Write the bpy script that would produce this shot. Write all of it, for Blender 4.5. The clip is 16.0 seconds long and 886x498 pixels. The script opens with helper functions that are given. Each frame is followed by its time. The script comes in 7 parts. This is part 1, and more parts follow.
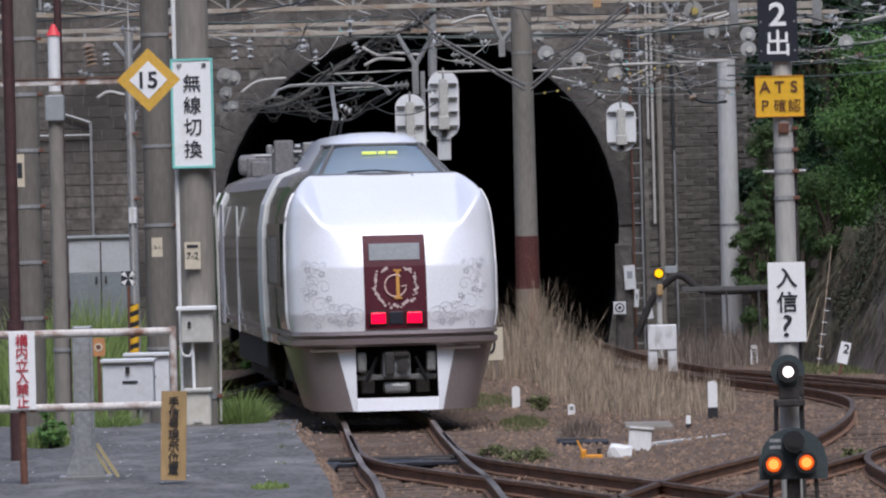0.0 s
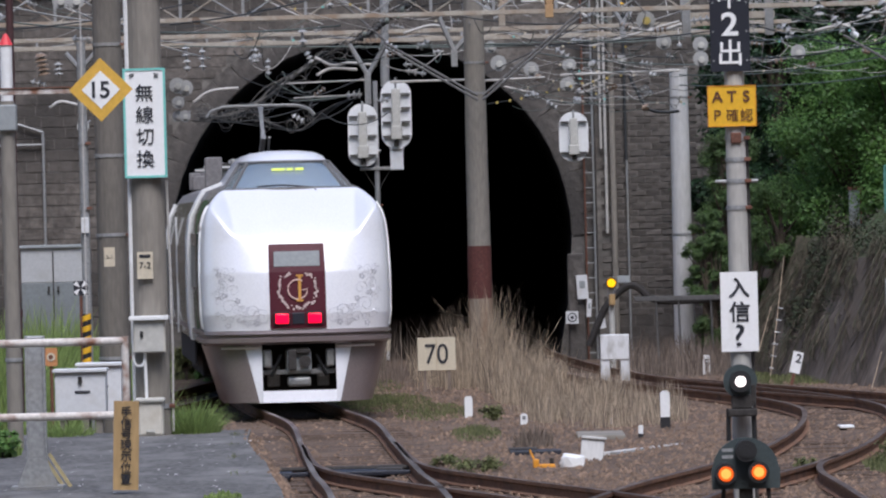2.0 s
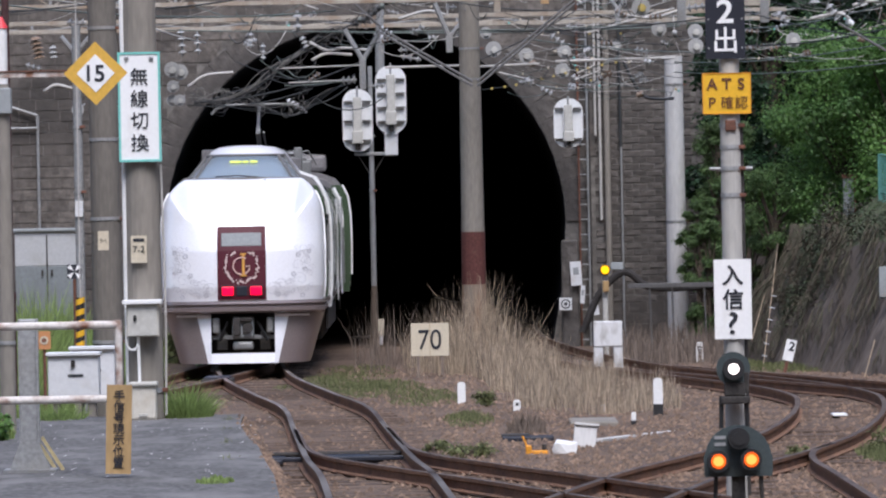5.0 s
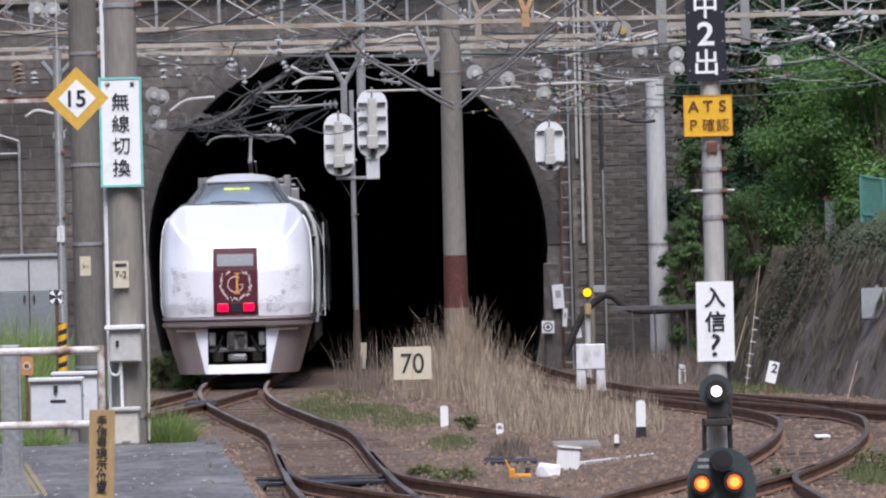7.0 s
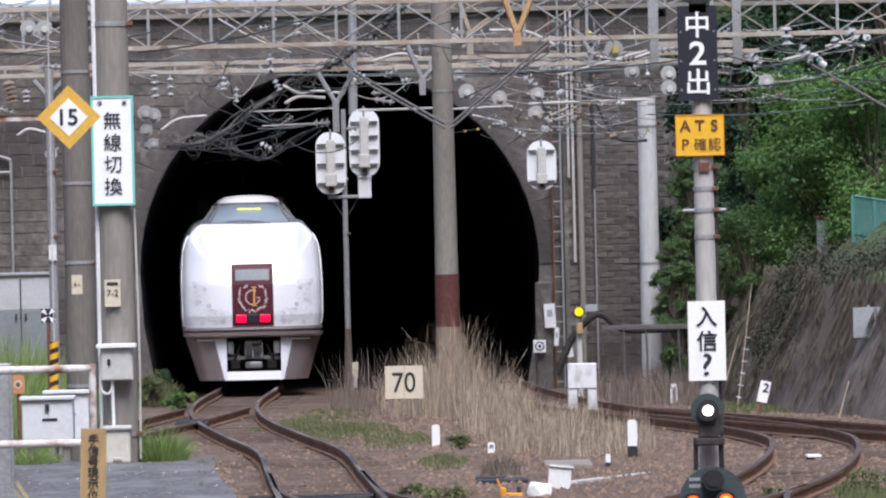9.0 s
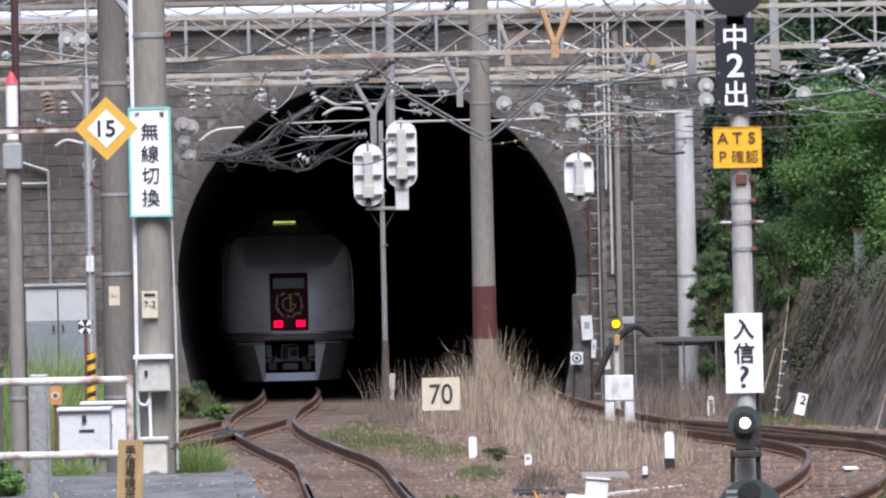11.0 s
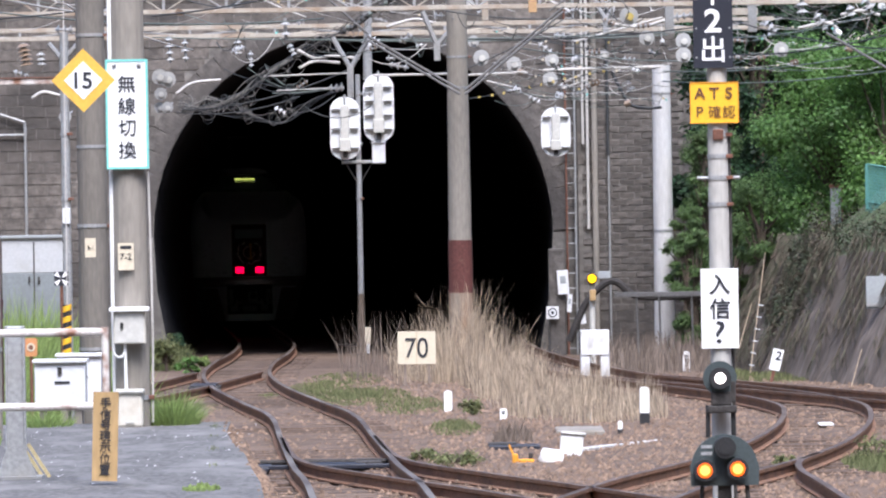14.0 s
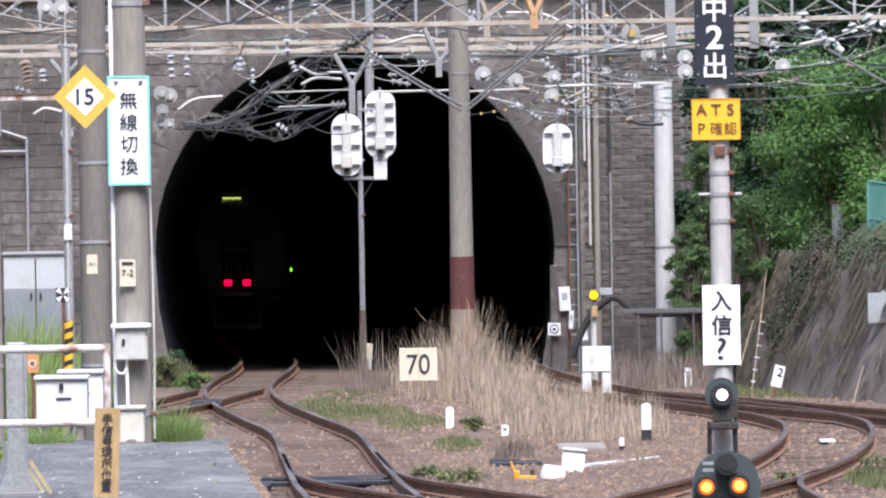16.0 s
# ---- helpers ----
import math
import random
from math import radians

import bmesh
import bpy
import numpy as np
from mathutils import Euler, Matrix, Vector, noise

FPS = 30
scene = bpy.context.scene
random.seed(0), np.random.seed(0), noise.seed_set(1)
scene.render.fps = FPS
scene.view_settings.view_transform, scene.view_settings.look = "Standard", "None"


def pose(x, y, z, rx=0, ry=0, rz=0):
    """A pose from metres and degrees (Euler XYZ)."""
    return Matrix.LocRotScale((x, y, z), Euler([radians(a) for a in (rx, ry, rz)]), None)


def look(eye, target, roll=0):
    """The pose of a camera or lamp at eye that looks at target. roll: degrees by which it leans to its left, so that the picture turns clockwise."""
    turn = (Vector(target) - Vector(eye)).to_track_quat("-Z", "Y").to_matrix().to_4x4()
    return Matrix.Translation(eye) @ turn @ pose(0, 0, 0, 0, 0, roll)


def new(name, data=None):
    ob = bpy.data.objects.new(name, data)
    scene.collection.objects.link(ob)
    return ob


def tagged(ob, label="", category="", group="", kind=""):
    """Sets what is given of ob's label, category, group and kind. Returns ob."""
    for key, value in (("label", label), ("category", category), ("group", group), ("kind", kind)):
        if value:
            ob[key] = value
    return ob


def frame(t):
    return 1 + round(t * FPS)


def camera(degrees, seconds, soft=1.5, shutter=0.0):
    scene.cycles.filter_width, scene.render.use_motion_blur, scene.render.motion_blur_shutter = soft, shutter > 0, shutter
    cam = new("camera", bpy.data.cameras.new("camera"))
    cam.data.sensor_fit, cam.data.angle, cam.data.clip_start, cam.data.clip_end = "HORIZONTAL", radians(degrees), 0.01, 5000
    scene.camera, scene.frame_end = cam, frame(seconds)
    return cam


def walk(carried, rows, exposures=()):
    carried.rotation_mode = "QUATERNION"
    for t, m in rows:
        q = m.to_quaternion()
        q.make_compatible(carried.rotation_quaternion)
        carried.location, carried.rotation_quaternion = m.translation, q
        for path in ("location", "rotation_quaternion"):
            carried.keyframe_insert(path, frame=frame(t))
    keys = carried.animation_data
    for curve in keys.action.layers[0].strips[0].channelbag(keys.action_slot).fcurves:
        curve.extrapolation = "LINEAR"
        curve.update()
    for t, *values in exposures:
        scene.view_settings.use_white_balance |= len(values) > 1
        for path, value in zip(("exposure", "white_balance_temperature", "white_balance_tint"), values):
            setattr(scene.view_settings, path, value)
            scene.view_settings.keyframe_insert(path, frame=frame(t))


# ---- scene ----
EYE = (0.0, 0.0, 2.72)
cam = camera(8.304, 16.0, soft=2.2)
walk(cam, [
    (0.0, look(EYE, (-1.1793, 100.0, 2.0753), -1.458)),
    (0.5, look(EYE, (-1.0956, 100.0, 2.1080), -1.430)),
    (1.0, look(EYE, (-0.8971, 100.0, 1.9352), -1.319)),
    (1.5, look(EYE, (-0.5296, 100.0, 2.0831), -1.435)),
    (2.0, look(EYE, (-0.3972, 100.0, 2.2149), -1.466)),
    (2.5, look(EYE, (-0.4989, 100.0, 2.3307), -1.163)),
    (3.0, look(EYE, (-0.4603, 100.0, 2.6072), -1.076)),
    (3.5, look(EYE, (-0.3299, 100.0, 2.1788), -1.218)),
    (3.7, look(EYE, (-0.2205, 100.0, 1.9999), -1.155)),
    (5.8, look(EYE, (-0.3411, 100.0, 1.9580), -1.100)),
    (6.0, look(EYE, (-0.2360, 100.0, 1.9399), -1.082)),
    (6.5, look(EYE, (0.0189, 100.0, 2.1664), -1.260)),
    (7.0, look(EYE, (0.0001, 100.0, 2.3593), -1.399)),
    (7.5, look(EYE, (-0.0540, 100.0, 2.3580), -1.377)),
    (8.0, look(EYE, (-0.0820, 100.0, 2.2860), -1.215)),
    (8.5, look(EYE, (-0.0249, 100.0, 2.4844), -1.204)),
    (9.0, look(EYE, (0.1430, 100.0, 2.6681), -1.326)),
    (9.5, look(EYE, (0.1377, 100.0, 2.6598), -1.313)),
    (10.0, look(EYE, (-0.3556, 100.0, 2.7852), -1.246)),
    (10.2, look(EYE, (-0.4717, 100.0, 2.8591), -1.345)),
    (12.3, look(EYE, (-0.3986, 100.0, 2.8788), -0.980)),
    (12.5, look(EYE, (-0.3859, 100.0, 2.8309), -0.978)),
    (13.0, look(EYE, (-0.3475, 100.0, 2.7922), -1.082)),
    (13.5, look(EYE, (-0.2784, 100.0, 2.4403), -0.904)),
    (14.0, look(EYE, (-0.0885, 100.0, 2.1109), -0.924)),
    (14.5, look(EYE, (-0.0261, 100.0, 2.2716), -1.013)),
    (15.0, look(EYE, (-0.0768, 100.0, 2.4852), -1.013)),
    (15.5, look(EYE, (-0.1337, 100.0, 2.4435), -1.018)),
    (16.0, look(EYE, (-0.1119, 100.0, 2.3809), -0.907)),
], exposures=[(0.0, 0.22, 6080, 13.5), (3.5, 0.43, 6090, 14.5), (7.0, 0.66, 6100, 15), (10.2, 0.95, 6080, 15), (12.3, 1.28, 6070, 15), (16.0, 1.44, 6070, 15)])

# ---- light: bright overcast, sun high behind thin cloud ----
world = bpy.data.worlds.new("sky")
scene.world = world
world.use_nodes = True
wn = world.node_tree.nodes
sky = wn.new("ShaderNodeTexSky")
sky.sky_type = 'NISHITA'
sky.sun_disc = False
sky.sun_elevation, sky.sun_rotation = radians(58), radians(170)
sky.air_density, sky.dust_density, sky.ozone_density = 1.0, 1.6, 1.0
wn["Background"].inputs["Strength"].default_value = 0.14
world.node_tree.links.new(sky.outputs[0], wn["Background"].inputs[0])
sun = new("sun", bpy.data.lights.new("sun", "SUN"))
sun.data.energy, sun.data.angle, sun.data.color = 2.5, radians(32), (1.0, 0.97, 0.94)
sun.matrix_world = look((6, -32, 52), (0, 0, 0))


# ---- materials ----
def mat(name, color, rough=0.7, metal=0.0, var=0.25, scale=4.0, fine=60.0, bump=0.2, bump_dist=0.01, second=None, mix=0.5,
        glow=0.0, spec=0.5, stretch=(1, 1, 1), island=0.0, obrand=0.0, coat=0.0):
    m = bpy.data.materials.new(name)
    m.use_nodes = True
    nt = m.node_tree
    n, l = nt.nodes, nt.links
    b = n["Principled BSDF"]
    b.inputs["Roughness"].default_value = rough
    b.inputs["Metallic"].default_value = metal
    b.inputs["Specular IOR Level"].default_value = spec
    b.inputs["Coat Weight"].default_value = coat
    tc = n.new("ShaderNodeTexCoord")
    mp = n.new("ShaderNodeMapping")
    mp.inputs["Scale"].default_value = stretch
    l.new(tc.outputs["Object"], mp.inputs["Vector"])
    big = n.new("ShaderNodeTexNoise")
    big.inputs["Scale"].default_value, big.inputs["Detail"].default_value = scale, 5
    l.new(mp.outputs[0], big.inputs["Vector"])
    small = n.new("ShaderNodeTexNoise")
    small.inputs["Scale"].default_value, small.inputs["Detail"].default_value = fine, 3
    l.new(mp.outputs[0], small.inputs["Vector"])
    dark = tuple(c * (1 - var) for c in color)
    light = tuple(min(1, c * (1 + var)) for c in color)
    ramp = n.new("ShaderNodeValToRGB")
    ramp.color_ramp.elements[0].position, ramp.color_ramp.elements[1].position = 0.3, 0.7
    ramp.color_ramp.elements[0].color, ramp.color_ramp.elements[1].color = (*dark, 1), (*light, 1)
    l.new(small.outputs["Fac"], ramp.inputs[0])
    out = ramp.outputs[0]
    if second:
        r2 = n.new("ShaderNodeValToRGB")
        r2.color_ramp.elements[0].position = max(0.0, 1 - mix - 0.12)
        r2.color_ramp.elements[1].position = min(1.0, 1 - mix + 0.12)
        l.new(big.outputs["Fac"], r2.inputs[0])
        mx = n.new("ShaderNodeMix")
        mx.data_type = 'RGBA'
        l.new(r2.outputs[0], mx.inputs[0])
        l.new(out, mx.inputs[6])
        mx.inputs[7].default_value = (*second, 1)
        out = mx.outputs[2]
    else:
        mx = n.new("ShaderNodeMix")
        mx.data_type, mx.blend_type = 'RGBA', 'MULTIPLY'
        mx.inputs[0].default_value = min(1, var * 1.6)
        l.new(out, mx.inputs[6])
        r2 = n.new("ShaderNodeValToRGB")
        r2.color_ramp.elements[0].color, r2.color_ramp.elements[0].position = (0.55, 0.55, 0.55, 1), 0.3
        r2.color_ramp.elements[1].position = 0.65
        l.new(big.outputs["Fac"], r2.inputs[0])
        l.new(r2.outputs[0], mx.inputs[7])
        out = mx.outputs[2]
    if island or obrand:
        if island:
            g = n.new("ShaderNodeNewGeometry")
            src = g.outputs["Random Per Island"]
        else:
            g = n.new("ShaderNodeObjectInfo")
            src = g.outputs["Random"]
        amt = island or obrand
        mr = n.new("ShaderNodeMapRange")
        mr.inputs[3].default_value, mr.inputs[4].default_value = 1 - amt, 1 + amt
        l.new(src, mr.inputs[0])
        hs = n.new("ShaderNodeHueSaturation")
        l.new(mr.outputs[0], hs.inputs["Value"])
        l.new(out, hs.inputs["Color"])
        out = hs.outputs[0]
    l.new(out, b.inputs["Base Color"])
    if bump:
        bp = n.new("ShaderNodeBump")
        bp.inputs["Strength"].default_value, bp.inputs["Distance"].default_value = bump, bump_dist
        l.new(small.outputs["Fac"], bp.inputs["Height"])
        l.new(bp.outputs[0], b.inputs["Normal"])
    if glow:
        b.inputs["Emission Color"].default_value = (*color, 1)
        b.inputs["Emission Strength"].default_value = glow
    return m


M_EARTH = mat("earth_ballast", (0.10, 0.066, 0.046), 0.95, var=0.5, scale=0.5, fine=9, bump=0.9, bump_dist=0.06, second=(0.145, 0.099, 0.07), mix=0.45)
M_STONE = mat("ballast_stone", (0.195, 0.132, 0.092), 0.95, var=0.3, scale=3, fine=30, island=0.42)
M_ASPHALT = mat("platform_asphalt", (0.115, 0.111, 0.108), 0.9, var=0.4, scale=2.6, fine=26, bump=0.4, second=(0.20, 0.194, 0.188), mix=0.4, stretch=(1, 0.4, 1), spec=0.2)
M_WALL = mat("portal_stone", (0.145, 0.13, 0.116), 0.95, var=0.4, scale=0.35, fine=7, bump=0.8, bump_dist=0.04, second=(0.06, 0.054, 0.05), mix=0.5)
M_BLOCK = mat("stone_block", (0.10, 0.088, 0.078), 0.95, var=0.35, scale=0.7, fine=9, bump=0.7, bump_dist=0.03, second=(0.07, 0.063, 0.056), mix=0.4, obrand=0.22)
M_MORTAR = mat("pale_mortar", (0.165, 0.152, 0.136), 0.95, var=0.3, scale=0.7, fine=9, bump=0.5, bump_dist=0.02, second=(0.10, 0.092, 0.083), mix=0.45)
# near-black: the darkness inside the tunnel is put into this colour
M_TUNNELSHADE = mat("tunnel_lining", (0.03, 0.031, 0.035), 1.0, var=0.4, scale=0.5, fine=6, spec=0.05)
M_CONC = mat("concrete_pole", (0.245, 0.222, 0.19), 0.9, var=0.12, scale=1.2, fine=25, bump=0.25, second=(0.165, 0.15, 0.125), mix=0.42, stretch=(1, 1, 0.25))
# darker concrete for the two poles behind the fence
M_CONCD = mat("darker_concrete_pole", (0.16, 0.145, 0.125), 0.9, var=0.14, scale=1.2, fine=25, bump=0.25, second=(0.10, 0.09, 0.078), mix=0.45, stretch=(1, 1, 0.25))
M_CONCL = mat("pale_concrete", (0.56, 0.55, 0.535), 0.9, var=0.1, scale=1.0, fine=25, bump=0.2, second=(0.46, 0.44, 0.415), mix=0.4, stretch=(1, 1, 0.2))
M_MAST = mat("stained_mast_concrete", (0.42, 0.405, 0.375), 0.9, var=0.1, scale=1.5, fine=25, bump=0.2, second=(0.30, 0.20, 0.125), mix=0.32, stretch=(1, 1, 0.25))
M_RAIL = mat("rail_rust", (0.215, 0.122, 0.08), 0.9, var=0.35, scale=3, fine=40, second=(0.13, 0.084, 0.064), mix=0.4, spec=0.15)
M_RAILPOL = mat("worn_rail_top", (0.29, 0.245, 0.21), 0.4, metal=0.6, var=0.25, scale=0.4, fine=12, bump=0.03, second=(0.12, 0.085, 0.068), mix=0.5, spec=0.4)
M_RAILTOP = mat("rail_top", (0.18, 0.135, 0.11), 0.52, metal=0.35, var=0.3, scale=1.5, fine=30, bump=0.05, second=(0.10, 0.07, 0.055), mix=0.55, spec=0.25)
M_SLEEPER = mat("sleeper_wood", (0.11, 0.075, 0.055), 0.95, var=0.4, scale=2, fine=20, bump=0.5, obrand=0.3)
M_SILVER = mat("pearl_white_paint", (0.86, 0.855, 0.88), 0.38, metal=0.22, var=0.05, scale=0.9, fine=45, bump=0.0, coat=0.35)
M_CHAMP = mat("champagne_paint", (0.29, 0.235, 0.23), 0.32, metal=0.5, var=0.08, scale=1, fine=40, bump=0.0, coat=0.3)
# dark gloss side; the green tint is a painted reflection of foliage
M_SIDE = mat("green_reflection_paint", (0.07, 0.105, 0.062), 0.14, metal=0.1, var=0.1, scale=0.6, fine=20, bump=0.0, coat=0.5)
M_WINDOW = mat("tinted_window", (0.012, 0.02, 0.016), 0.08, var=0.2, bump=0.0, coat=0.3)
M_ROOF = mat("car_roof_grey", (0.20, 0.19, 0.19), 0.7, var=0.2, scale=1.5, fine=20)
M_MAROON = mat("maroon_panel", (0.075, 0.012, 0.02), 0.5, var=0.1, bump=0.0, spec=0.2)
M_BLACK = mat("black_rubber", (0.014, 0.014, 0.015), 0.7, var=0.3)
M_UNDER = mat("underframe_grime", (0.045, 0.04, 0.037), 0.9, var=0.4, scale=3, fine=30)
M_GREYM = mat("grey_steel", (0.30, 0.30, 0.29), 0.55, metal=0.5, var=0.2, scale=4, fine=40)
M_GALV = mat("galvanised_steel", (0.33, 0.335, 0.335), 0.6, metal=0.4, var=0.2, scale=3, fine=30, second=(0.30, 0.29, 0.27), mix=0.4)
M_CREAM = mat("cream_rusted_steel", (0.40, 0.36, 0.30), 0.8, var=0.15, scale=1.6, fine=20, second=(0.27, 0.185, 0.12), mix=0.42)
M_WHITE = mat("white_paint", (0.78, 0.78, 0.77), 0.6, var=0.05, scale=3, fine=40, bump=0.05, second=(0.66, 0.65, 0.62), mix=0.35)
M_WHITERUST = mat("white_paint_rusted", (0.62, 0.58, 0.54), 0.7, var=0.12, scale=9, fine=50, second=(0.22, 0.10, 0.055), mix=0.42)
M_BOXW = mat("equipment_box_white", (0.66, 0.67, 0.68), 0.6, var=0.05, scale=5, fine=30, second=(0.55, 0.54, 0.51), mix=0.33)
M_BOXCHIP = mat("chipped_white_paint", (0.66, 0.66, 0.66), 0.7, var=0.06, scale=7, fine=40, second=(0.36, 0.345, 0.32), mix=0.4, stretch=(1, 1, 0.4))
M_BOXCREAM = mat("aged_cream_paint", (0.56, 0.53, 0.46), 0.6, var=0.06, scale=6, fine=30, second=(0.46, 0.41, 0.33), mix=0.35)
M_BOXG = mat("equipment_box_grey", (0.30, 0.32, 0.325), 0.7, var=0.1, scale=2, fine=25, second=(0.24, 0.25, 0.25), mix=0.4)
M_CABTOP = mat("pale_cabinet_paint", (0.44, 0.445, 0.45), 0.7, var=0.06, scale=3, fine=25, second=(0.37, 0.365, 0.35), mix=0.35)
M_CABLOW = mat("grey_cabinet_paint", (0.20, 0.22, 0.225), 0.75, var=0.1, scale=2, fine=25, second=(0.16, 0.17, 0.17), mix=0.4)
M_YELLOW = mat("sign_yellow", (0.78, 0.44, 0.02), 0.55, var=0.06, bump=0.03, scale=8, fine=30)
M_AMBERY = mat("diamond_yellow", (0.68, 0.40, 0.06), 0.6, var=0.08, bump=0.03, scale=8, fine=30)
M_BOARD = mat("sign_white", (0.84, 0.84, 0.83), 0.6, var=0.03, bump=0.02, scale=5, fine=30, second=(0.72, 0.71, 0.68), mix=0.3)
M_CREAMB = mat("aged_cream_board", (0.60, 0.53, 0.40), 0.7, var=0.08, bump=0.03, scale=7, fine=30)
M_TEAL = mat("teal_border", (0.20, 0.58, 0.52), 0.6, var=0.05, bump=0.02)
M_NAVY = mat("navy_sign", (0.016, 0.018, 0.028), 0.5, var=0.15, bump=0.02)
M_INK = mat("black_ink", (0.02, 0.022, 0.03), 0.6, var=0.1, bump=0.0)
M_REDINK = mat("red_ink", (0.45, 0.03, 0.05), 0.6, var=0.1, bump=0.0)
M_OCHRE = mat("weathered_wood_board", (0.40, 0.265, 0.12), 0.8, var=0.15, scale=5, fine=30, stretch=(1, 1, 0.2), bump=0.2)
M_RUST = mat("rust_steel", (0.16, 0.07, 0.045), 0.85, var=0.3, scale=5, fine=30)
M_DKRED = mat("dark_red_pipe", (0.065, 0.028, 0.028), 0.6, var=0.2, scale=4, fine=20)
M_RUSTRED = mat("red_rust_band", (0.10, 0.032, 0.026), 0.85, var=0.3, scale=6, fine=30, second=(0.15, 0.075, 0.055), mix=0.3)
M_RUSTSTAIN = mat("rust_stained_concrete", (0.245, 0.205, 0.16), 0.9, var=0.15, scale=2.5, fine=20, second=(0.23, 0.125, 0.07), mix=0.5, stretch=(1, 1, 0.2))
M_STRUT = mat("dark_grey_steel", (0.15, 0.145, 0.14), 0.7, metal=0.2, var=0.2, scale=3, fine=30)
M_CABLEB = mat("weathered_cable", (0.17, 0.16, 0.145), 0.7, var=0.25, bump=0.0)
M_CABLE = mat("dark_cable", (0.035, 0.038, 0.04), 0.6, var=0.2, bump=0.0)
M_CABLEG = mat("grey_green_cable", (0.13, 0.16, 0.145), 0.6, var=0.2, bump=0.0)
M_CABLEW = mat("pale_cable", (0.50, 0.48, 0.45), 0.6, var=0.15, bump=0.0)
M_PORC = mat("white_porcelain", (0.37, 0.37, 0.36), 0.25, var=0.15, scale=6, bump=0.0, coat=0.4, second=(0.36, 0.33, 0.29), mix=0.3)
M_PORCB = mat("brown_porcelain", (0.24, 0.17, 0.12), 0.3, var=0.2, bump=0.0)
M_SIGBACK = mat("signal_back_white", (0.74, 0.75, 0.75), 0.55, var=0.05, scale=4, fine=20, bump=0.03)
M_SIGBOX = mat("signal_box_grey", (0.50, 0.49, 0.45), 0.6, var=0.1, scale=4, fine=20)
M_SIGGREEN = mat("dark_signal_paint", (0.045, 0.06, 0.062), 0.55, var=0.15, scale=6, fine=30)
M_REDGLOW = mat("tail_lamp_red", (1.0, 0.0, 0.035), 0.3, glow=1.0, var=0, bump=0)
M_AMBERRIM = mat("amber_lens_rim", (1.0, 0.13, 0.005), 0.3, glow=0.3, var=0, bump=0)
M_AMBER = mat("amber_lens", (1.0, 0.34, 0.06), 0.3, glow=0.85, var=0, bump=0)
M_YELGLOW = mat("yellow_lens", (1.0, 0.5, 0.0), 0.3, glow=0.75, var=0, bump=0)
M_WHITEGLOW = mat("white_lens", (1.0, 0.88, 0.82), 0.3, glow=1.5, var=0, bump=0)
M_GREENGLOW = mat("green_lens", (0.25, 1.0, 0.02), 0.3, glow=0.7, var=0, bump=0)
M_CABGLOW = mat("destination_glow", (0.75, 0.85, 0.16), 0.3, glow=0.36, var=0, bump=0)
M_ORANGE = mat("orange_paint", (0.72, 0.30, 0.02), 0.6, var=0.15, scale=8)
M_LEAF = mat("leaf_green", (0.15, 0.275, 0.075), 0.5, var=0.35, scale=0.8, fine=8, bump=0, island=0.4, second=(0.09, 0.18, 0.06), mix=0.4)
M_LEAFM = mat("leaf_mid_green", (0.125, 0.20, 0.072), 0.6, var=0.35, scale=0.8, fine=8, bump=0, island=0.45, second=(0.095, 0.105, 0.05), mix=0.35)
M_LEAFD = mat("leaf_dark_green", (0.03, 0.07, 0.03), 0.55, var=0.35, scale=0.8, fine=8, bump=0, island=0.6)
M_GRASS = mat("fresh_grass", (0.28, 0.37, 0.115), 0.7, var=0.3, scale=1, fine=8, bump=0, island=0.4)
M_GRASSD = mat("tired_grass", (0.19, 0.21, 0.09), 0.8, var=0.3, scale=1, fine=8, bump=0, island=0.5)
M_REED = mat("dry_reed", (0.53, 0.425, 0.305), 0.9, var=0.25, scale=0.6, fine=6, bump=0, island=0.6)
M_REEDD = mat("dead_stem", (0.16, 0.125, 0.10), 0.9, var=0.3, scale=1, fine=6, bump=0, island=0.4)
M_VINE = mat("brown_vine", (0.115, 0.088, 0.066), 0.9, var=0.4, bump=0, island=0.4)
M_MOSS = mat("dark_moss", (0.085, 0.088, 0.054), 0.9, var=0.4, bump=0, island=0.4)
M_BEADY = mat("faded_yellow_plastic", (0.55, 0.42, 0.12), 0.5, var=0.15, bump=0)
M_BARK = mat("bark", (0.10, 0.075, 0.055), 0.95, var=0.4, scale=4, fine=20)
M_SLOPE = mat("mossy_retaining_wall", (0.135, 0.108, 0.09), 0.95, var=0.45, scale=0.8, fine=5, bump=0.9, bump_dist=0.05, second=(0.10, 0.078, 0.058), mix=0.45, stretch=(1, 1, 0.35))
M_HILL = mat("hill_undergrowth", (0.05, 0.075, 0.028), 0.95, var=0.5, scale=0.8, fine=6, bump=0.9, bump_dist=0.1, second=(0.085, 0.07, 0.045), mix=0.4)
M_NET = mat("teal_fence_mesh", (0.16, 0.40, 0.34), 0.6, var=0.15, bump=0)
M_STRIPEB = mat("post_black", (0.02, 0.02, 0.022), 0.6, var=0.2, bump=0)


def thin_leaf(m, share):
    """Lets part of the light pass through a leaf."""
    n, l = m.node_tree.nodes, m.node_tree.links
    b, out = n["Principled BSDF"], n["Material Output"]
    tr = n.new("ShaderNodeBsdfTranslucent")
    mx = n.new("ShaderNodeMixShader")
    mx.inputs[0].default_value = share
    l.new(b.inputs["Base Color"].links[0].from_socket, tr.inputs["Color"])
    l.new(b.outputs[0], mx.inputs[1])
    l.new(tr.outputs[0], mx.inputs[2])
    l.new(mx.outputs[0], out.inputs["Surface"])


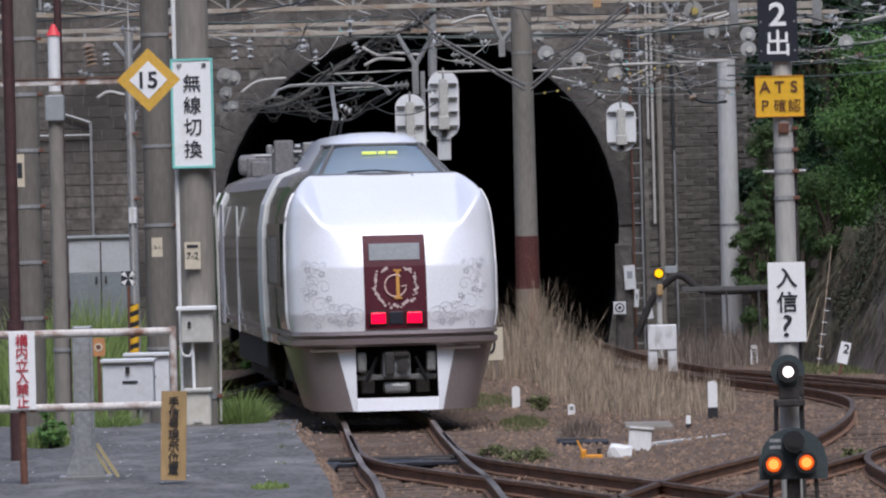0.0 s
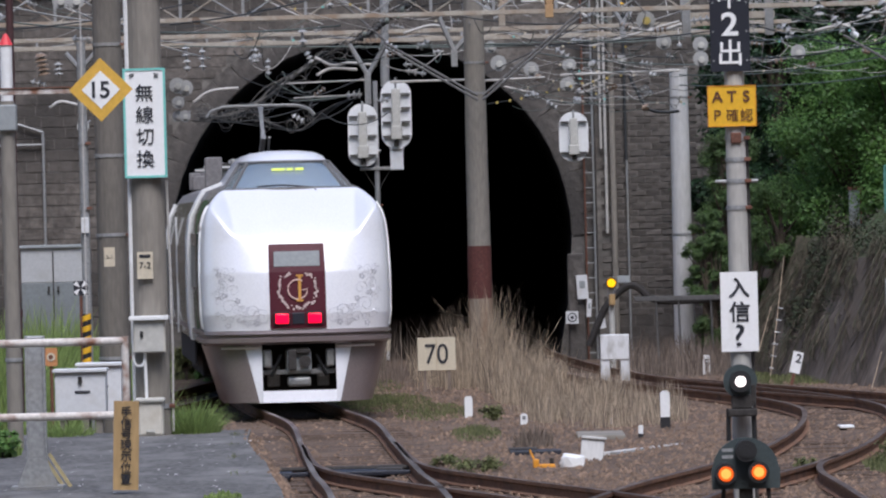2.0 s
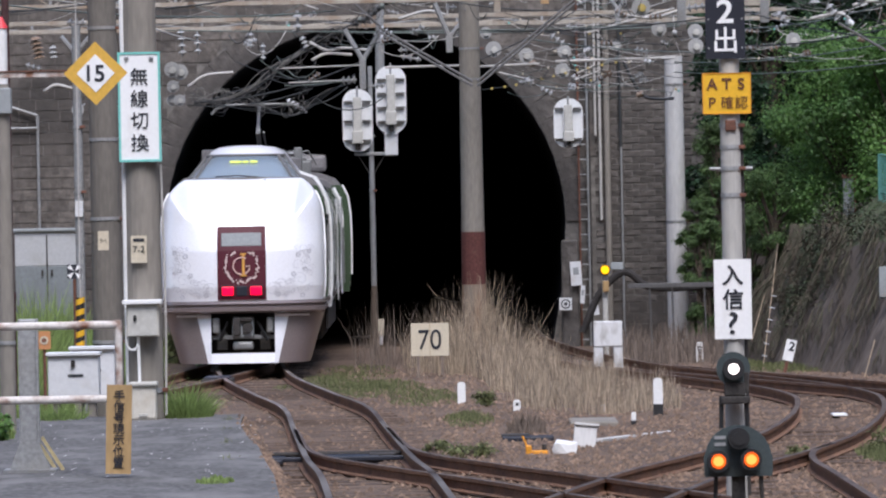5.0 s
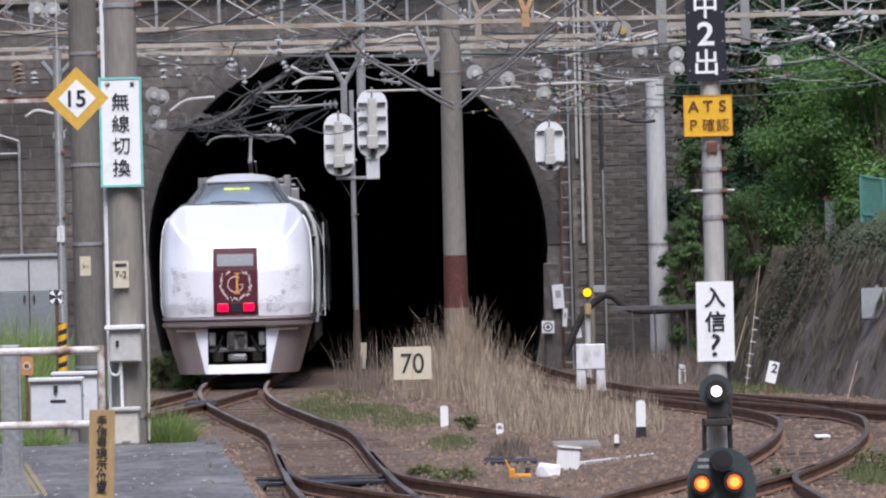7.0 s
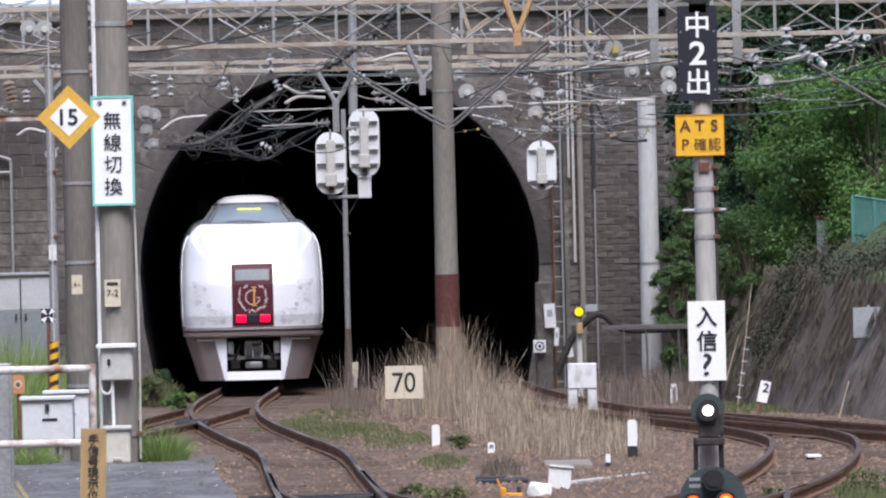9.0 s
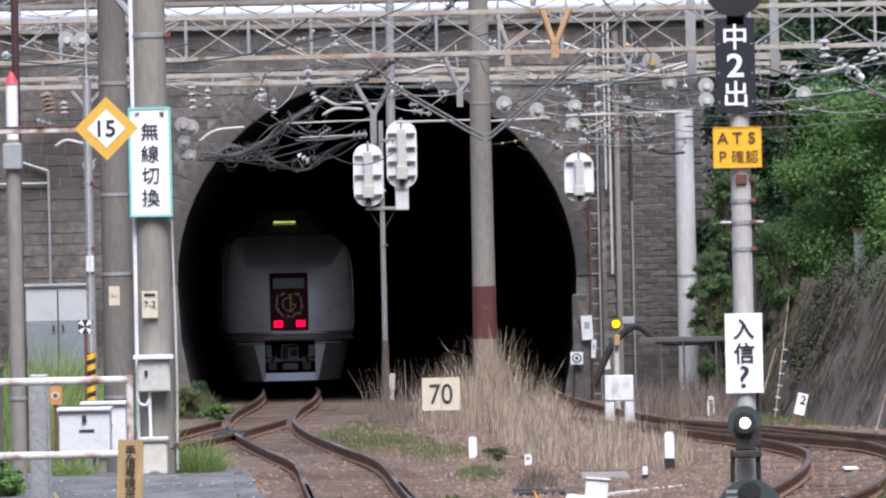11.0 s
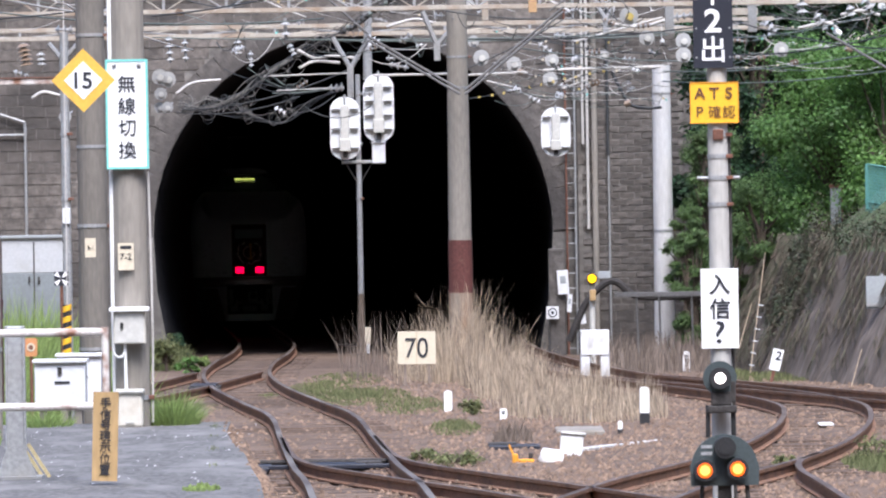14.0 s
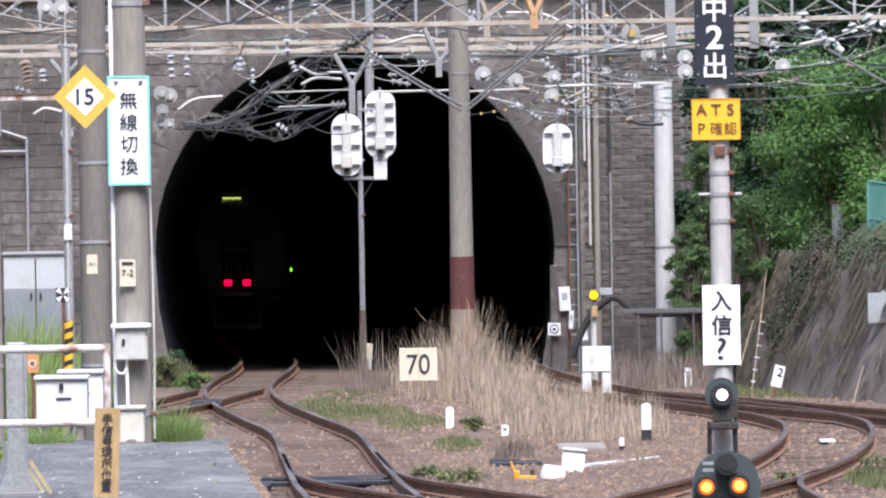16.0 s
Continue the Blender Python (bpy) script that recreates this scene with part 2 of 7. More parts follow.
for m_ in (M_LEAF, M_LEAFM, M_LEAFD, M_GRASS, M_GRASSD, M_REED):
    thin_leaf(m_, 0.5)
M_GLASS = bpy.data.materials.new("sky_tinted_glass")
M_GLASS.use_nodes = True
gb = M_GLASS.node_tree.nodes["Principled BSDF"]
# pale blue, not fully clear: sky reflection put into the glass colour
gb.inputs["Base Color"].default_value = (0.66, 0.80, 0.90, 1)
gb.inputs["Roughness"].default_value = 0.06
gb.inputs["Transmission Weight"].default_value = 0.78
gb.inputs["IOR"].default_value = 1.9
gb.inputs["Metallic"].default_value = 0.0


# ---- mesh helpers ----
def part(name, bm, material, parent=None, label="", smooth=False):
    me = bpy.data.meshes.new(name)
    bmesh.ops.recalc_face_normals(bm, faces=bm.faces)
    if smooth:
        for f in bm.faces:
            f.smooth = True
    bm.to_mesh(me)
    bm.free()
    for m in (material if isinstance(material, (list, tuple)) else [material]):
        me.materials.append(m)
    ob = new(name, me)
    if parent:
        ob.parent = parent
    if label:
        tagged(ob, label)
    return ob


def thing(name, at, label, category, group="", kind="", rz=0.0):
    ob = new(name)
    ob.empty_display_size = 0.1
    ob.matrix_basis = pose(*at, 0, 0, rz)
    return tagged(ob, label, category, group, kind)


def box(bm, c, d, rot=None, bevel=0.0):
    r = bmesh.ops.create_cube(bm, size=1.0)
    vs = r["verts"]
    m = Matrix.Translation(c) @ (rot or Matrix()) @ Matrix.Diagonal((*d, 1))
    bmesh.ops.transform(bm, matrix=m, verts=vs)
    if bevel:
        es = list({e for v in vs for e in v.link_edges})
        bmesh.ops.bevel(bm, geom=es, offset=bevel, segments=2, profile=0.5, affect='EDGES')
    return vs


def bx(c, d, bevel=0.0, rot=None):
    bm = bmesh.new()
    box(bm, c, d, rot, bevel)
    return bm


def rod(bm, a, b, r0, r1=None, seg=8, caps=True):
    a, b = Vector(a), Vector(b)
    v = b - a
    q = v.to_track_quat("Z", "Y").to_matrix().to_4x4()
    r = bmesh.ops.create_cone(bm, cap_ends=caps, segments=seg, radius1=r0, radius2=r0 if r1 is None else r1, depth=v.length)
    bmesh.ops.transform(bm, matrix=Matrix.Translation((a + b) / 2) @ q, verts=r["verts"])
    return r["verts"]


def rd(a, b, r0, r1=None, seg=8):
    bm = bmesh.new()
    rod(bm, a, b, r0, r1, seg)
    return bm


def disc(bm, c, r, depth, axis="Y", seg=20, r2=None):
    v = {"X": (depth, 0, 0), "Y": (0, depth, 0), "Z": (0, 0, depth)}[axis]
    a = Vector(c) - Vector(v) / 2
    return rod(bm, a, a + Vector(v), r, r2, seg)


def plate(pts, y0, y1):
    """A flat plate with the outline pts (x, z), between y0 and y1."""
    bm = bmesh.new()
    f = bm.faces.new([bm.verts.new((x, y0, z)) for x, z in pts])
    r = bmesh.ops.extrude_face_region(bm, geom=[f])
    bmesh.ops.translate(bm, vec=(0, y1 - y0, 0), verts=[v for v in r["geom"] if isinstance(v, bmesh.types.BMVert)])
    return bm


def rounded(w, h, r, n=6, cx=0.0, cz=0.0):
    pts = []
    for sx, sz, a0 in ((1, 1, 0), (-1, 1, 90), (-1, -1, 180), (1, -1, 270)):
        for i in range(n + 1):
            a = radians(a0 + 90 * i / n)
            pts.append((cx + sx * (w / 2 - r) + r * math.cos(a), cz + sz * (h / 2 - r) + r * math.sin(a)))
    return pts


def text(body, size, at, material, parent, name="lettering", sx=1.0, bold=0.0, rx=90):
    """Raised lettering that faces -y, centred on at, in the parent's space."""
    cu = bpy.data.curves.new(name, "FONT")
    cu.body, cu.size, cu.align_x, cu.align_y, cu.extrude, cu.offset = body, size, 'CENTER', 'CENTER', 0.0015, bold
    tmp = new(name + "_curve", cu)
    me = bpy.data.meshes.new_from_object(tmp.evaluated_get(bpy.context.evaluated_depsgraph_get()))
    bpy.data.objects.remove(tmp)
    bpy.data.curves.remove(cu)
    me.name = name
    me.materials.clear()
    me.materials.append(material)
    # centre the glyphs on their own outline
    if len(me.vertices):
        co = np.array([v.co[:] for v in me.vertices])
        mid = (co.min(0) + co.max(0)) / 2
        me.transform(Matrix.Diagonal((sx, 1, 1, 1)) @ Matrix.Translation((-mid[0], -mid[1], 0)))
    ob = new(name, me)
    ob.parent = parent
    ob.matrix_basis = pose(*at, rx, 0, 0)
    return ob


def smooth_path(pts, step=1.0):
    """Evenly spaced points on a smooth line through pts."""
    p = [Vector(q) for q in pts]
    p = [2 * p[0] - p[1]] + p + [2 * p[-1] - p[-2]]
    fine = []
    for i in range(1, len(p) - 2):
        for k in range(24):
            t = k / 24
            a, b, c, d = p[i - 1:i + 3]
            fine.append(0.5 * (2 * b + (c - a) * t + (2 * a - 5 * b + 4 * c - d) * t * t + (3 * b - a - 3 * c + d) * t ** 3))
    fine.append(p[-2])
    out, acc = [fine[0]], 0.0
    for a, b in zip(fine, fine[1:]):
        acc += (b - a).length
        if acc >= step:
            out.append(b)
            acc = 0.0
    if (out[-1] - fine[-1]).length > 1e-4:
        out.append(fine[-1])
    return out


def tube(bm, pts, r, seg=6):
    """A round tube along pts."""
    rings = []
    up = Vector((0.13, 0.21, 0.97)).normalized()
    for i, p in enumerate(pts):
        d = (Vector(pts[min(i + 1, len(pts) - 1)]) - Vector(pts[max(i - 1, 0)])).normalized()
        s = d.cross(up)
        if s.length < 1e-3:
            s = d.cross(Vector((1, 0, 0)))
        s.normalize()
        u = s.cross(d)
        rings.append([bm.verts.new(Vector(p) + r * (math.cos(2 * math.pi * k / seg) * s + math.sin(2 * math.pi * k / seg) * u)) for k in range(seg)])
    for a, b in zip(rings, rings[1:]):
        for k in range(seg):
            bm.faces.new((a[k], a[(k + 1) % seg], b[(k + 1) % seg], b[k]))
    bm.faces.new(rings[0][::-1])
    bm.faces.new(rings[-1])


def sag(a, b, drop, n=12):
    a, b = Vector(a), Vector(b)
    return [a.lerp(b, i / n) - Vector((0, 0, drop * 4 * (i / n) * (1 - i / n))) for i in range(n + 1)]


# ---- ground, tracks, platform ----
TRACKS = {
    "departure": [(0.1, 30), (-0.35, 46), (-0.84, 60.3), (-1.15, 66), (-1.5, 74), (-1.88, 82.5), (-2.5, 89), (-3.22, 97), (-3.66, 104.5), (-3.8, 112), (-3.72, 120), (-3.85, 128), (-4.52, 140), (-5.5, 156), (-7.6, 180), (-11, 205)],
    "siding": [(-6.2, 60), (-5.9, 76), (-5.35, 88), (-4.5, 97), (-3.85, 106)],
    "crossover": [(-1.5, 74.5), (-1.1, 67.5), (-0.2, 63.4), (1.0, 59), (2.6, 52), (3.6, 44)],
    "arrival": [(-0.4, 205), (1.2, 180), (1.3, 150), (1.0, 130), (1.25, 118), (2.4, 103), (3.7, 95), (4.7, 89), (5.07, 84.5), (4.98, 80.8), (4.62, 76.0), (4.03, 70.8), (3.47, 67.3), (2.87, 64.4), (1.94, 59.9), (0.5, 50), (-0.2, 40), (-0.3, 30)],
    "yard": [(4.62, 67.2), (4.3, 65.3), (4.18, 63), (4.22, 59), (4.3, 44), (4.3, 30)],
    "branch": [(2.9, 100), (4.6, 93), (6.2, 86.5), (8.4, 78), (11.0, 67), (13.5, 53)],
}


def build_ground():
    bm = bmesh.new()
    xs = [-400, -60, -25] + [-14 + i * 0.8 for i in range(36)] + [22, 60, 400]
    ys = [-60, 0, 30] + [40 + i * 1.0 for i in range(82)] + [140, 180, 260, 900]
    grid = []
    for y in ys:
        row = []
        for x in xs:
            z = -0.172 + 0.035 * noise.noise((x * 0.5, y * 0.25, 1.3))
            if abs(x) > 30 or y > 125:
                z = -0.2
            row.append(bm.verts.new((x, y, z)))
        grid.append(row)
    for i in range(len(ys) - 1):
        for j in range(len(xs) - 1):
            bm.faces.new((grid[i][j], grid[i][j + 1], grid[i + 1][j + 1], grid[i + 1][j]))
    tagged(part("ground", bm, M_EARTH, smooth=True), "brown earth and old ballast of the rail yard", "ground", kind="structure")


def climb(y):
    """Height of the rails: level, then a slight climb into the tunnel."""
    return float(np.interp(y, [112, 125, 138, 160], [0.0, 0.03, 0.075, 0.085]))


def rail_strip(name, pts, side, top):
    """One rail: foot, web and head swept along a track, half a gauge to one side."""
    prof = [(-0.06, -0.15), (0.06, -0.15), (0.06, -0.135), (0.012, -0.12), (0.012, -0.045), (0.034, -0.035), (0.034, 0.0),
            (-0.034, 0.0), (-0.034, -0.035), (-0.012, -0.045), (-0.012, -0.12), (-0.06, -0.135)]
    bm = bmesh.new()
    rings = []
    for i, p in enumerate(pts):
        d = (pts[min(i + 1, len(pts) - 1)] - pts[max(i - 1, 0)]).normalized()
        n = Vector((-d.y, d.x, 0))
        c = Vector((p.x, p.y, climb(p.y))) + n * side * 0.5675
        rings.append([bm.verts.new(c + n * a + Vector((0, 0, b))) for a, b in prof])
    k = len(prof)
    for a, b in zip(rings, rings[1:]):
        for i in range(k):
            f = bm.faces.new((a[i], a[(i + 1) % k], b[(i + 1) % k], b[i]))
            if i == 6:
                f.material_index = 1
    bm.faces.new(rings[0])
    bm.faces.new(rings[-1])
    return part(name, bm, [M_RAIL, top])


def build_tracks():
    rnd = random.Random(4)
    sleeper_bm = bx((0, 0, 0), (2.1, 0.21, 0.14), 0.012)
    me = bpy.data.meshes.new("sleeper")
    sleeper_bm.to_mesh(me)
    sleeper_bm.free()
    me.materials.append(M_SLEEPER)
    for name, pts in TRACKS.items():
        path = smooth_path([(x, y, 0) for x, y in pts], 0.62)
        tr = thing("railway_track", (0, 0, 0), "rusty railway track on brown wooden sleepers", "track", "station tracks", "structure")
        for side in (-1, 1):
            rail_strip("rail", path, side, M_RAILPOL if name == "departure" else M_RAILTOP).parent = tr
        for i, p in enumerate(path[1:-1], 1):
            if not 52 < p.y < 124:
                continue
            d = path[i + 1] - path[i - 1]
            ob = new("sleeper", me)
            ob.parent = tr
            lift = {"departure": 0.0, "siding": -0.006, "arrival": 0.0, "yard": -0.008, "branch": -0.012, "crossover": -0.01}[name]
            ob.matrix_basis = pose(p.x + rnd.uniform(-.03, .03), p.y, -0.225 + lift + rnd.uniform(-.012, .006), 0, 0, math.degrees(math.atan2(d.y, d.x)) - 90 + rnd.uniform(-1.5, 1.5))


build_ground()
build_tracks()

# unseen wooded hill ring, added behind the camera and to both sides to block low sky light
bm = bmesh.new()
rows = []
for i in range(49):
    a = radians(150 + 5.0 * i)
    row = []
    for r_, z_ in ((150, -1.0), (185, 50.0), (230, 104.0), (300, 160.0), (420, 200.0)):
        k = 1 + 0.12 * noise.noise((i * 0.4, r_ * 0.01, 4.0))
        row.append(bm.verts.new((r_ * math.cos(a) * k, r_ * math.sin(a) * k, z_ * (1 + 0.25 * noise.noise((i * 0.3, 7.0, r_ * 0.02))))))
    rows.append(row)
for a, b in zip(rows, rows[1:]):
    for k in range(4):
        bm.faces.new((a[k], b[k], b[k + 1], a[k + 1]))
tagged(part("sky_block_ring", bm, M_HILL, smooth=True), "added unseen hill ring that blocks the low sky", "hill", kind="structure")

# platform: asphalt top, concrete edge
pl = bmesh.new()
outline = [(-14.0, -12.0), (1.5, -12.0), (1.2, 8.0), (-0.6, 20.0), (-0.9, 31.0), (-1.12, 36.4), (-1.22, 38.8), (-1.36, 41.2), (-1.47, 43.4), (-1.62, 45.4), (-1.76, 47.8), (-1.82, 50.3), (-14.0, 50.3)]
f = pl.faces.new([pl.verts.new((x, y, 1.02)) for x, y in outline])
r = bmesh.ops.extrude_face_region(pl, geom=[f])
bmesh.ops.translate(pl, vec=(0, 0, -1.3), verts=[v for v in r["geom"] if isinstance(v, bmesh.types.BMVert)])
for f in pl.faces:
    if abs(f.normal.z) < 0.5:
        f.material_index = 1
tagged(part("platform", pl, [M_ASPHALT, M_EARTH]), "worn grey asphalt station platform end", "platform", kind="structure")

# crumbled earth bank along the platform edge
bk = bmesh.new()
ra, rb_ = [], []
for i in range(25):
    y = 30 + 20.3 * i / 24
    xe = float(np.interp(y, [20, 31, 36.4, 38.8, 43.4, 47.8, 50.3], [-0.6, -0.9, -1.12, -1.22, -1.47, -1.76, -1.82]))
    ra.append([bk.verts.new((xe - 0.06 + 0.05 * noise.noise((0, y, q)), y, 1.01 + 0.025 * noise.noise((3, y * 1.3, q)) - d_)) for q, d_ in ((0, 0.0),)][0])
    rb_.append([bk.verts.new((xe + o + 0.06 * noise.noise((o * 3, y * 1.5, 2)), y, z + 0.05 * noise.noise((o, y * 1.2, 5)))) for o, z in ((0.12, 0.9), (0.3, 0.55), (0.5, 0.15), (0.7, -0.25))])
for i in range(24):
    bk.faces.new((ra[i], rb_[i][0], rb_[i + 1][0], ra[i + 1]))
    for k in range(3):
        bk.faces.new((rb_[i][k], rb_[i][k + 1], rb_[i + 1][k + 1], rb_[i + 1][k]))
tagged(part("earth_bank", bk, M_EARTH, smooth=True), "crumbling brown earth bank beside the platform", "bank", kind="structure")

# ---- tunnel portal ----
PY = 122.2
TC, TZ, TR = -1.9, 2.32, 4.0


def arch(n=28, grow=0.0):
    pts = [(TC + TR - 0.35 + grow, -0.4), (TC + TR - 0.06 + grow, 1.2)]
    for i in range(n + 1):
        a = math.pi * i / n
        pts.append((TC + (TR + grow) * math.cos(a), TZ + (TR + grow) * math.sin(a)))
    return pts + [(TC - TR + 0.06 - grow, 1.2), (TC - TR + 0.35 - grow, -0.4)]


def build_portal():
    # the face: a ring of quads from the arch to the rectangle round it
    bm = bmesh.new()
    inner = arch()
    x0, x1, z1 = -40.0, 4.75, 7.4
    outer = []
    for x, z in inner:
        dx, dz = x - TC, z - 1.0
        if z <= 1.21:
            outer.append((x1 if dx > 0 else x0, z))
            continue
        k = min((x1 - TC) / dx if dx > 1e-6 else 1e9, (x0 - TC) / dx if dx < -1e-6 else 1e9, (z1 - 1.0) / dz if dz > 1e-6 else 1e9)
        outer.append((TC + dx * k, 1.0 + dz * k))
    vi = [bm.verts.new((x, PY, z)) for x, z in inner]
    vo = [bm.verts.new((x, PY, z)) for x, z in outer]
    vb = [bm.verts.new((x, PY + 1.2, z)) for x, z in inner]
    for i in range(len(vi) - 1):
        bm.faces.new((vi[i], vo[i], vo[i + 1], vi[i + 1]))
        # inner arch in the near-black colour, so its shade is painted in
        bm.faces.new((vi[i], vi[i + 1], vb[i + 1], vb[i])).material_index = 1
    wall = tagged(part("wall_portal", bm, [M_MORTAR, M_TUNNELSHADE]), "dark weathered stone tunnel portal wall", "wall", kind="structure")
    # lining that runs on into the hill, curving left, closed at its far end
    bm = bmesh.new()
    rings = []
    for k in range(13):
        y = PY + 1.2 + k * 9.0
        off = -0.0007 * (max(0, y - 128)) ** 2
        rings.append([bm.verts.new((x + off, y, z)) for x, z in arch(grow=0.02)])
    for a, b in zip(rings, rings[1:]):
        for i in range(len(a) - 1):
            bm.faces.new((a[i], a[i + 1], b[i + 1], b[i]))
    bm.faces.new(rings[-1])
    tagged(part("tunnel_lining", bm, M_TUNNELSHADE), "tunnel lining with the darkness inside put in its near-black colour", "tunnel", kind="structure")
    # floor takes the same near-black, tunnel shade painted over the ballast colour
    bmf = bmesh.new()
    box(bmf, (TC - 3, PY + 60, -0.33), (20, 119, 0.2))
    tagged(part("tunnel_floor", bmf, M_TUNNELSHADE), "floor inside the tunnel with the shade put in its near-black colour", "floor", kind="structure")
    # upper wall that steps back above the portal, and its coping
    bmu = bmesh.new()
    box(bmu, (-17.65, PY + 6.0, 10.4), (44.8, 10, 6.0))
    tagged(part("wall_upper", bmu, M_WALL), "dark stone retaining wall above the portal", "wall", kind="structure")
    bmu = bmesh.new()
    box(bmu, (-17.65, PY + 0.1, 7.48), (44.8, 0.5, 0.17), bevel=0.02)
    tagged(part("coping", bmu, M_WALL), "dark weathered stone coping along the portal top", "coping", kind="structure")
    bmu = bmesh.new()
    box(bmu, (4.9, PY + 0.9, 3.6), (0.3, 1.9, 8.0))
    tagged(part("wall_return", bmu, M_WALL), "dark stone end of the portal wall", "wall", kind="structure")
    return wall


portal = build_portal()
# ---- train ----
def u_loop(w, y0, depth, back, n=20, ex=2.6):
    """Plan of the nose at one level: a blunt curve from side to side, with straight sides to the back."""
    pts = [(-w, back)]
    for i in range(n + 1):
        a = math.pi * i / n
        c, s = math.cos(a), math.sin(a)
        x = -w * math.copysign(abs(c) ** (2 / ex), c)
        y = y0 + depth * (1 - abs(s) ** (2 / ex))
        pts.append((x, y))
    pts.append((w, back))
    return pts


def loft(levels, back, ex=2.6, glass=None):
    bm = bmesh.new()
    rings = []
    for z, w, y0, dep, *e in levels:
        rings.append([bm.verts.new((x, y, z)) for x, y in u_loop(w, y0, dep, back, ex=e[0] if e else ex)])
    for k, (a, b) in enumerate(zip(rings, rings[1:])):
        for i in range(len(a) - 1):
            f = bm.faces.new((a[i], a[i + 1], b[i + 1], b[i]))
            if glass is not None and k in glass and 1 <= i <= 20:
                f.material_index = 1
        bm.faces.new((a[-1], a[0], b[0], b[-1]))
    bm.faces.new(rings[-1])
    bm.faces.new(rings[0][::-1])
    return bm


SHELL = [(1.17, 1.335, 0.06), (1.4, 1.37, 0.05), (2.0, 1.375, 0.13), (2.45, 1.36, 0.26), (2.7, 1.335, 0.31), (2.85, 1.295, 0.34), (2.95, 1.245, 0.38), (3.05, 1.175, 0.46), (3.12, 1.11, 0.6), (3.17, 1.055, 0.8), (3.21, 0.98, 0.9)]


def nose_w(z):
    return float(np.interp(z, [a for a, b, c in SHELL], [b for a, b, c in SHELL]))


def nose_y(x, z):
    """How far back the nose skin lies at (x, z): a raked hood between raised cheeks, with a scooped facet and a sharp crease on either side."""
    w = nose_w(z)
    a = abs(x)
    c = min(1.0, a / w) ** 1.3
    cheek = float(np.interp(z, [q[0] for q in SHELL], [q[2] for q in SHELL])) + 0.8 * (1 - math.sqrt(max(0, 1 - c * c)) ** (2 / 2.6))
    rake = 0.11 + 2.05 * (z - 2.45) + 0.12 * a * a
    k = float(np.interp(a, [0.3, 0.85], [0.35, 0.05]))
    hood = (cheek + rake + math.sqrt((cheek - rake) ** 2 + k * k)) / 2 - 0.15 * k
    inner = 0.86 + 0.14 * max(0.0, z - 2.55)
    outer = inner + 0.04 + (0.62 * (z - 2.55) if z > 2.55 else 1.6 * (2.55 - z))
    f = min(1.0, max(0.0, (a - inner) / (outer - inner)))
    return hood + (cheek - hood) * f


def build_nose():
    bm = bmesh.new()
    zs = [1.17 + (3.21 - 1.17) * (i / 90) for i in range(91)]
    ts = [math.sin(math.pi / 2 * k / 44) for k in range(-44, 45)]
    rows = []
    for z in zs:
        w = nose_w(z)
        row = [bm.verts.new((-w, 3.7, z))] + [bm.verts.new((t * w, nose_y(t * w * 0.9999, z), z)) for t in ts] + [bm.verts.new((w, 3.7, z))]
        rows.append(row)
    for a, b in zip(rows, rows[1:]):
        last = len(a) - 2
        for k in range(len(a) - 1):
            f = bm.faces.new((a[k], a[k + 1], b[k + 1], b[k]))
            # flanks behind the nose take the side colour with its painted green reflection
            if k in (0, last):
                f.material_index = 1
    bm.faces.new(rows[-1])
    return bm


def extrude_profile(prof, y0, y1):
    bm = bmesh.new()
    a = [bm.verts.new((x, y0, z)) for x, z in prof]
    b = [bm.verts.new((x, y1, z)) for x, z in prof]
    k = len(prof)
    for i in range(k):
        bm.faces.new((a[i], a[(i + 1) % k], b[(i + 1) % k], b[i]))
    bm.faces.new(a)
    bm.faces.new(b)
    return bm


BODY = [(1.335, 0.95), (1.375, 1.3), (1.385, 1.9), (1.375, 2.5), (1.325, 2.85), (1.215, 3.08)]
ROOF = [(1.22, 3.06), (1.1, 3.22), (0.8, 3.33), (0.4, 3.38)]


def mirror(p):
    return p + [(-x, z) for x, z in reversed(p)]


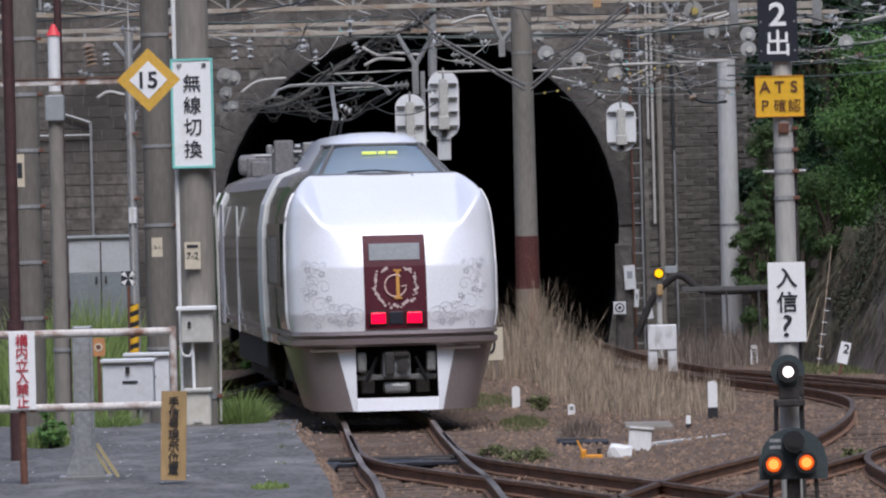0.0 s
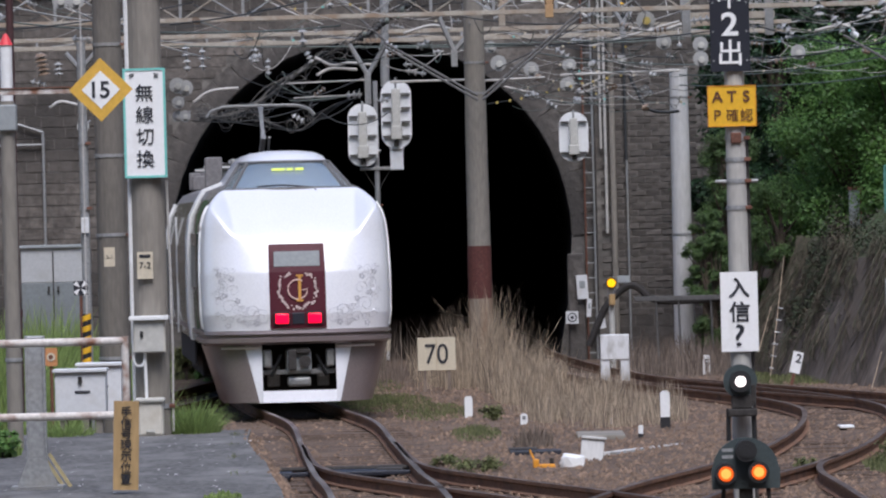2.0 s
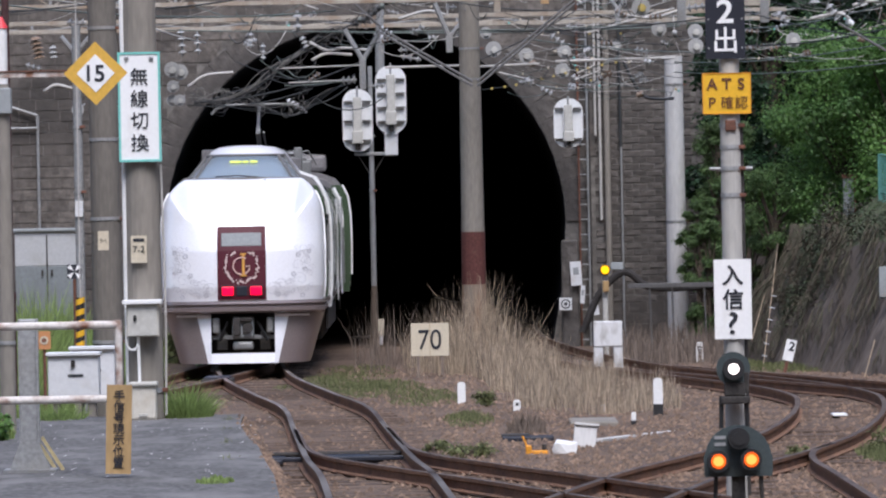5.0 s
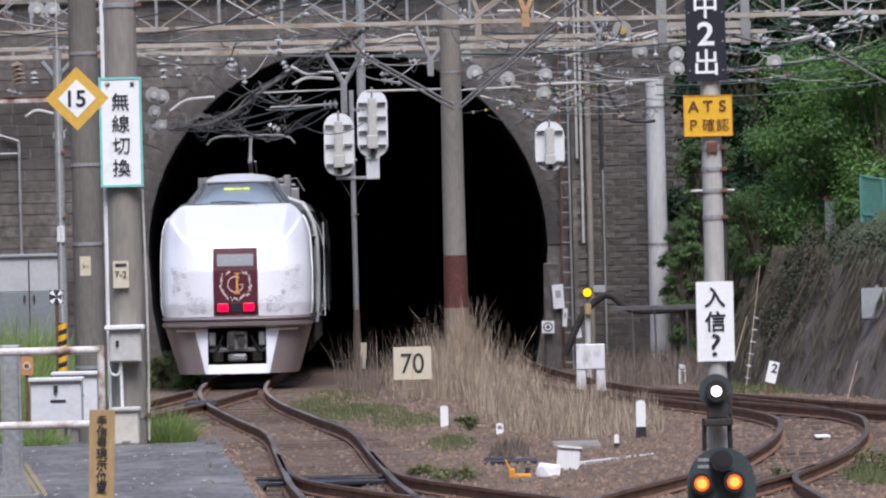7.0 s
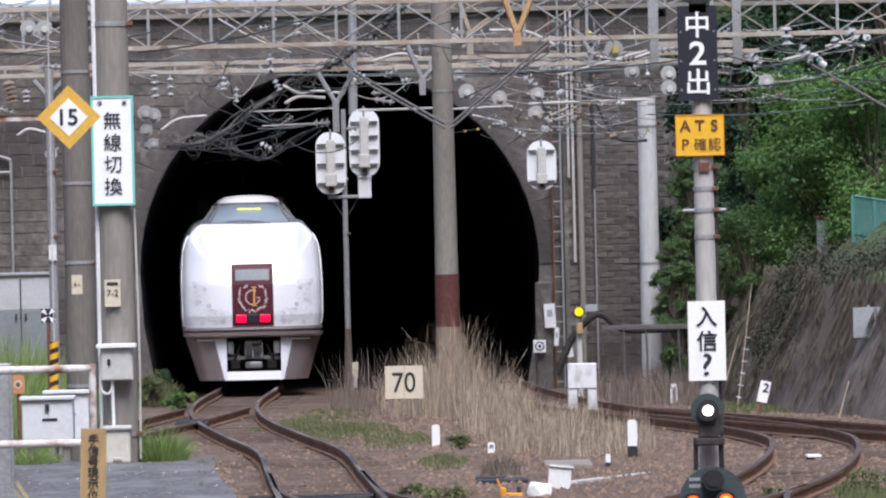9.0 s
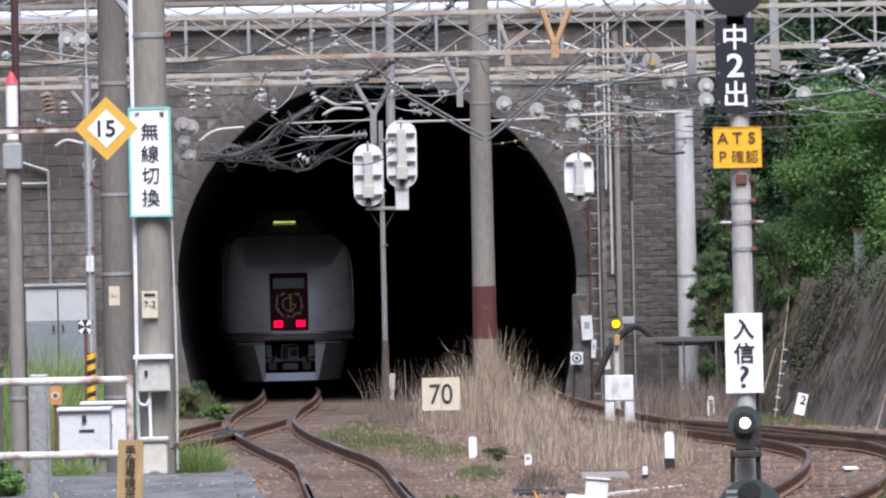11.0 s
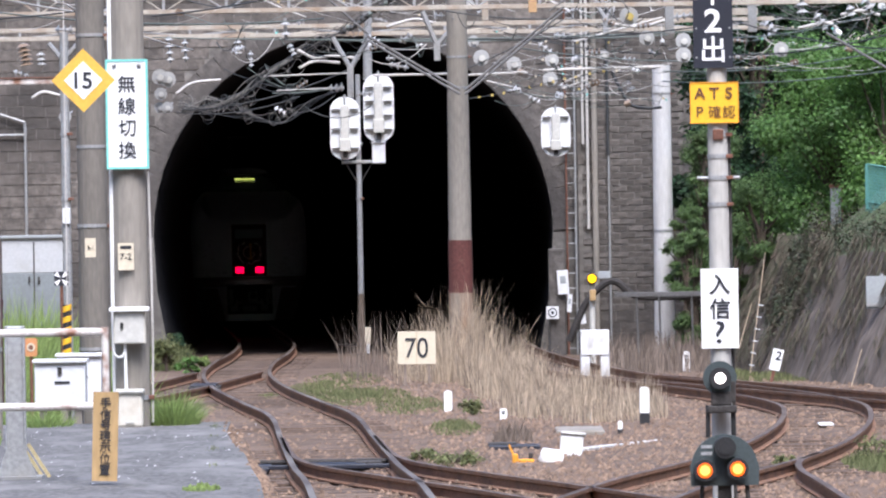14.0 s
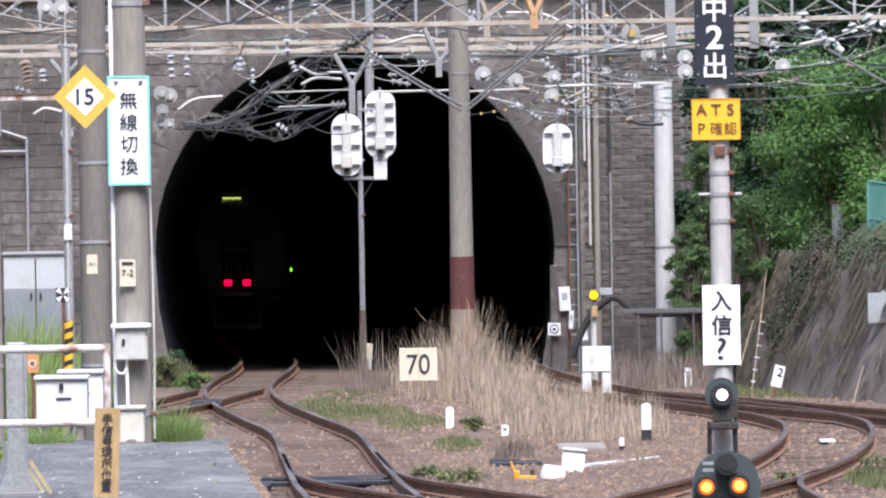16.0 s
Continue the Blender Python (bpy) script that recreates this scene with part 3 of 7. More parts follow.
def car_shell(car, y0, y1):
    """Sides, roof, skirt, window band, end frames, bogies of a car between y0 and y1."""
    part("body", extrude_profile(mirror(BODY), y0, y1), M_SIDE, car, "glossy dark body side with reflected greenery put in its colour")
    part("roof", extrude_profile(mirror(ROOF), y0 + 0.05, y1 - 0.05), M_ROOF, car, "matt grey roof")
    for s in (-1, 1):
        part("window_band", bx((s * 1.3835, (y0 + y1) / 2, 2.08), (0.012, y1 - y0 - 3.4, 0.62), 0.004), M_WINDOW, car, "dark tinted window band")
        part("side_stripe", bx((s * 1.362, (y0 + y1) / 2, 1.12), (0.02, y1 - y0 - 0.4, 0.07), 0.004), M_CHAMP, car)
        part("side_skirt", bx((s * 1.27, (y0 + y1) / 2, 0.74), (0.04, y1 - y0 - 8.6, 0.42), 0.01), M_UNDER, car)
        for yy in ((y1 - 0.12,) if y0 > 1 else (y0 + 0.12, y1 - 0.12)):
            rim = [(s * x * 1.006, z) for x, z in BODY[1:]]
            bm = bmesh.new()
            tube(bm, [(x, yy, z) for x, z in rim], 0.035, 6)
            part("end_rim", bm, M_WHITE, car, "white rim at the body end")
        part("door", bx((s * 1.385, y1 - 1.5, 1.95), (0.03, 0.95, 1.9), 0.012), M_SILVER, car, "silver side door")
        part("handrail", rd((s * 1.415, y1 - 0.85, 1.2), (s * 1.415, y1 - 0.85, 2.3), 0.018), M_GREYM, car)
    for yy in (y0 + 3.6, y1 - 3.6):
        bo = part("bogie", bx((0, yy, 0.52), (2.0, 3.0, 0.35), 0.05), M_UNDER, car, "grimy steel bogie")
        for dy in (-1.05, 1.05):
            for s in (-1, 1):
                bm = bmesh.new()
                disc(bm, (s * 0.5675, yy + dy, 0.43), 0.43, 0.12, "X", 24)
                part("wheel", bm, M_UNDER, bo)
    bm = bmesh.new()
    for i in range(5):
        box(bm, (0, y0 + 6 + i * (y1 - y0 - 12) / 4, 0.62), (2.3, 1.7, 0.6), bevel=0.04)
    part("underfloor_equipment", bm, M_UNDER, car)


def spiral(cx, cz, r, turns, flip, n=26):
    pts = []
    for i in range(n):
        a = 2 * math.pi * turns * i / (n - 1)
        rr = r * (1 - 0.8 * i / (n - 1))
        pts.append((cx + flip * rr * math.cos(a), cz + rr * math.sin(a)))
    return pts


def build_end_car():
    car = thing("railcar", (0, 0, 0), "pearl white express train end car with maroon nose panel", "train", "cars of the departing train")
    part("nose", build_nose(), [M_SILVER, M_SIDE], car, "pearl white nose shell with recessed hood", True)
    for s in (-1, 1):
        # the gleam on the nose's edge is built as a white tube
        edge = [(s * (nose_w(z) + 0.004), nose_y(nose_w(z) * 0.9999, z), z) for z in np.linspace(1.2, 2.98, 24)]
        bm = bmesh.new()
        tube(bm, edge, 0.022)
        part("nose_edge_gleam", bm, M_WHITE, car, "gleam along the nose edge, made as a white tube")
        panel_ = part("cab_side_panel", bx((s * 1.372, 3.55, 2.16), (0.03, 3.3, 0.86), 0.01), M_WINDOW, car, "dark louvred side panel")
        for k in range(9):
            part("louvre", bx((s * 1.389, 2.9 + 0.22 * k, 2.1), (0.012, 0.03, 0.62)), M_GREYM, panel_)
        # white band that wraps the body behind the cab
        band = [(x * 1.028, z) for x, z in BODY] + [(1.15, 3.25), (0.8, 3.38)]
        out = [(s * x, z) for x, z in band]
        inn = [(s * (x - 0.07), z - (0.04 if z > 3 else 0)) for x, z in band]
        bm = bmesh.new()
        ring = [[bm.verts.new((x, yy, z)) for x, z in p_] for p_, yy in ((inn, 5.9), (out, 5.9), (out, 7.0), (inn, 7.0))]
        for p_, q_ in zip(ring, ring[1:]):
            for k in range(len(band) - 1):
                bm.faces.new((p_[k], p_[k + 1], q_[k + 1], q_[k]))
        part("body_band", bm, M_WHITE, car, "white band round the body behind the cab")
    part("bumper_band", loft([(0.965, 1.32, 0.06, 0.8), (1.0, 1.375, -0.02, 0.8), (1.06, 1.375, -0.02, 0.8), (1.075, 1.34, 0.05, 0.8), (1.105, 1.34, 0.05, 0.8), (1.12, 1.375, 0.0, 0.8),
                              (1.165, 1.37, 0.01, 0.8)], 3.4), M_CHAMP, car, "champagne bumper band with a dark groove", False)
    # skirt with the coupler opening
    bm = bmesh.new()
    zs = (0.13, 0.30, 0.60, 0.96)
    rows = []
    xs_t = [-1, -0.9, -0.75, -0.66, -0.52, -0.405, -0.4, -0.2, 0, 0.2, 0.4, 0.405, 0.52, 0.66, 0.75, 0.9, 1]
    for z in zs:
        w = 1.08 + 0.25 * (z - 0.13) / 0.83
        row = []
        for t in xs_t:
            if abs(t) == 0.66:
                t = math.copysign(0.54 + 0.045 * (z - 0.13) / 0.83, t)
            x = t * w
            c = abs(t) ** 1.3
            y = 0.02 + 0.16 * (z - 0.13) / 0.83 + 0.8 * (1 - math.sqrt(max(0, 1 - c * c)) ** 0.77)
            row.append((x, y, z))
        row.insert(0, (-w, 2.6, z))
        row.append((w, 2.6, z))
        rows.append(row)
    half = 0.53
    grid = []
    for row in rows:
        g = []
        for j, (x, y, z) in enumerate(row):
            if 6 <= j <= 7:
                x = -half
            if 11 <= j <= 12:
                x = half
            g.append(bm.verts.new((x, y, z)))
        grid.append(g)
    for k in range(3):
        for j in range(len(grid[0]) - 1):
            if k >= 1 and 7 <= j <= 10 or j in (6, 11):
                continue
            f = bm.faces.new((grid[k][j], grid[k][j + 1], grid[k + 1][j + 1], grid[k + 1][j]))
            # silver coupler frame; its strong highlight is put into the colour too
            if 4 <= j <= 13:
                f.material_index = 1
    bmesh.ops.remove_doubles(bm, verts=bm.verts, dist=0.0005)
    part("skirt", bm, [M_CHAMP, M_SILVER], car, "champagne skirt with a silver coupler frame, its highlight put in the colour", True)
    for s in (-1, 1):
        # highlight under the bumper band, built as a thin silver tube
        bm = bmesh.new()
        tube(bm, [(s * x, 0.14 + 0.8 * (1 - math.sqrt(max(0, 1 - (x / 1.33) ** 2.6)) ** 0.77), 0.925) for x in np.linspace(0.56, 1.1, 8)], 0.022)
        part("bumper_highlight", bm, M_SILVER, car, "highlight under the bumper band, made as a silver strip")
        part("buffer_plate", bx((s * 0.36, 0.5, 0.5), (0.18, 0.1, 0.3), 0.02), M_GREYM, car)
    # black sheet stands in for the shade inside the coupler opening
    part("recess_shade_sheet", bx((0, 1.05, 0.62), (1.5, 0.1, 0.8)), M_BLACK, car)
    cp = part("coupler", bx((0, 0.42, 0.72), (0.36, 0.6, 0.36), 0.05), M_BOXG, car, "dark steel automatic coupler")
    bm = bmesh.new()
    box(bm, (-0.1, 0.08, 0.74), (0.12, 0.14, 0.3), bevel=0.02)
    box(bm, (0.06, 0.1, 0.86), (0.2, 0.12, 0.07), bevel=0.02)
    disc(bm, (0.08, 0.1, 0.72), 0.085, 0.1, "Y", 16)
    part("coupler_head", bm, M_UNDER, cp)
    part("air_pipe_box", bx((0, 0.28, 0.42), (0.34, 0.3, 0.14), 0.04), M_GREYM, cp, "grey box under the coupler")
    part("cross_bar", bx((0, 0.3, 0.56), (1.04, 0.06, 0.07), 0.01), M_GREYM, cp)
    for s in (-1, 1):
        part("jumper", bx((s * 0.45, 0.24, 0.76), (0.12, 0.2, 0.26), 0.03), M_GREYM, cp)
        part("jumper_socket", bx((s * 0.44, 0.18, 0.78), (0.07, 0.05, 0.1), 0.01), M_GREYM, cp)
        part("jumper_hose", rd((s * 0.25, 0.2, 0.82), (s * 0.4, 0.24, 0.5), 0.025), M_BLACK, cp)
    # canopy with the windscreen
    can = part("cab_canopy", loft([(2.80, 1.07, 1.2, 1.4), (3.2, 0.965, 1.66, 1.4), (3.61, 0.66, 2.65, 1.3), (3.70, 0.6, 2.8, 1.3), (3.76, 0.49, 3.05, 1.3), (3.79, 0.28, 3.5, 1.2)], 7.5, glass=(1,)),
               [M_SILVER, M_GLASS], car, "raised cab with a raked windscreen", True)
    sill, top = u_loop(0.969, 1.65, 1.4, 7.5), u_loop(0.665, 2.64, 1.3, 7.5)
    for i in (2, 5, 17, 20):
        bm = bmesh.new()
        tube(bm, [(*sill[i], 3.205), (*top[i], 3.615)], 0.03)
        part("window_pillar", bm, M_STRUT, can)
    bm = bmesh.new()
    tube(bm, [(x, y, 3.205) for x, y in sill[1:22]], 0.03)
    tube(bm, [(x, y, 3.61) for x, y in top[1:22]], 0.028)
    part("window_seal", bm, M_STRUT, can)
    bm = bmesh.new()
    tube(bm, [(-0.48, 1.78, 3.25), (-0.1, 1.72, 3.265), (0.38, 1.70, 3.22)], 0.012)
    tube(bm, [(0.42, 1.6, 3.15), (0.36, 1.63, 3.2)], 0.01)
    part("wiper", bm, M_BLACK, can)
    for x, w in ((-0.14, 0.2), (0.03, 0.1), (0.17, 0.13)):
        part("destination_sign", bx((x, 2.3, 3.5), (w, 0.04, 0.04), 0.006), M_CABGLOW, can, "glowing yellow-green cab sign")
    # black plate added under the roof to block the sign's light
    part("sign_light_blocker", bx((0, 3.3, 3.6), (0.9, 1.0, 0.03)), M_BLACK, can)
    part("cab_floor", bx((0, 3.6, 3.04), (1.7, 3.2, 0.05)), M_BLACK, can)
    part("cab_back", bx((0, 3.7, 3.38), (1.0, 0.08, 0.44)), M_BLACK, can)
    part("driver_seat", bx((0.25, 3.3, 3.26), (0.4, 0.12, 0.34), 0.04), M_BLACK, can)
    # maroon panel with its display, emblem and tail lamps
    pan = []
    bm = bmesh.new()
    cols, rws = 8, 12
    gridv = []
    for r_ in range(rws + 1):
        z = 1.19 + (2.41 - 1.19) * r_ / rws
        gridv.append([bm.verts.new((x, nose_y(x, z) - 0.02, z)) for x in np.linspace(-0.405, 0.405, cols + 1)])
    for r_ in range(rws):
        for c_ in range(cols):
            bm.faces.new((gridv[r_][c_], gridv[r_][c_ + 1], gridv[r_ + 1][c_ + 1], gridv[r_ + 1][c_]))
    r = bmesh.ops.extrude_face_region(bm, geom=bm.faces[:])
    bmesh.ops.translate(bm, vec=(0, 0.04, 0), verts=[v for v in r["geom"] if isinstance(v, bmesh.types.BMVert)])
    panel = part("nose_panel", bm, M_MAROON, car, "maroon gangway panel")
    lean = Matrix.Rotation(radians(-10), 4, "X")
    part("display", bx((0, nose_y(0, 2.19) - 0.035, 2.19), (0.66, 0.02, 0.22), 0.006, lean), M_BOXG, panel, "grey unlit train-name display")
    for s in (-1, 1):
        part("tail_lamp", bx((s * 0.235, nose_y(0, 1.34) - 0.03, 1.335), (0.19, 0.03, 0.145), 0.012), M_REDGLOW, panel, "glowing red tail lamp")
        part("lamp_bezel", bx((s * 0.235, nose_y(0, 1.34) - 0.018, 1.335), (0.235, 0.03, 0.19), 0.012), M_BLACK, panel)
    part("lamp_gap", bx((0, nose_y(0, 1.34) - 0.018, 1.335), (0.18, 0.02, 0.17), 0.01), M_NAVY, panel)
    ey, ez = nose_y(0, 1.75) - 0.03, 1.75
    bm = bmesh.new()
    rnd = random.Random(8)
    for k in range(40):
        a = radians(115 + 310 * k / 39)
        rr = rnd.uniform(0.9, 1.1)
        x, z = 0.285 * rr * math.cos(a), 0.265 * rr * math.sin(a)
        disc(bm, (x, nose_y(x, ez + z) - 0.025, ez + z), rnd.uniform(0.012, 0.028), 0.006, "Y", 5)
    tagged(part("flower_wreath", bm, mat("wreath_cream", (0.62, 0.50, 0.47), 0.5, var=0.1, bump=0), panel), kind="stuff")
    bm = bmesh.new()
    box(bm, (0.03, ey - 0.004, ez + 0.02), (0.042, 0.008, 0.36), lean)
    box(bm, (0.03, ey + 0.03, ez + 0.2), (0.1, 0.008, 0.025), lean)
    box(bm, (0.03, ey - 0.035, ez - 0.16), (0.1, 0.008, 0.025), lean)
    part("emblem_stem", bm, mat("emblem_gold", (0.60, 0.30, 0.06), 0.4, metal=0.4, var=0.1, bump=0), panel, "gold emblem stem")
    bm = bmesh.new()
    pts = []
    for k in range(22):
        a = radians(60 + 280 * k / 21)
        x, z = 0.14 * math.cos(a), 0.14 * math.sin(a)
        pts.append((x, nose_y(x, ez + z) - 0.032, ez + z))
    tube(bm, pts, 0.012)
    tube(bm, [pts[-1], (0.14, ey - 0.01, ez + 0.0), (0.07, ey - 0.01, ez - 0.01)], 0.01)
    part("emblem_ring", bm, mat("emblem_pink", (0.66, 0.45, 0.40), 0.4, var=0.1, bump=0), panel)
    # silver floral scrolls on both cheeks
    for s in (-1, 1):
        bm = bmesh.new()
        for cx, cz, rr, tn, fl in ((0.52, 1.36, 0.13, 1.6, 1), (0.66, 1.44, 0.10, 1.4, -1), (0.84, 1.34, 0.09, 1.3, 1), (0.98, 1.52, 0.12, 1.3, -1), (1.08, 1.36, 0.07, 1.2, 1), (0.92, 1.75, 0.10, 1.2, 1),
                                   (1.08, 1.82, 0.09, 1.4, -1), (1.02, 2.02, 0.07, 1.2, 1), (1.13, 1.6, 0.06, 1.2, -1), (0.74, 1.27, 0.05, 1.2, 1)):
            pts = [(s * x, nose_y(s * x, z) - 0.004, z) for x, z in spiral(cx, cz, rr, tn, fl)]
            tube(bm, pts, 0.0036, 4)
        rq = random.Random(61)
        for k in range(26):
            f = rq.random()
            cx, cz = (rq.uniform(0.5, 1.2), rq.uniform(1.24, 1.5)) if f < 0.5 else (rq.uniform(0.86, 1.2), rq.uniform(1.5, 2.1))
            pts = [(s * x, nose_y(s * x, z) - 0.004, z) for x, z in spiral(cx, cz, rq.uniform(0.03, 0.075), rq.uniform(0.8, 1.6), rq.choice([-1, 1]), 16)]
            tube(bm, pts, 0.003, 4)
        for cx, cz in ((0.86, 1.6), (1.05, 1.68), (0.94, 1.92), (1.12, 1.98), (0.6, 1.27), (1.0, 1.25)):
            for k in range(5):
                a = 2 * math.pi * k / 5
                x, z = cx + 0.03 * math.cos(a), cz + 0.03 * math.sin(a)
                disc(bm, (s * x, nose_y(s * x, z) - 0.002, z), 0.017, 0.006, "Y", 6)
        part("floral_scroll", bm, mat("scroll_grey", (0.58, 0.575, 0.61), 0.4, metal=0.3, var=0.1, bump=0), car, "fine silver-grey floral scrollwork")
    car_shell(car, 3.3, 20.0)
    # roof gear and pantograph
    p = part("pantograph_base", bx((0, 12.0, 3.66), (1.5, 1.7, 0.08), 0.01), M_UNDER, car)
    for s in (-1, 1):
        for yy in (11.3, 12.7):
            bm = bmesh.new()
            for k in range(4):
                disc(bm, (s * 0.6, yy, 3.38 + k * 0.07), 0.09 - 0.03 * (k % 2), 0.075, "Z", 10)
            part("insulator", bm, M_GREYM, p)
    bm = bmesh.new()
    tube(bm, [(0, 12.6, 3.72), (0, 11.1, 4.1), (0, 12.0, 4.6)], 0.045)
    tube(bm, [(0.12, 12.6, 3.72), (0.1, 11.15, 4.1)], 0.02)
    part("pantograph_arm", bm, M_GREYM, p)
    bm = bmesh.new()
    for yy in (11.85, 12.2):
        tube(bm, [(-0.88, yy, 4.46), (-0.8, yy, 4.56), (-0.62, yy, 4.62), (-0.4, yy, 4.63), (0.4, yy, 4.63), (0.62, yy, 4.62), (0.8, yy, 4.56), (0.88, yy, 4.46)], 0.022)
    tube(bm, [(-0.4, 11.85, 4.63), (-0.4, 12.2, 4.63)], 0.015)
    tube(bm, [(0.4, 11.85, 4.63), (0.4, 12.2, 4.63)], 0.015)
    part("collector_bow", bm, M_GREYM, p, "thin grey collector bow")
    rq = random.Random(17)
    for i in range(34):
        x, yy = rq.uniform(-1.0, 0.9), rq.choice([9.8, 10.5, 13.9, 14.8, 15.9, 16.8]) + rq.uniform(-.3, .3)
        w, d, h = rq.uniform(0.08, 0.28), rq.uniform(0.15, 0.5), rq.uniform(0.12, 0.5)
        part("roof_box", bx((x, yy, 3.3 + h / 2), (w, d, h), 0.02), rq.choice([M_ROOF, M_GREYM, M_ROOF]), car, "grey high-voltage roof gear")
    for i in range(7):
        x, yy = rq.uniform(-0.9, 0.6), rq.uniform(9.6, 16.5)
        bm = bmesh.new()
        tube(bm, [(x, yy, 3.45), (x + 0.12, yy + 0.1, 3.72), (x + 0.35, yy + 0.2, 3.76), (x + 0.5, yy + 0.3, 3.5)], 0.018)
        part("roof_cable", bm, M_GREYM, car)
    for s in (-1, 1):
        part("door_trim", bx((s * 1.385, 13.5, 1.9), (0.024, 0.16, 1.9), 0.008), M_WHITE, car, "white trim beside the door")
    for yy in (10.2, 15.2):
        part("roof_conduit", rd((-1.0, yy, 3.62), (0.9, yy, 3.6), 0.03), M_GREYM, car)
    for x, yy in ((-0.35, 10.9), (0.35, 10.9), (0.55, 13.3), (-0.45, 13.3), (-0.1, 15.3), (0.6, 15.2)):
        bm = bmesh.new()
        for k in range(6):
            disc(bm, (x, yy, 3.38 + k * 0.07), 0.07 - 0.025 * (k % 2), 0.075, "Z", 10)
        part("bushing", bm, M_BOXW, car, "pale roof bushing")
    return car


def build_mid_car():
    car = thing("railcar", (0, 0, 0), "express train middle car with roof equipment, sides tinted green for reflected foliage", "train", "cars of the departing train")
    car_shell(car, 0.0, 20.0)
    part("gangway", bx((0, -0.2, 1.95), (1.1, 0.5, 2.0), 0.05), M_BLACK, car, "black gangway bellows")
    for yy, w, h in ((2.0, 1.9, 0.34), (9.0, 2.0, 0.42), (15.0, 2.0, 0.42)):
        part("air_conditioner", bx((0, yy, 3.36 + h / 2), (w, 2.6, h), 0.08), M_ROOF, car, "grey roof air conditioner")
    return car


CARS = [build_end_car(), build_mid_car(), build_mid_car()]
# ---- poles and masts ----
def pole(name, x, y, z0, z1, r0, r1, material, label, bands=(), category="pole", lean=0.0, group="line-side poles"):
    t = thing(name, (x, y, z0), label, category, group)
    h = z1 - z0
    part("shaft", rd((0, 0, 0), (lean, 0, h), r0, r1, 20), material, t)
    for b in bands:
        k = (b - z0) / h
        bm = bmesh.new()
        disc(bm, (lean * k, 0, b - z0), r0 + (r1 - r0) * k + 0.008, 0.04, "Z", 20)
        part("steel_band", bm, M_GALV, t)
        part("band_bolt", bx((lean * k + r0, -0.05, b - z0), (0.07, 0.04, 0.035), 0.006), M_RUST, t)
    return t


centre = pole("concrete_pole", 0.217, 111.340, -0.3, 7.684, 0.225, 0.175, M_CONC, "tall weathered concrete catenary pole in dry reeds", (5.541, 4.984))
part("rust_band", rd((0, 0, 1.240 + 0.3), (0, 0, 2.199 + 0.3), 0.221, 0.217, 20), M_RUSTRED, centre, "rusty red painted band")
part("rust_stain", rd((0, 0, 0.2), (0, 0, 1.240 + 0.3), 0.226, 0.2205, 20), M_RUSTSTAIN, centre, "concrete streaked with rust below the band")
pole("concrete_pole", 4.187, 118.681, -0.3, 5.498, 0.205, 0.175, M_CONCL, "pale smooth concrete pole beside the tunnel portal", (2.288, 4.948))
pole("concrete_pole", -2.583, 49.541, 1.0, 5.040, 0.148, 0.135, M_CONC, "thick concrete pole at the platform end", (1.255, 4.582))
pole("concrete_pole", -4.188, 72.000, -0.3, 6.102, 0.185, 0.165, M_CONCD, "banded darker concrete pole behind the fence", (4.336, 3.556, 2.622, 4.869, 1.169))
pole("concrete_pole", -5.228, 65.455, -0.3, 5.830, 0.17, 0.155, M_CONCD, "concrete pole with punched steel bands", tuple(4.666 - i * 0.6 for i in range(6)))
lamp = pole("lamp_post", -3.511, 46.957, 1.0, 3.706, 0.062, 0.056, M_CONC, "slim concrete post with a white red-topped lamp", (), "lamp post", group="")
hh = 3.706 - 1.0
part("junction_box", bx((0, -0.03, hh - 0.13), (0.145, 0.12, 0.2), 0.01), M_BOXG, lamp, "grey junction box")
part("lamp_body", rd((0, 0, hh), (0, 0, hh + 0.43), 0.047, 0.047, 16), M_WHITE, lamp, "white lamp cylinder")
part("lamp_cap", rd((0, 0, hh + 0.43), (0, 0, hh + 0.52), 0.056, 0.012, 16), mat("cap_red", (0.72, 0.05, 0.06), 0.5, var=0.1, bump=0), lamp, "red lamp cap")
part("wire_tie", rd((0, 0, 0.7), (0, 0, 0.73), 0.068, 0.068, 14), M_GALV, lamp)
for u_x, yy, z0, z1, r in ((-3.553, 43.200, 1.02, 4.735, 0.042), (-3.997, 54.000, 1.02, 5.228, 0.034)):
    t = thing("steel_pipe", (u_x, yy, z0), "dark maroon painted steel pipe post", "pipe", "maroon pipes")
    part("pipe", rd((0, 0, 0), (0, 0, z1 - z0), r, r, 14), M_DKRED, t)
    part("collar", rd((0, 0, 0), (0, 0, 0.92), r * 1.35, r * 1.3, 14), M_DKRED, t, "wider lower sleeve")
    part("sleeve_ring", rd((0, 0, 0.92), (0, 0, 0.99), r * 1.5, r * 1.5, 14), M_DKRED, t)
gp = pole("steel_pole", -4.819, 77.143, -0.3, 5.066, 0.06, 0.055, M_GALV, "thin blue-grey galvanised pole with insulator", (3.780, 2.959), group="steel poles")
part("white_clamp", bx((0, -0.06, 2.744 + 0.3), (0.1, 0.06, 0.2), 0.01), M_BOXW, gp)
sh = pole("signal_mast", -1.658, 114.894, -0.3, 5.336, 0.055, 0.045, M_GALV, "slim grey steel signal mast before the tunnel", (2.994,), "signal mast", group="")
part("base_casing", rd((0, 0, 0), (0, 0, 1.5), 0.1, 0.058, 14), M_VINE, sh, "dead vine wrapped round the mast foot")
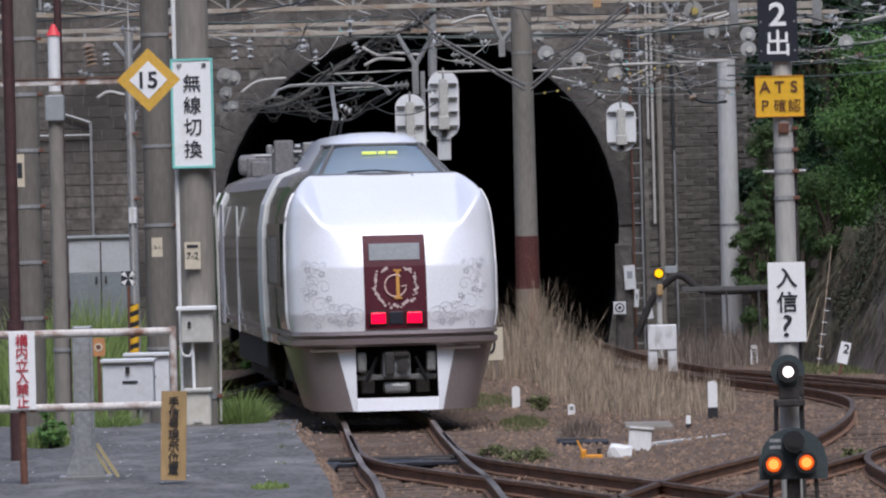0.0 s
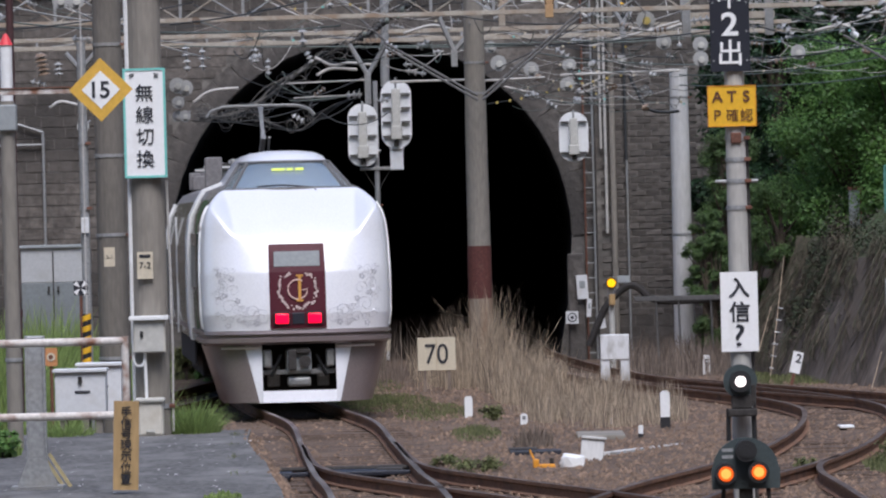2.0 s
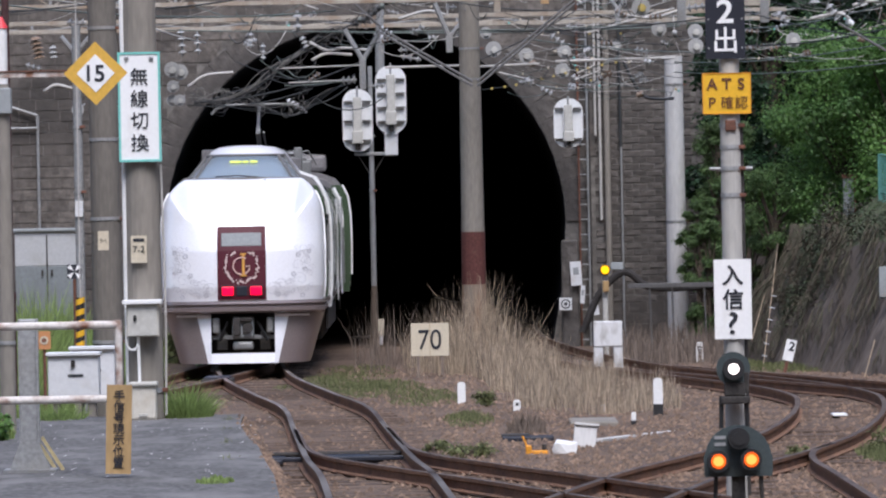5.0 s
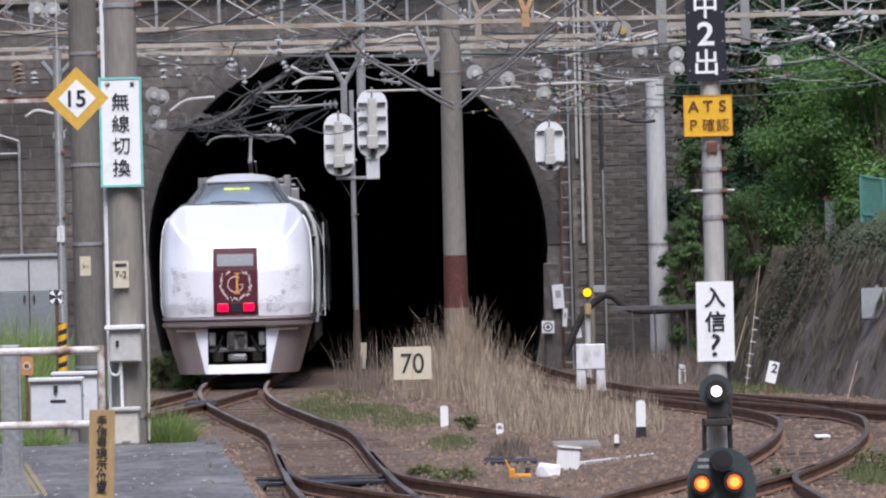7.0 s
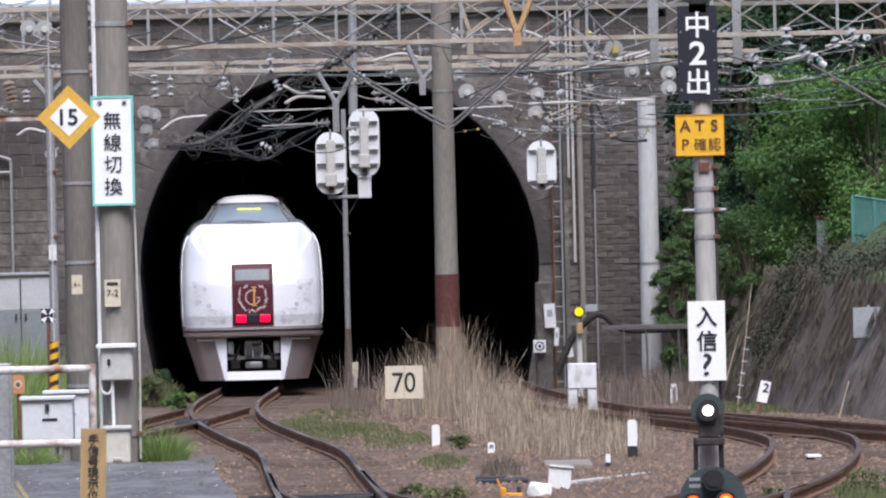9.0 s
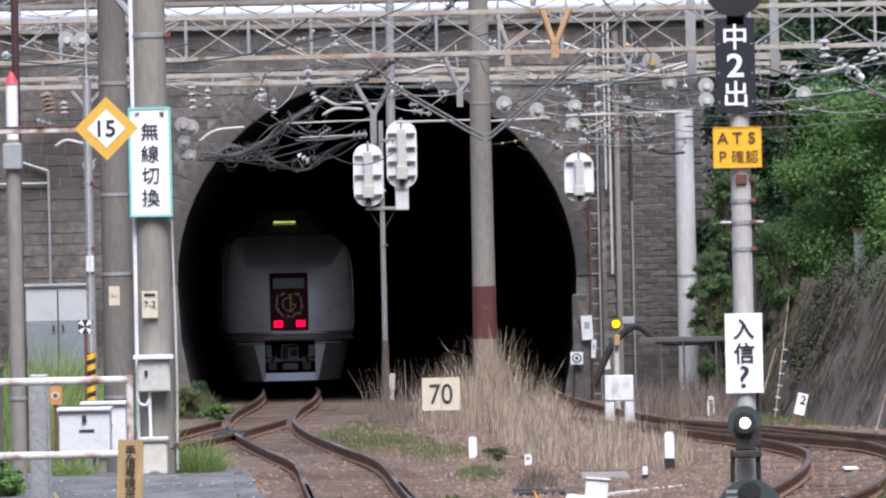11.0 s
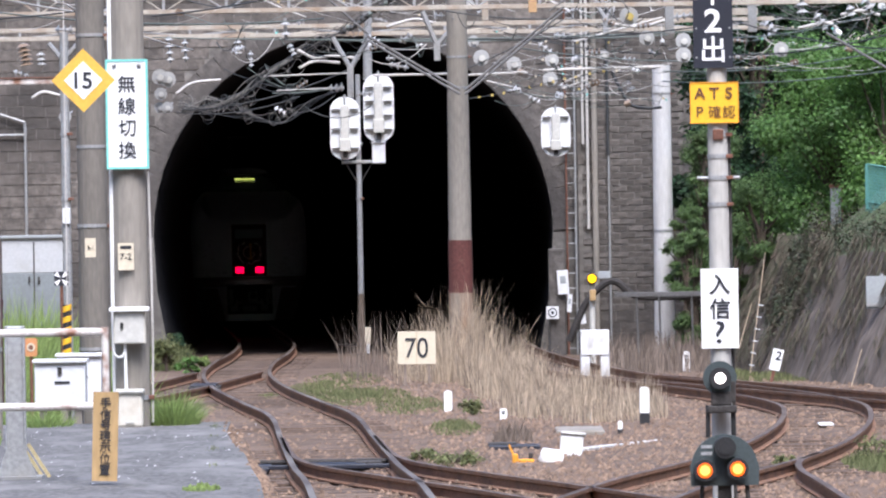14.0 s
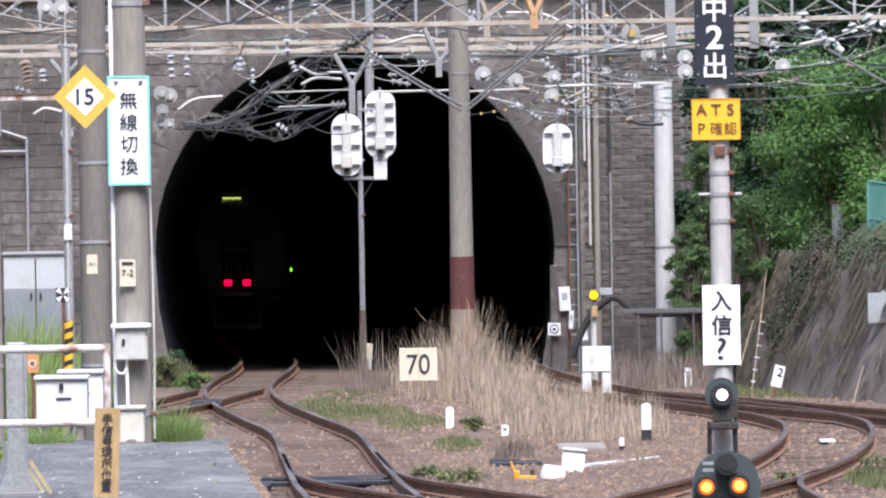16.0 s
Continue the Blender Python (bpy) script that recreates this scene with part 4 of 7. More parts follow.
part("bracket", bx((0.04, -0.02, 3.685 + 0.3), (0.72, 0.09, 0.06), 0.01), M_GALV, sh, "grey cross bracket")
for sx in (-1, 1):
    part("brace", rd((sx * 0.26, 0, 3.674 + 0.3), (0, 0, 3.25 + 0.3), 0.01), M_UNDER, sh)
part("upper_pipe", rd((0.19, 0.02, 5.328 + 0.2), (0.22, 0.02, 7.668 + 0.3), 0.085, 0.08, 14), M_GALV, sh, "pale grey hanger pipe")
part("number_tag", bx((0.12, -0.1, 0.417 + 0.3), (0.11, 0.02, 0.32), 0.01), M_CREAMB, sh)


def signal_back(at, w, h, lamps, label, arms=()):
    """A colour-light signal seen from behind: rounded plate, lamp box, visor brackets."""
    t = thing("railway_signal", at, label, "signal", "signals at the portal")
    part("backplate", plate(rounded(w, h, w * 0.46, 8), 0, 0.025), M_SIGBACK, t, "white oval backplate")
    part("lamp_case", bx((0, -0.09, 0.0), (w * 0.27, 0.17, h * 0.74), 0.015), M_SIGBOX, t, "grey lamp case")
    part("lower_case", bx((0, -0.1, -h * 0.27), (w * 0.36, 0.2, h * 0.2), 0.015), M_SIGBOX, t)
    part("cable_gland", bx((0, -0.08, -h * 0.42), (w * 0.16, 0.12, h * 0.1), 0.01), M_UNDER, t)
    for e in arms:
        part("arm", rd((0, 0.012, e[2]), e, 0.025), M_GALV, t, "grey mounting arm")
    part("stem", rd((0, -0.03, h * 0.36), (0, -0.03, h * 0.54), 0.02), M_GALV, t)
    for i in range(lamps):
        z = h * (0.30 - 0.62 * i / max(1, lamps - 1))
        for sx in (-1, 1):
            part("bracket", bx((sx * w * 0.31, -0.04, z), (w * 0.28, 0.06, 0.022)), M_UNDER, t)
    return t


signal_back((-1.907, 114.772, 4.319), 0.56, 1.18, 3, "white oval railway signal seen from behind", ((0.3, 0.06, 0.2), (0.32, 0.06, -0.3)))
signal_back((-1.270, 114.772, 4.696), 0.57, 1.28, 4, "tall white oval railway signal seen from behind", ((-0.3, 0.06, 0.3), (-0.28, 0.06, -0.4)))
signal_back((2.166, 120.941, 4.269), 0.58, 0.98, 2, "short white oval railway signal on the portal wall", ((0.3, 1.3, 0.3), (0.3, 1.3, -0.3)))
t = thing("relay_box", (-1.281, 114.833, 3.847), "pale grey relay box under the signal", "box")
part("case", bx((0, 0, 0), (0.25, 0.2, 0.4), 0.02), M_BOXW, t)
part("lid", bx((0, -0.01, 0.2), (0.27, 0.23, 0.03), 0.01), M_BOXW, t)

# ---- platform end: fence, signs, boxes ----
fx0, fx1, fy = -4.066, -2.219, 39.273
fz1, fz0 = 1.983, 1.507
fence = thing("fence", (fx0, fy, 1.02), "white rust-flecked pipe fence across the platform end", "fence")
part("top_rail", rd((0, 0, fz1 - 1.02), (fx1 - fx0, 0, fz1 - 1.02), 0.026, 0.026, 12), M_WHITERUST, fence)
part("lower_rail", rd((0, 0, fz0 - 1.02), (fx1 - fx0, 0, fz0 - 1.02), 0.026, 0.026, 12), M_WHITERUST, fence)
part("end_post", rd((fx1 - fx0, 0, fz1 - 0.99), (fx1 - fx0, 0, fz0 - 1.25), 0.024, 0.024, 12), M_WHITERUST, fence)
for px in (-3.198 - fx0, 0.03):
    part("post", rd((px, 0.0, 0), (px, 0.0, fz1 - 1.02), 0.024, 0.024, 12), M_RUST, fence, "rusty fence post")


def steel_stand(x, y):
    t = thing("steel_post", (x, y, 1.02), "grey galvanised H-section post with yellow brace", "post", "fence stands")
    h = 1.0
    part("column", bx((0, 0, h / 2), (0.125, 0.08, h), 0.012), M_GALV, t)
    for sx in (-1, 1):
        part("flange", bx((sx * 0.058, -0.03, h / 2), (0.016, 0.06, h), 0.004), M_GALV, t)
    f = [(-0.06, 0.2), (0.06, 0.2), (0.14, 0.0), (-0.14, 0.0)]
    part("base_gusset", plate(f, -0.07, -0.06), M_GALV, t)
    part("foot_plate", bx((0, 0, 0.01), (0.34, 0.3, 0.02)), M_GALV, t)
    for sx in (0.085, 0.13):
        part("brace", bx((sx, 0.2, 0.11), (0.022, 0.02, 0.26), 0.0, Matrix.Rotation(radians(-32), 4, "Y")), mat("brace_yellow", (0.46, 0.38, 0.2), 0.7, var=0.2), t, "faded yellow diagonal brace")


steel_stand(-2.840, 39.706 + 0.15)


def board(name, at, w, h, material, label, cat="sign", thick=0.015, rz=0.0, tilt=0.0, rim=None, radius=0.0, group=""):
    t = thing(name, at, label, cat, group)
    if tilt:
        t.matrix_basis = pose(*at, 0, tilt, rz)
    pts = rounded(w, h, radius, 4) if radius else [(-w / 2, -h / 2), (w / 2, -h / 2), (w / 2, h / 2), (-w / 2, h / 2)]
    part("panel", plate(pts, 0, thick), material, t)
    if rim:
        m_, k = rim
        for sx in (-1, 1):
            part("border", bx((sx * (w / 2 - k / 2), -0.003, 0), (k, 0.006, h)), m_, t)
            part("border", bx((0, -0.003, sx * (h / 2 - k / 2)), (w - 2 * k, 0.006, k)), m_, t)
    return t


def column(t, chars, size, x, z0, step, material, sx=1.0, bold=0.0):
    for i, ch in enumerate(chars):
        text(ch, size, (x, -0.006, z0 - i * step), material, t, sx=sx, bold=bold)


b = board("warning_sign", (-3.189, 39.230, 1.752), 0.167, 0.502, M_BOARD, "white sign with red lettering hung on the fence")
column(b, "構内立入禁止", 0.085, 0, 0.195, 0.079, M_REDINK, bold=0.001)
b = board("hand_signal_sign", (-2.196, 38.710, 1.329), 0.161, 0.566, M_OCHRE, "weathered ochre board with black lettering on the platform", tilt=2.0)
column(b, "手信号現示位置", 0.074, 0, 0.215, 0.071, M_INK, bold=0.0006)
b = board("radio_sign", (-2.581, 49.360, 3.551), 0.343, 0.887, M_BOARD, "white sign with teal border and black lettering", rim=(M_TEAL, 0.018))
column(b, "無線切換", 0.15, 0.0, 0.245, 0.178, M_INK, bold=0.001)
text("伊", 0.045, (-0.1, -0.006, 0.385), M_INK, b)
text("東", 0.045, (0.1, -0.006, 0.385), M_INK, b)
part("clamp", bx((0, 0.05, -0.43), (0.34, 0.08, 0.03)), M_GALV, b)
b = thing("diamond_sign", (-2.691, 45.321, 3.739), "yellow diamond speed sign with black numerals", "sign")
d_ = 0.237
part("panel", plate([(d_, 0), (0, d_), (-d_, 0), (0, -d_)], 0, 0.012), M_AMBERY, b)
k_ = d_ * 0.60
part("white_field", plate([(k_, 0), (0, k_), (-k_, 0), (0, -k_)], -0.004, 0.002), M_BOARD, b, "white inner diamond")
text("15", 0.17, (0, -0.007, 0), M_INK, b, bold=0.003)
bar = thing("sign_arm", (-3.350, 45.378, 3.739), "white rust-edged steel arm carrying the diamond sign", "bracket")
part("arm", bx((-0.15, 0, 0), (1.35, 0.05, 0.045), 0.005), M_WHITERUST, bar)
part("rust_strip", bx((-0.15, -0.02, 0.026), (1.35, 0.03, 0.008)), M_RUST, bar)
b = board("pole_tag", (-2.609, 49.360, 2.400), 0.128, 0.219, M_CREAMB, "small cream number tag on the pole", group="pole tags")
text("7-2", 0.075, (0, -0.006, 0.0), M_INK, b)
part("small_print", bx((0, -0.002, 0.075), (0.09, 0.004, 0.025)), M_INK, b)
b = board("pole_tag", (-4.141, 70.588, 2.370), 0.124, 0.222, M_CREAMB, "small cream number tag on the banded pole", group="pole tags")
text("5-1", 0.06, (0, -0.006, 0.0), M_INK, b)
b = board("pole_tag", (-5.197, 64.286, 3.246), 0.095, 0.345, M_CREAMB, "small cream number tag on the punched pole", group="pole tags")
part("small_print", bx((0, -0.002, 0.0), (0.05, 0.004, 0.16)), M_INK, b)

t = thing("switch_box", (-2.586, 49.338, 1.824), "grey wall box with overhanging lid on the pole", "electric box")
part("case", bx((0, 0, 0), (0.26, 0.14, 0.26), 0.008), M_BOXCREAM, t)
part("door", bx((0.0, -0.075, -0.005), (0.235, 0.012, 0.235), 0.004), M_SIGBOX, t, "grey box door")
part("lid", bx((-0.0, -0.02, 0.15), (0.32, 0.2, 0.035), 0.006), M_WHITE, t, "white lid")
part("lock", bx((-0.06, -0.085, 0.02), (0.025, 0.02, 0.05), 0.004), M_BLACK, t)
bm = bmesh.new()
tube(bm, smooth_path([(-0.13, -0.03, -0.05), (-0.13, -0.03, -0.2), (-0.08, -0.03, -0.24), (-0.045, -0.03, -0.2), (-0.04, -0.03, -0.13)], 0.03), 0.011)
tube(bm, [(-0.04, -0.02, -0.13), (-0.035, -0.02, -0.52)], 0.014)
part("conduit", bm, M_WHITE, t, "white hanging conduit")
t = thing("meter_box", (-2.593, 49.338, 1.161), "small cream plastic box at the pole's foot", "electric box")
part("case", bx((0, 0, 0.0), (0.21, 0.16, 0.29), 0.025), M_BOXCREAM, t)
part("cap", bx((0, -0.01, 0.15), (0.235, 0.19, 0.035), 0.012), M_SIGBOX, t)
part("latch", bx((0, -0.085, -0.1), (0.07, 0.015, 0.025), 0.004), M_SIGBOX, t)
part("plinth", bx((0, 0, -0.16), (0.19, 0.15, 0.06)), M_CONC, t)
bm = bmesh.new()
tube(bm, [(-2.723, 49.496, 4.996), (-2.720, 49.496, 3.988), (-2.724, 49.496, 3.071), (-2.726, 49.496, 2.062), (-2.722, 49.496, 1.2)], 0.02)
tagged(part("conduit_pipe", bm, M_WHITE), "white plastic conduit up the concrete pole", "conduit", "pole conduits")
bm = bmesh.new()
tube(bm, [(-2.426, 49.496, 3.086), (-2.412, 49.496, 2.330), (-2.409, 49.496, 1.688), (-2.419, 49.496, 1.05)], 0.01)
tagged(part("conduit_pipe", bm, M_CABLEW), "thin pale conduit beside the concrete pole", "conduit", "pole conduits")


def locker(at, w, d, h, label, mat_=M_BOXW, legs=0.0):
    t = thing("equipment_cabinet", at, label, "cabinet", "line-side cabinets")
    part("case", bx((0, 0, legs + h / 2), (w, d, h), 0.012), mat_, t)
    part("lid", bx((0, -0.01, legs + h + 0.012), (w + 0.03, d + 0.04, 0.03), 0.006), M_BOXW, t)
    part("latch", bx((0.0, -d / 2 - 0.01, legs + h * 0.82), (0.035, 0.03, 0.06), 0.006), M_UNDER, t)
    part("name_strip", bx((0.02, -d / 2 - 0.004, legs + h * 0.55), (w * 0.3, 0.006, 0.02)), M_INK, t)
    for sx in (-1, 1):
        if legs:
            part("leg", bx((sx * w * 0.35, 0, legs / 2), (0.06, d * 0.7, legs)), M_CONC, t)
    return t


locker((-3.363, 52.683, 0.55), 0.439, 0.3, 0.361 + 0.02, "white line-side equipment cabinet on legs", legs=1.094 - 0.55)
locker((-3.309, 54.545, 0.55), 0.394, 0.3, 0.394 + 0.02, "white line-side equipment cabinet behind another", legs=1.068 - 0.55)

cx, cy = -6.098, 90.000
t = thing("relay_cabinet", (cx, cy, -0.25), "tall two-door cabinet, pale above and grey below", "cabinet")
zt, zm = 2.427 + 0.25, 1.919 + 0.25
part("lower_case", bx((0, 0, zm / 2), (0.94, 0.5, zm), 0.01), M_CABLOW, t, "grey lower doors")
part("upper_case", bx((0, 0, (zm + zt) / 2), (0.94, 0.5, zt - zm), 0.01), M_CABTOP, t, "pale grey upper doors")
part("roof", bx((0, 0, zt + 0.02), (1.0, 0.58, 0.05), 0.015), M_BOXG, t)
part("door_gap", bx((0.0, -0.252, zt / 2 + 0.2), (0.02, 0.01, zt - 0.5)), M_UNDER, t)
for sx in (-0.07, 0.07):
    part("handle", bx((sx, -0.27, zm - 0.1), (0.03, 0.03, 0.09), 0.006), M_UNDER, t)

t = thing("fan_sign", (-4.287, 67.500, 2.050), "black and white pinwheel marker on a rusty stake", "sign")
part("panel", bx((0, 0, 0), (0.155, 0.012, 0.155)), M_INK, t)
for k in range(4):
    a = radians(45 + 90 * k)
    rr = Matrix.Rotation(-a, 4, "Y")
    bm = plate([(0.01, 0), (0.085, -0.028), (0.085, 0.028)], -0.012, -0.006)
    bmesh.ops.transform(bm, matrix=rr, verts=bm.verts)
    part("blade", bm, M_BOARD, t, "white wedge")
part("stake", rd((0, 0.02, -0.08), (0, 0.02, -1.4), 0.018), M_RUST, t)

t = thing("guy_guard", (-4.129, 65.455, 0.0), "yellow and black striped guy-wire guard", "guard")
z0_, z1_ = 1.208, 1.789
part("sleeve", rd((0, 0, 0), (0.03, 0, z1_), 0.046, 0.046, 16), M_STRIPEB, t)
n_ = 5
for k in range(n_):
    za = z0_ + (z1_ - z0_) * (k + 0.15) / n_
    bm = bmesh.new()
    vs = disc(bm, (0.03 * za / z1_, 0, za + 0.05), 0.0485, 0.062, "Z", 16)
    for v in vs:
        v.co.z += 0.35 * v.co.x
    part("stripe", bm, M_YELLOW, t, "yellow stripe")
part("guy_wire", rd((0.03, 0, z1_), (0.02, 0.4, 6.2), 0.006), M_CABLEW, t)
t = board("small_marker", (-3.904, 56.842, 1.520), 0.12, 0.17, mat("marker_orange", (0.55, 0.25, 0.1), 0.7, var=0.15), "small faded orange marker with a ring", radius=0.02)
bm = bmesh.new()
disc(bm, (0, -0.003, 0), 0.04, 0.006, "Y", 16)
part("ring", bm, M_CREAMB, t)
bm = bmesh.new()
disc(bm, (0, -0.006, 0), 0.022, 0.006, "Y", 16)
part("dot", bm, M_RUST, t)
part("stake", rd((0, 0.025, -0.08), (0, 0.025, -0.75), 0.015), M_RUST, t)

# ---- departure signal mast with its signs and shunting signals ----
mx, my = 2.524, 56.842
mast = pole("signal_mast", mx, my, -0.25, 5.197, 0.1, 0.09, M_MAST, "slim pale concrete signal mast with signs", (2.996, 3.196, 3.396, 2.748), "signal mast", group="")
part("cable_pipe", rd((0.115, 0.0, 0.2), (0.1, 0.0, 3.668), 0.018), M_UNDER, mast)
part("step_bolt", rd((-0.2, -0.02, 2.996 + 0.25), (0.2, -0.02, 2.996 + 0.25), 0.016), M_GALV, mast)
part("rust_stain_clamp", bx((0, -0.09, 3.396 + 0.25), (0.1, 0.05, 0.1), 0.01), M_RUST, mast, "rusty clamp plate")
b = board("track_sign", (2.490, 56.723, 4.456), 0.368, 0.882, M_NAVY, "black sign with white track lettering on the mast")
column(b, "中", 0.255, 0.0, 0.265, 0.265, M_BOARD, bold=0.003)
text("2", 0.3, (0, -0.006, 0.0), M_BOARD, b, sx=1.1, bold=0.006)
column(b, "出", 0.255, 0.0, -0.265, 0.265, M_BOARD, bold=0.003)
bm = bmesh.new()
for sx in (-1, 1):
    for k in range(3):
        disc(bm, (sx * 0.155, -0.003, 0.2 - k * 0.27), 0.01, 0.006, "Y", 8)
tagged(part("rivets", bm, M_GALV, b), kind="stuff")
b = board("confirmation_sign", (2.493, 56.723, 3.694), 0.452, 0.383, M_YELLOW, "yellow sign with dark brown lettering on the mast", rim=(M_ORANGE, 0.008))
M_BROWN = mat("brown_ink", (0.12, 0.045, 0.02), 0.6, var=0.1, bump=0)
for i, ch in enumerate("ATS"):
    text(ch, 0.145, (-0.135 + 0.135 * i, -0.007, 0.088), M_BROWN, b, bold=0.003)
for i, ch in enumerate("P確認"):
    text(ch, 0.145 if i == 0 else 0.125, (-0.135 + 0.135 * i, -0.007, -0.085), M_BROWN, b)
b = board("query_sign", (2.514, 56.723, 1.781), 0.347, 0.741, M_BOARD, "white sign with black lettering on the mast")
column(b, "入信", 0.2, 0.0, 0.225, 0.225, M_INK, bold=0.0035)
text("?", 0.29, (0, -0.006, -0.22), M_INK, b, sx=1.3, bold=0.001)

t = thing("distant_signal", (2.498, 56.723, 5.202), "black round signal head above the track sign", "signal")
bm = bmesh.new()
disc(bm, (0, 0, 0), 0.29, 0.05, "Y", 32)
part("backplate", bm, M_BLACK, t)
part("neck", bx((0, 0.03, -0.29), (0.16, 0.06, 0.16)), M_BLACK, t)


def lens(parent, x, z, r, material, name="lens", label="", y=-0.06):
    bm = bmesh.new()
    disc(bm, (x, y - 0.04, z), r * 1.55, 0.16, "Y", 24)
    hood = part("hood", bm, M_BLACK, parent)
    bm = bmesh.new()
    disc(bm, (x, y - 0.125, z), r * (0.74 if label else 1.0), 0.014, "Y", 24)
    glass = part(name, bm, material, parent, label)
    if label:
        bm = bmesh.new()
        disc(bm, (x, y - 0.122, z), r * 1.08, 0.012, "Y", 24)
        part("lens_rim", bm, M_AMBERRIM, glass, "deep orange rim of the lens")


t = thing("round_signal", (2.497, 56.574, 1.139), "round black signal lamp with a lit white lens", "signal")
bm = bmesh.new()
disc(bm, (0, 0, 0), 0.157, 0.07, "Y", 32)
part("head", bm, M_SIGGREEN, t)
bm = bmesh.new()
disc(bm, (0, -0.05, 0), 0.100, 0.12, "Y", 28)
part("hood", bm, M_BLACK, t)
bm = bmesh.new()
disc(bm, (0, -0.115, 0), 0.050, 0.012, "Y", 24)
part("lens", bm, M_WHITEGLOW, t, "lit white lens")
part("mount", bx((0.01, 0.0, -0.19), (0.19, 0.1, 0.13), 0.015), M_UNDER, t)
part("clamp", bx((0.015, 0.02, -0.29), (0.27, 0.2, 0.07), 0.015), M_UNDER, t)
for sx in (-1, 1):
    part("cable", rd((sx * 0.115, -0.02, -0.25), (sx * 0.12, -0.02, -0.55), 0.022), M_BLACK, t)
part("bracket_arm", bx((0.12, 0.0, -0.13), (0.05, 0.08, 0.2), 0.012), M_UNDER, t)
t = thing("shunting_signal", (2.439, 54.545, 0.422), "dark dome-shaped shunting signal with two amber lights", "signal")
w_ = 0.303
dome = [(-w_, -0.19), (w_, -0.19), (w_ * 1.02, -0.02)]
for i in range(13):
    a = radians(8 + 164 * i / 12)
    dome.append((w_ * 0.98 * math.cos(a), -0.02 + 0.29 * math.sin(a)))
dome.append((-w_ * 1.02, -0.02))
part("face", plate(dome, 0, 0.06), M_SIGGREEN, t)
lens(t, 0.0, 0.155, 0.062, M_BLACK, "unlit_lens")
lens(t, -0.185, -0.045, 0.062, M_AMBER, "amber_lens", "lit amber lens")
lens(t, 0.108, -0.035, 0.062, M_AMBER, "amber_lens", "lit amber lens")
for k in range(2):
    part("label_strip", bx((-0.16, -0.003, 0.16 - k * 0.06), (0.1, 0.005, 0.03)), M_GALV, t)
part("body", bx((0, 0.12, 0.0), (0.4, 0.2, 0.34), 0.02), M_SIGGREEN, t)
part("stand", bx((0, 0.1, -0.38), (0.12, 0.12, 0.4)), M_UNDER, t)
for sx in (-1, 1):
    part("leg", rd((sx * 0.2, 0.05, -0.19), (sx * 0.22, 0.05, -0.6), 0.02), M_UNDER, t)
part("foot", bx((0, 0.08, -0.58), (0.6, 0.3, 0.2)), M_CONC, t)

# ---- small line-side things ----
b = board("speed_sign", (-0.556, 101.887, 0.459), 0.632, 0.547, M_CREAMB, "aged cream speed board with black numerals in dry grass")
text("70", 0.47, (0, -0.008, 0.0), M_INK, b, sx=0.88, bold=0.001)
part("split", bx((0, -0.002, 0), (0.006, 0.004, 0.54)), M_OCHRE, b)
for sx in (-0.2, 0.2):
    part("post", bx((sx, 0.04, -0.45), (0.05, 0.05, 0.9)), M_REEDD, b)


def marker(x, y, w, h, label, tilt=0.0, dark=0.0, bars=0, z=-0.22):
    t = thing("marker_post", (x, y, z), label, "marker post", "white marker posts")
    t.matrix_basis = pose(x, y, z, 0, tilt, 0)
    pts = [(-w / 2, 0), (w / 2, 0), (w / 2, h - w * 0.3)] + [(w / 2 * math.cos(radians(a)), h - w * 0.3 + w * 0.3 * math.sin(radians(a))) for a in range(15, 180, 15)] + [(-w / 2, h - w * 0.3)]
    part("post", plate(pts, -w / 2, w / 2), M_WHITE, t)
    if dark:
        part("dark_foot", bx((0, 0, dark / 2), (w + 0.008, w + 0.008, dark)), M_STRIPEB, t, "black painted foot")
    for k in range(bars):
        part("digit_bar", bx((0, -w / 2 - 0.003, h * 0.78 - k * h * 0.13), (w * 0.5, 0.005, h * 0.07)), M_INK, t)
    return t


for (gx, gy), w, h, tilt, dark, bars, label in (
        ((-0.039, 88.095), 0.115, 0.36, 0, 0, 0, "short white concrete marker post"),
        ((0.728, 84.690), 0.1, 0.2, 0, 0, 2, "low white marker stub before a dead bush"),
        ((2.596, 81.811), 0.125, 0.55, 0, 0.2, 0, "white marker post with a black foot"),
        ((4.190, 108.264), 0.12, 0.4, 0, 0, 4, "white kilometre post with dark figures"),
        ((5.898, 104.796), 0.09, 0.2, 0, 0.06, 1, "small white stub marker"),
        ((2.181, 78.959), 0.06, 0.2, 2, 0.09, 0, "small black and white stub marker"),
        ((1.901, 83.854), 0.07, 0.14, 0, 0, 0, "tiny white peg marker"),
        ((-1.711, 126.401), 0.11, 0.33, 0, 0, 0, "cream marker by the signal mast")):
    marker(gx, gy, w, h, label, tilt, dark, bars)
b = board("number_board", (5.298, 99.083, 0.232), 0.17, 0.35, M_BOARD, "white leaning board with a black numeral", tilt=14, thick=0.03)
text("2", 0.2, (0.02, -0.006, 0.07), M_INK, b, bold=0.004)
part("stake", bx((0, 0.03, -0.25), (0.05, 0.04, 0.24)), M_RUST, b)


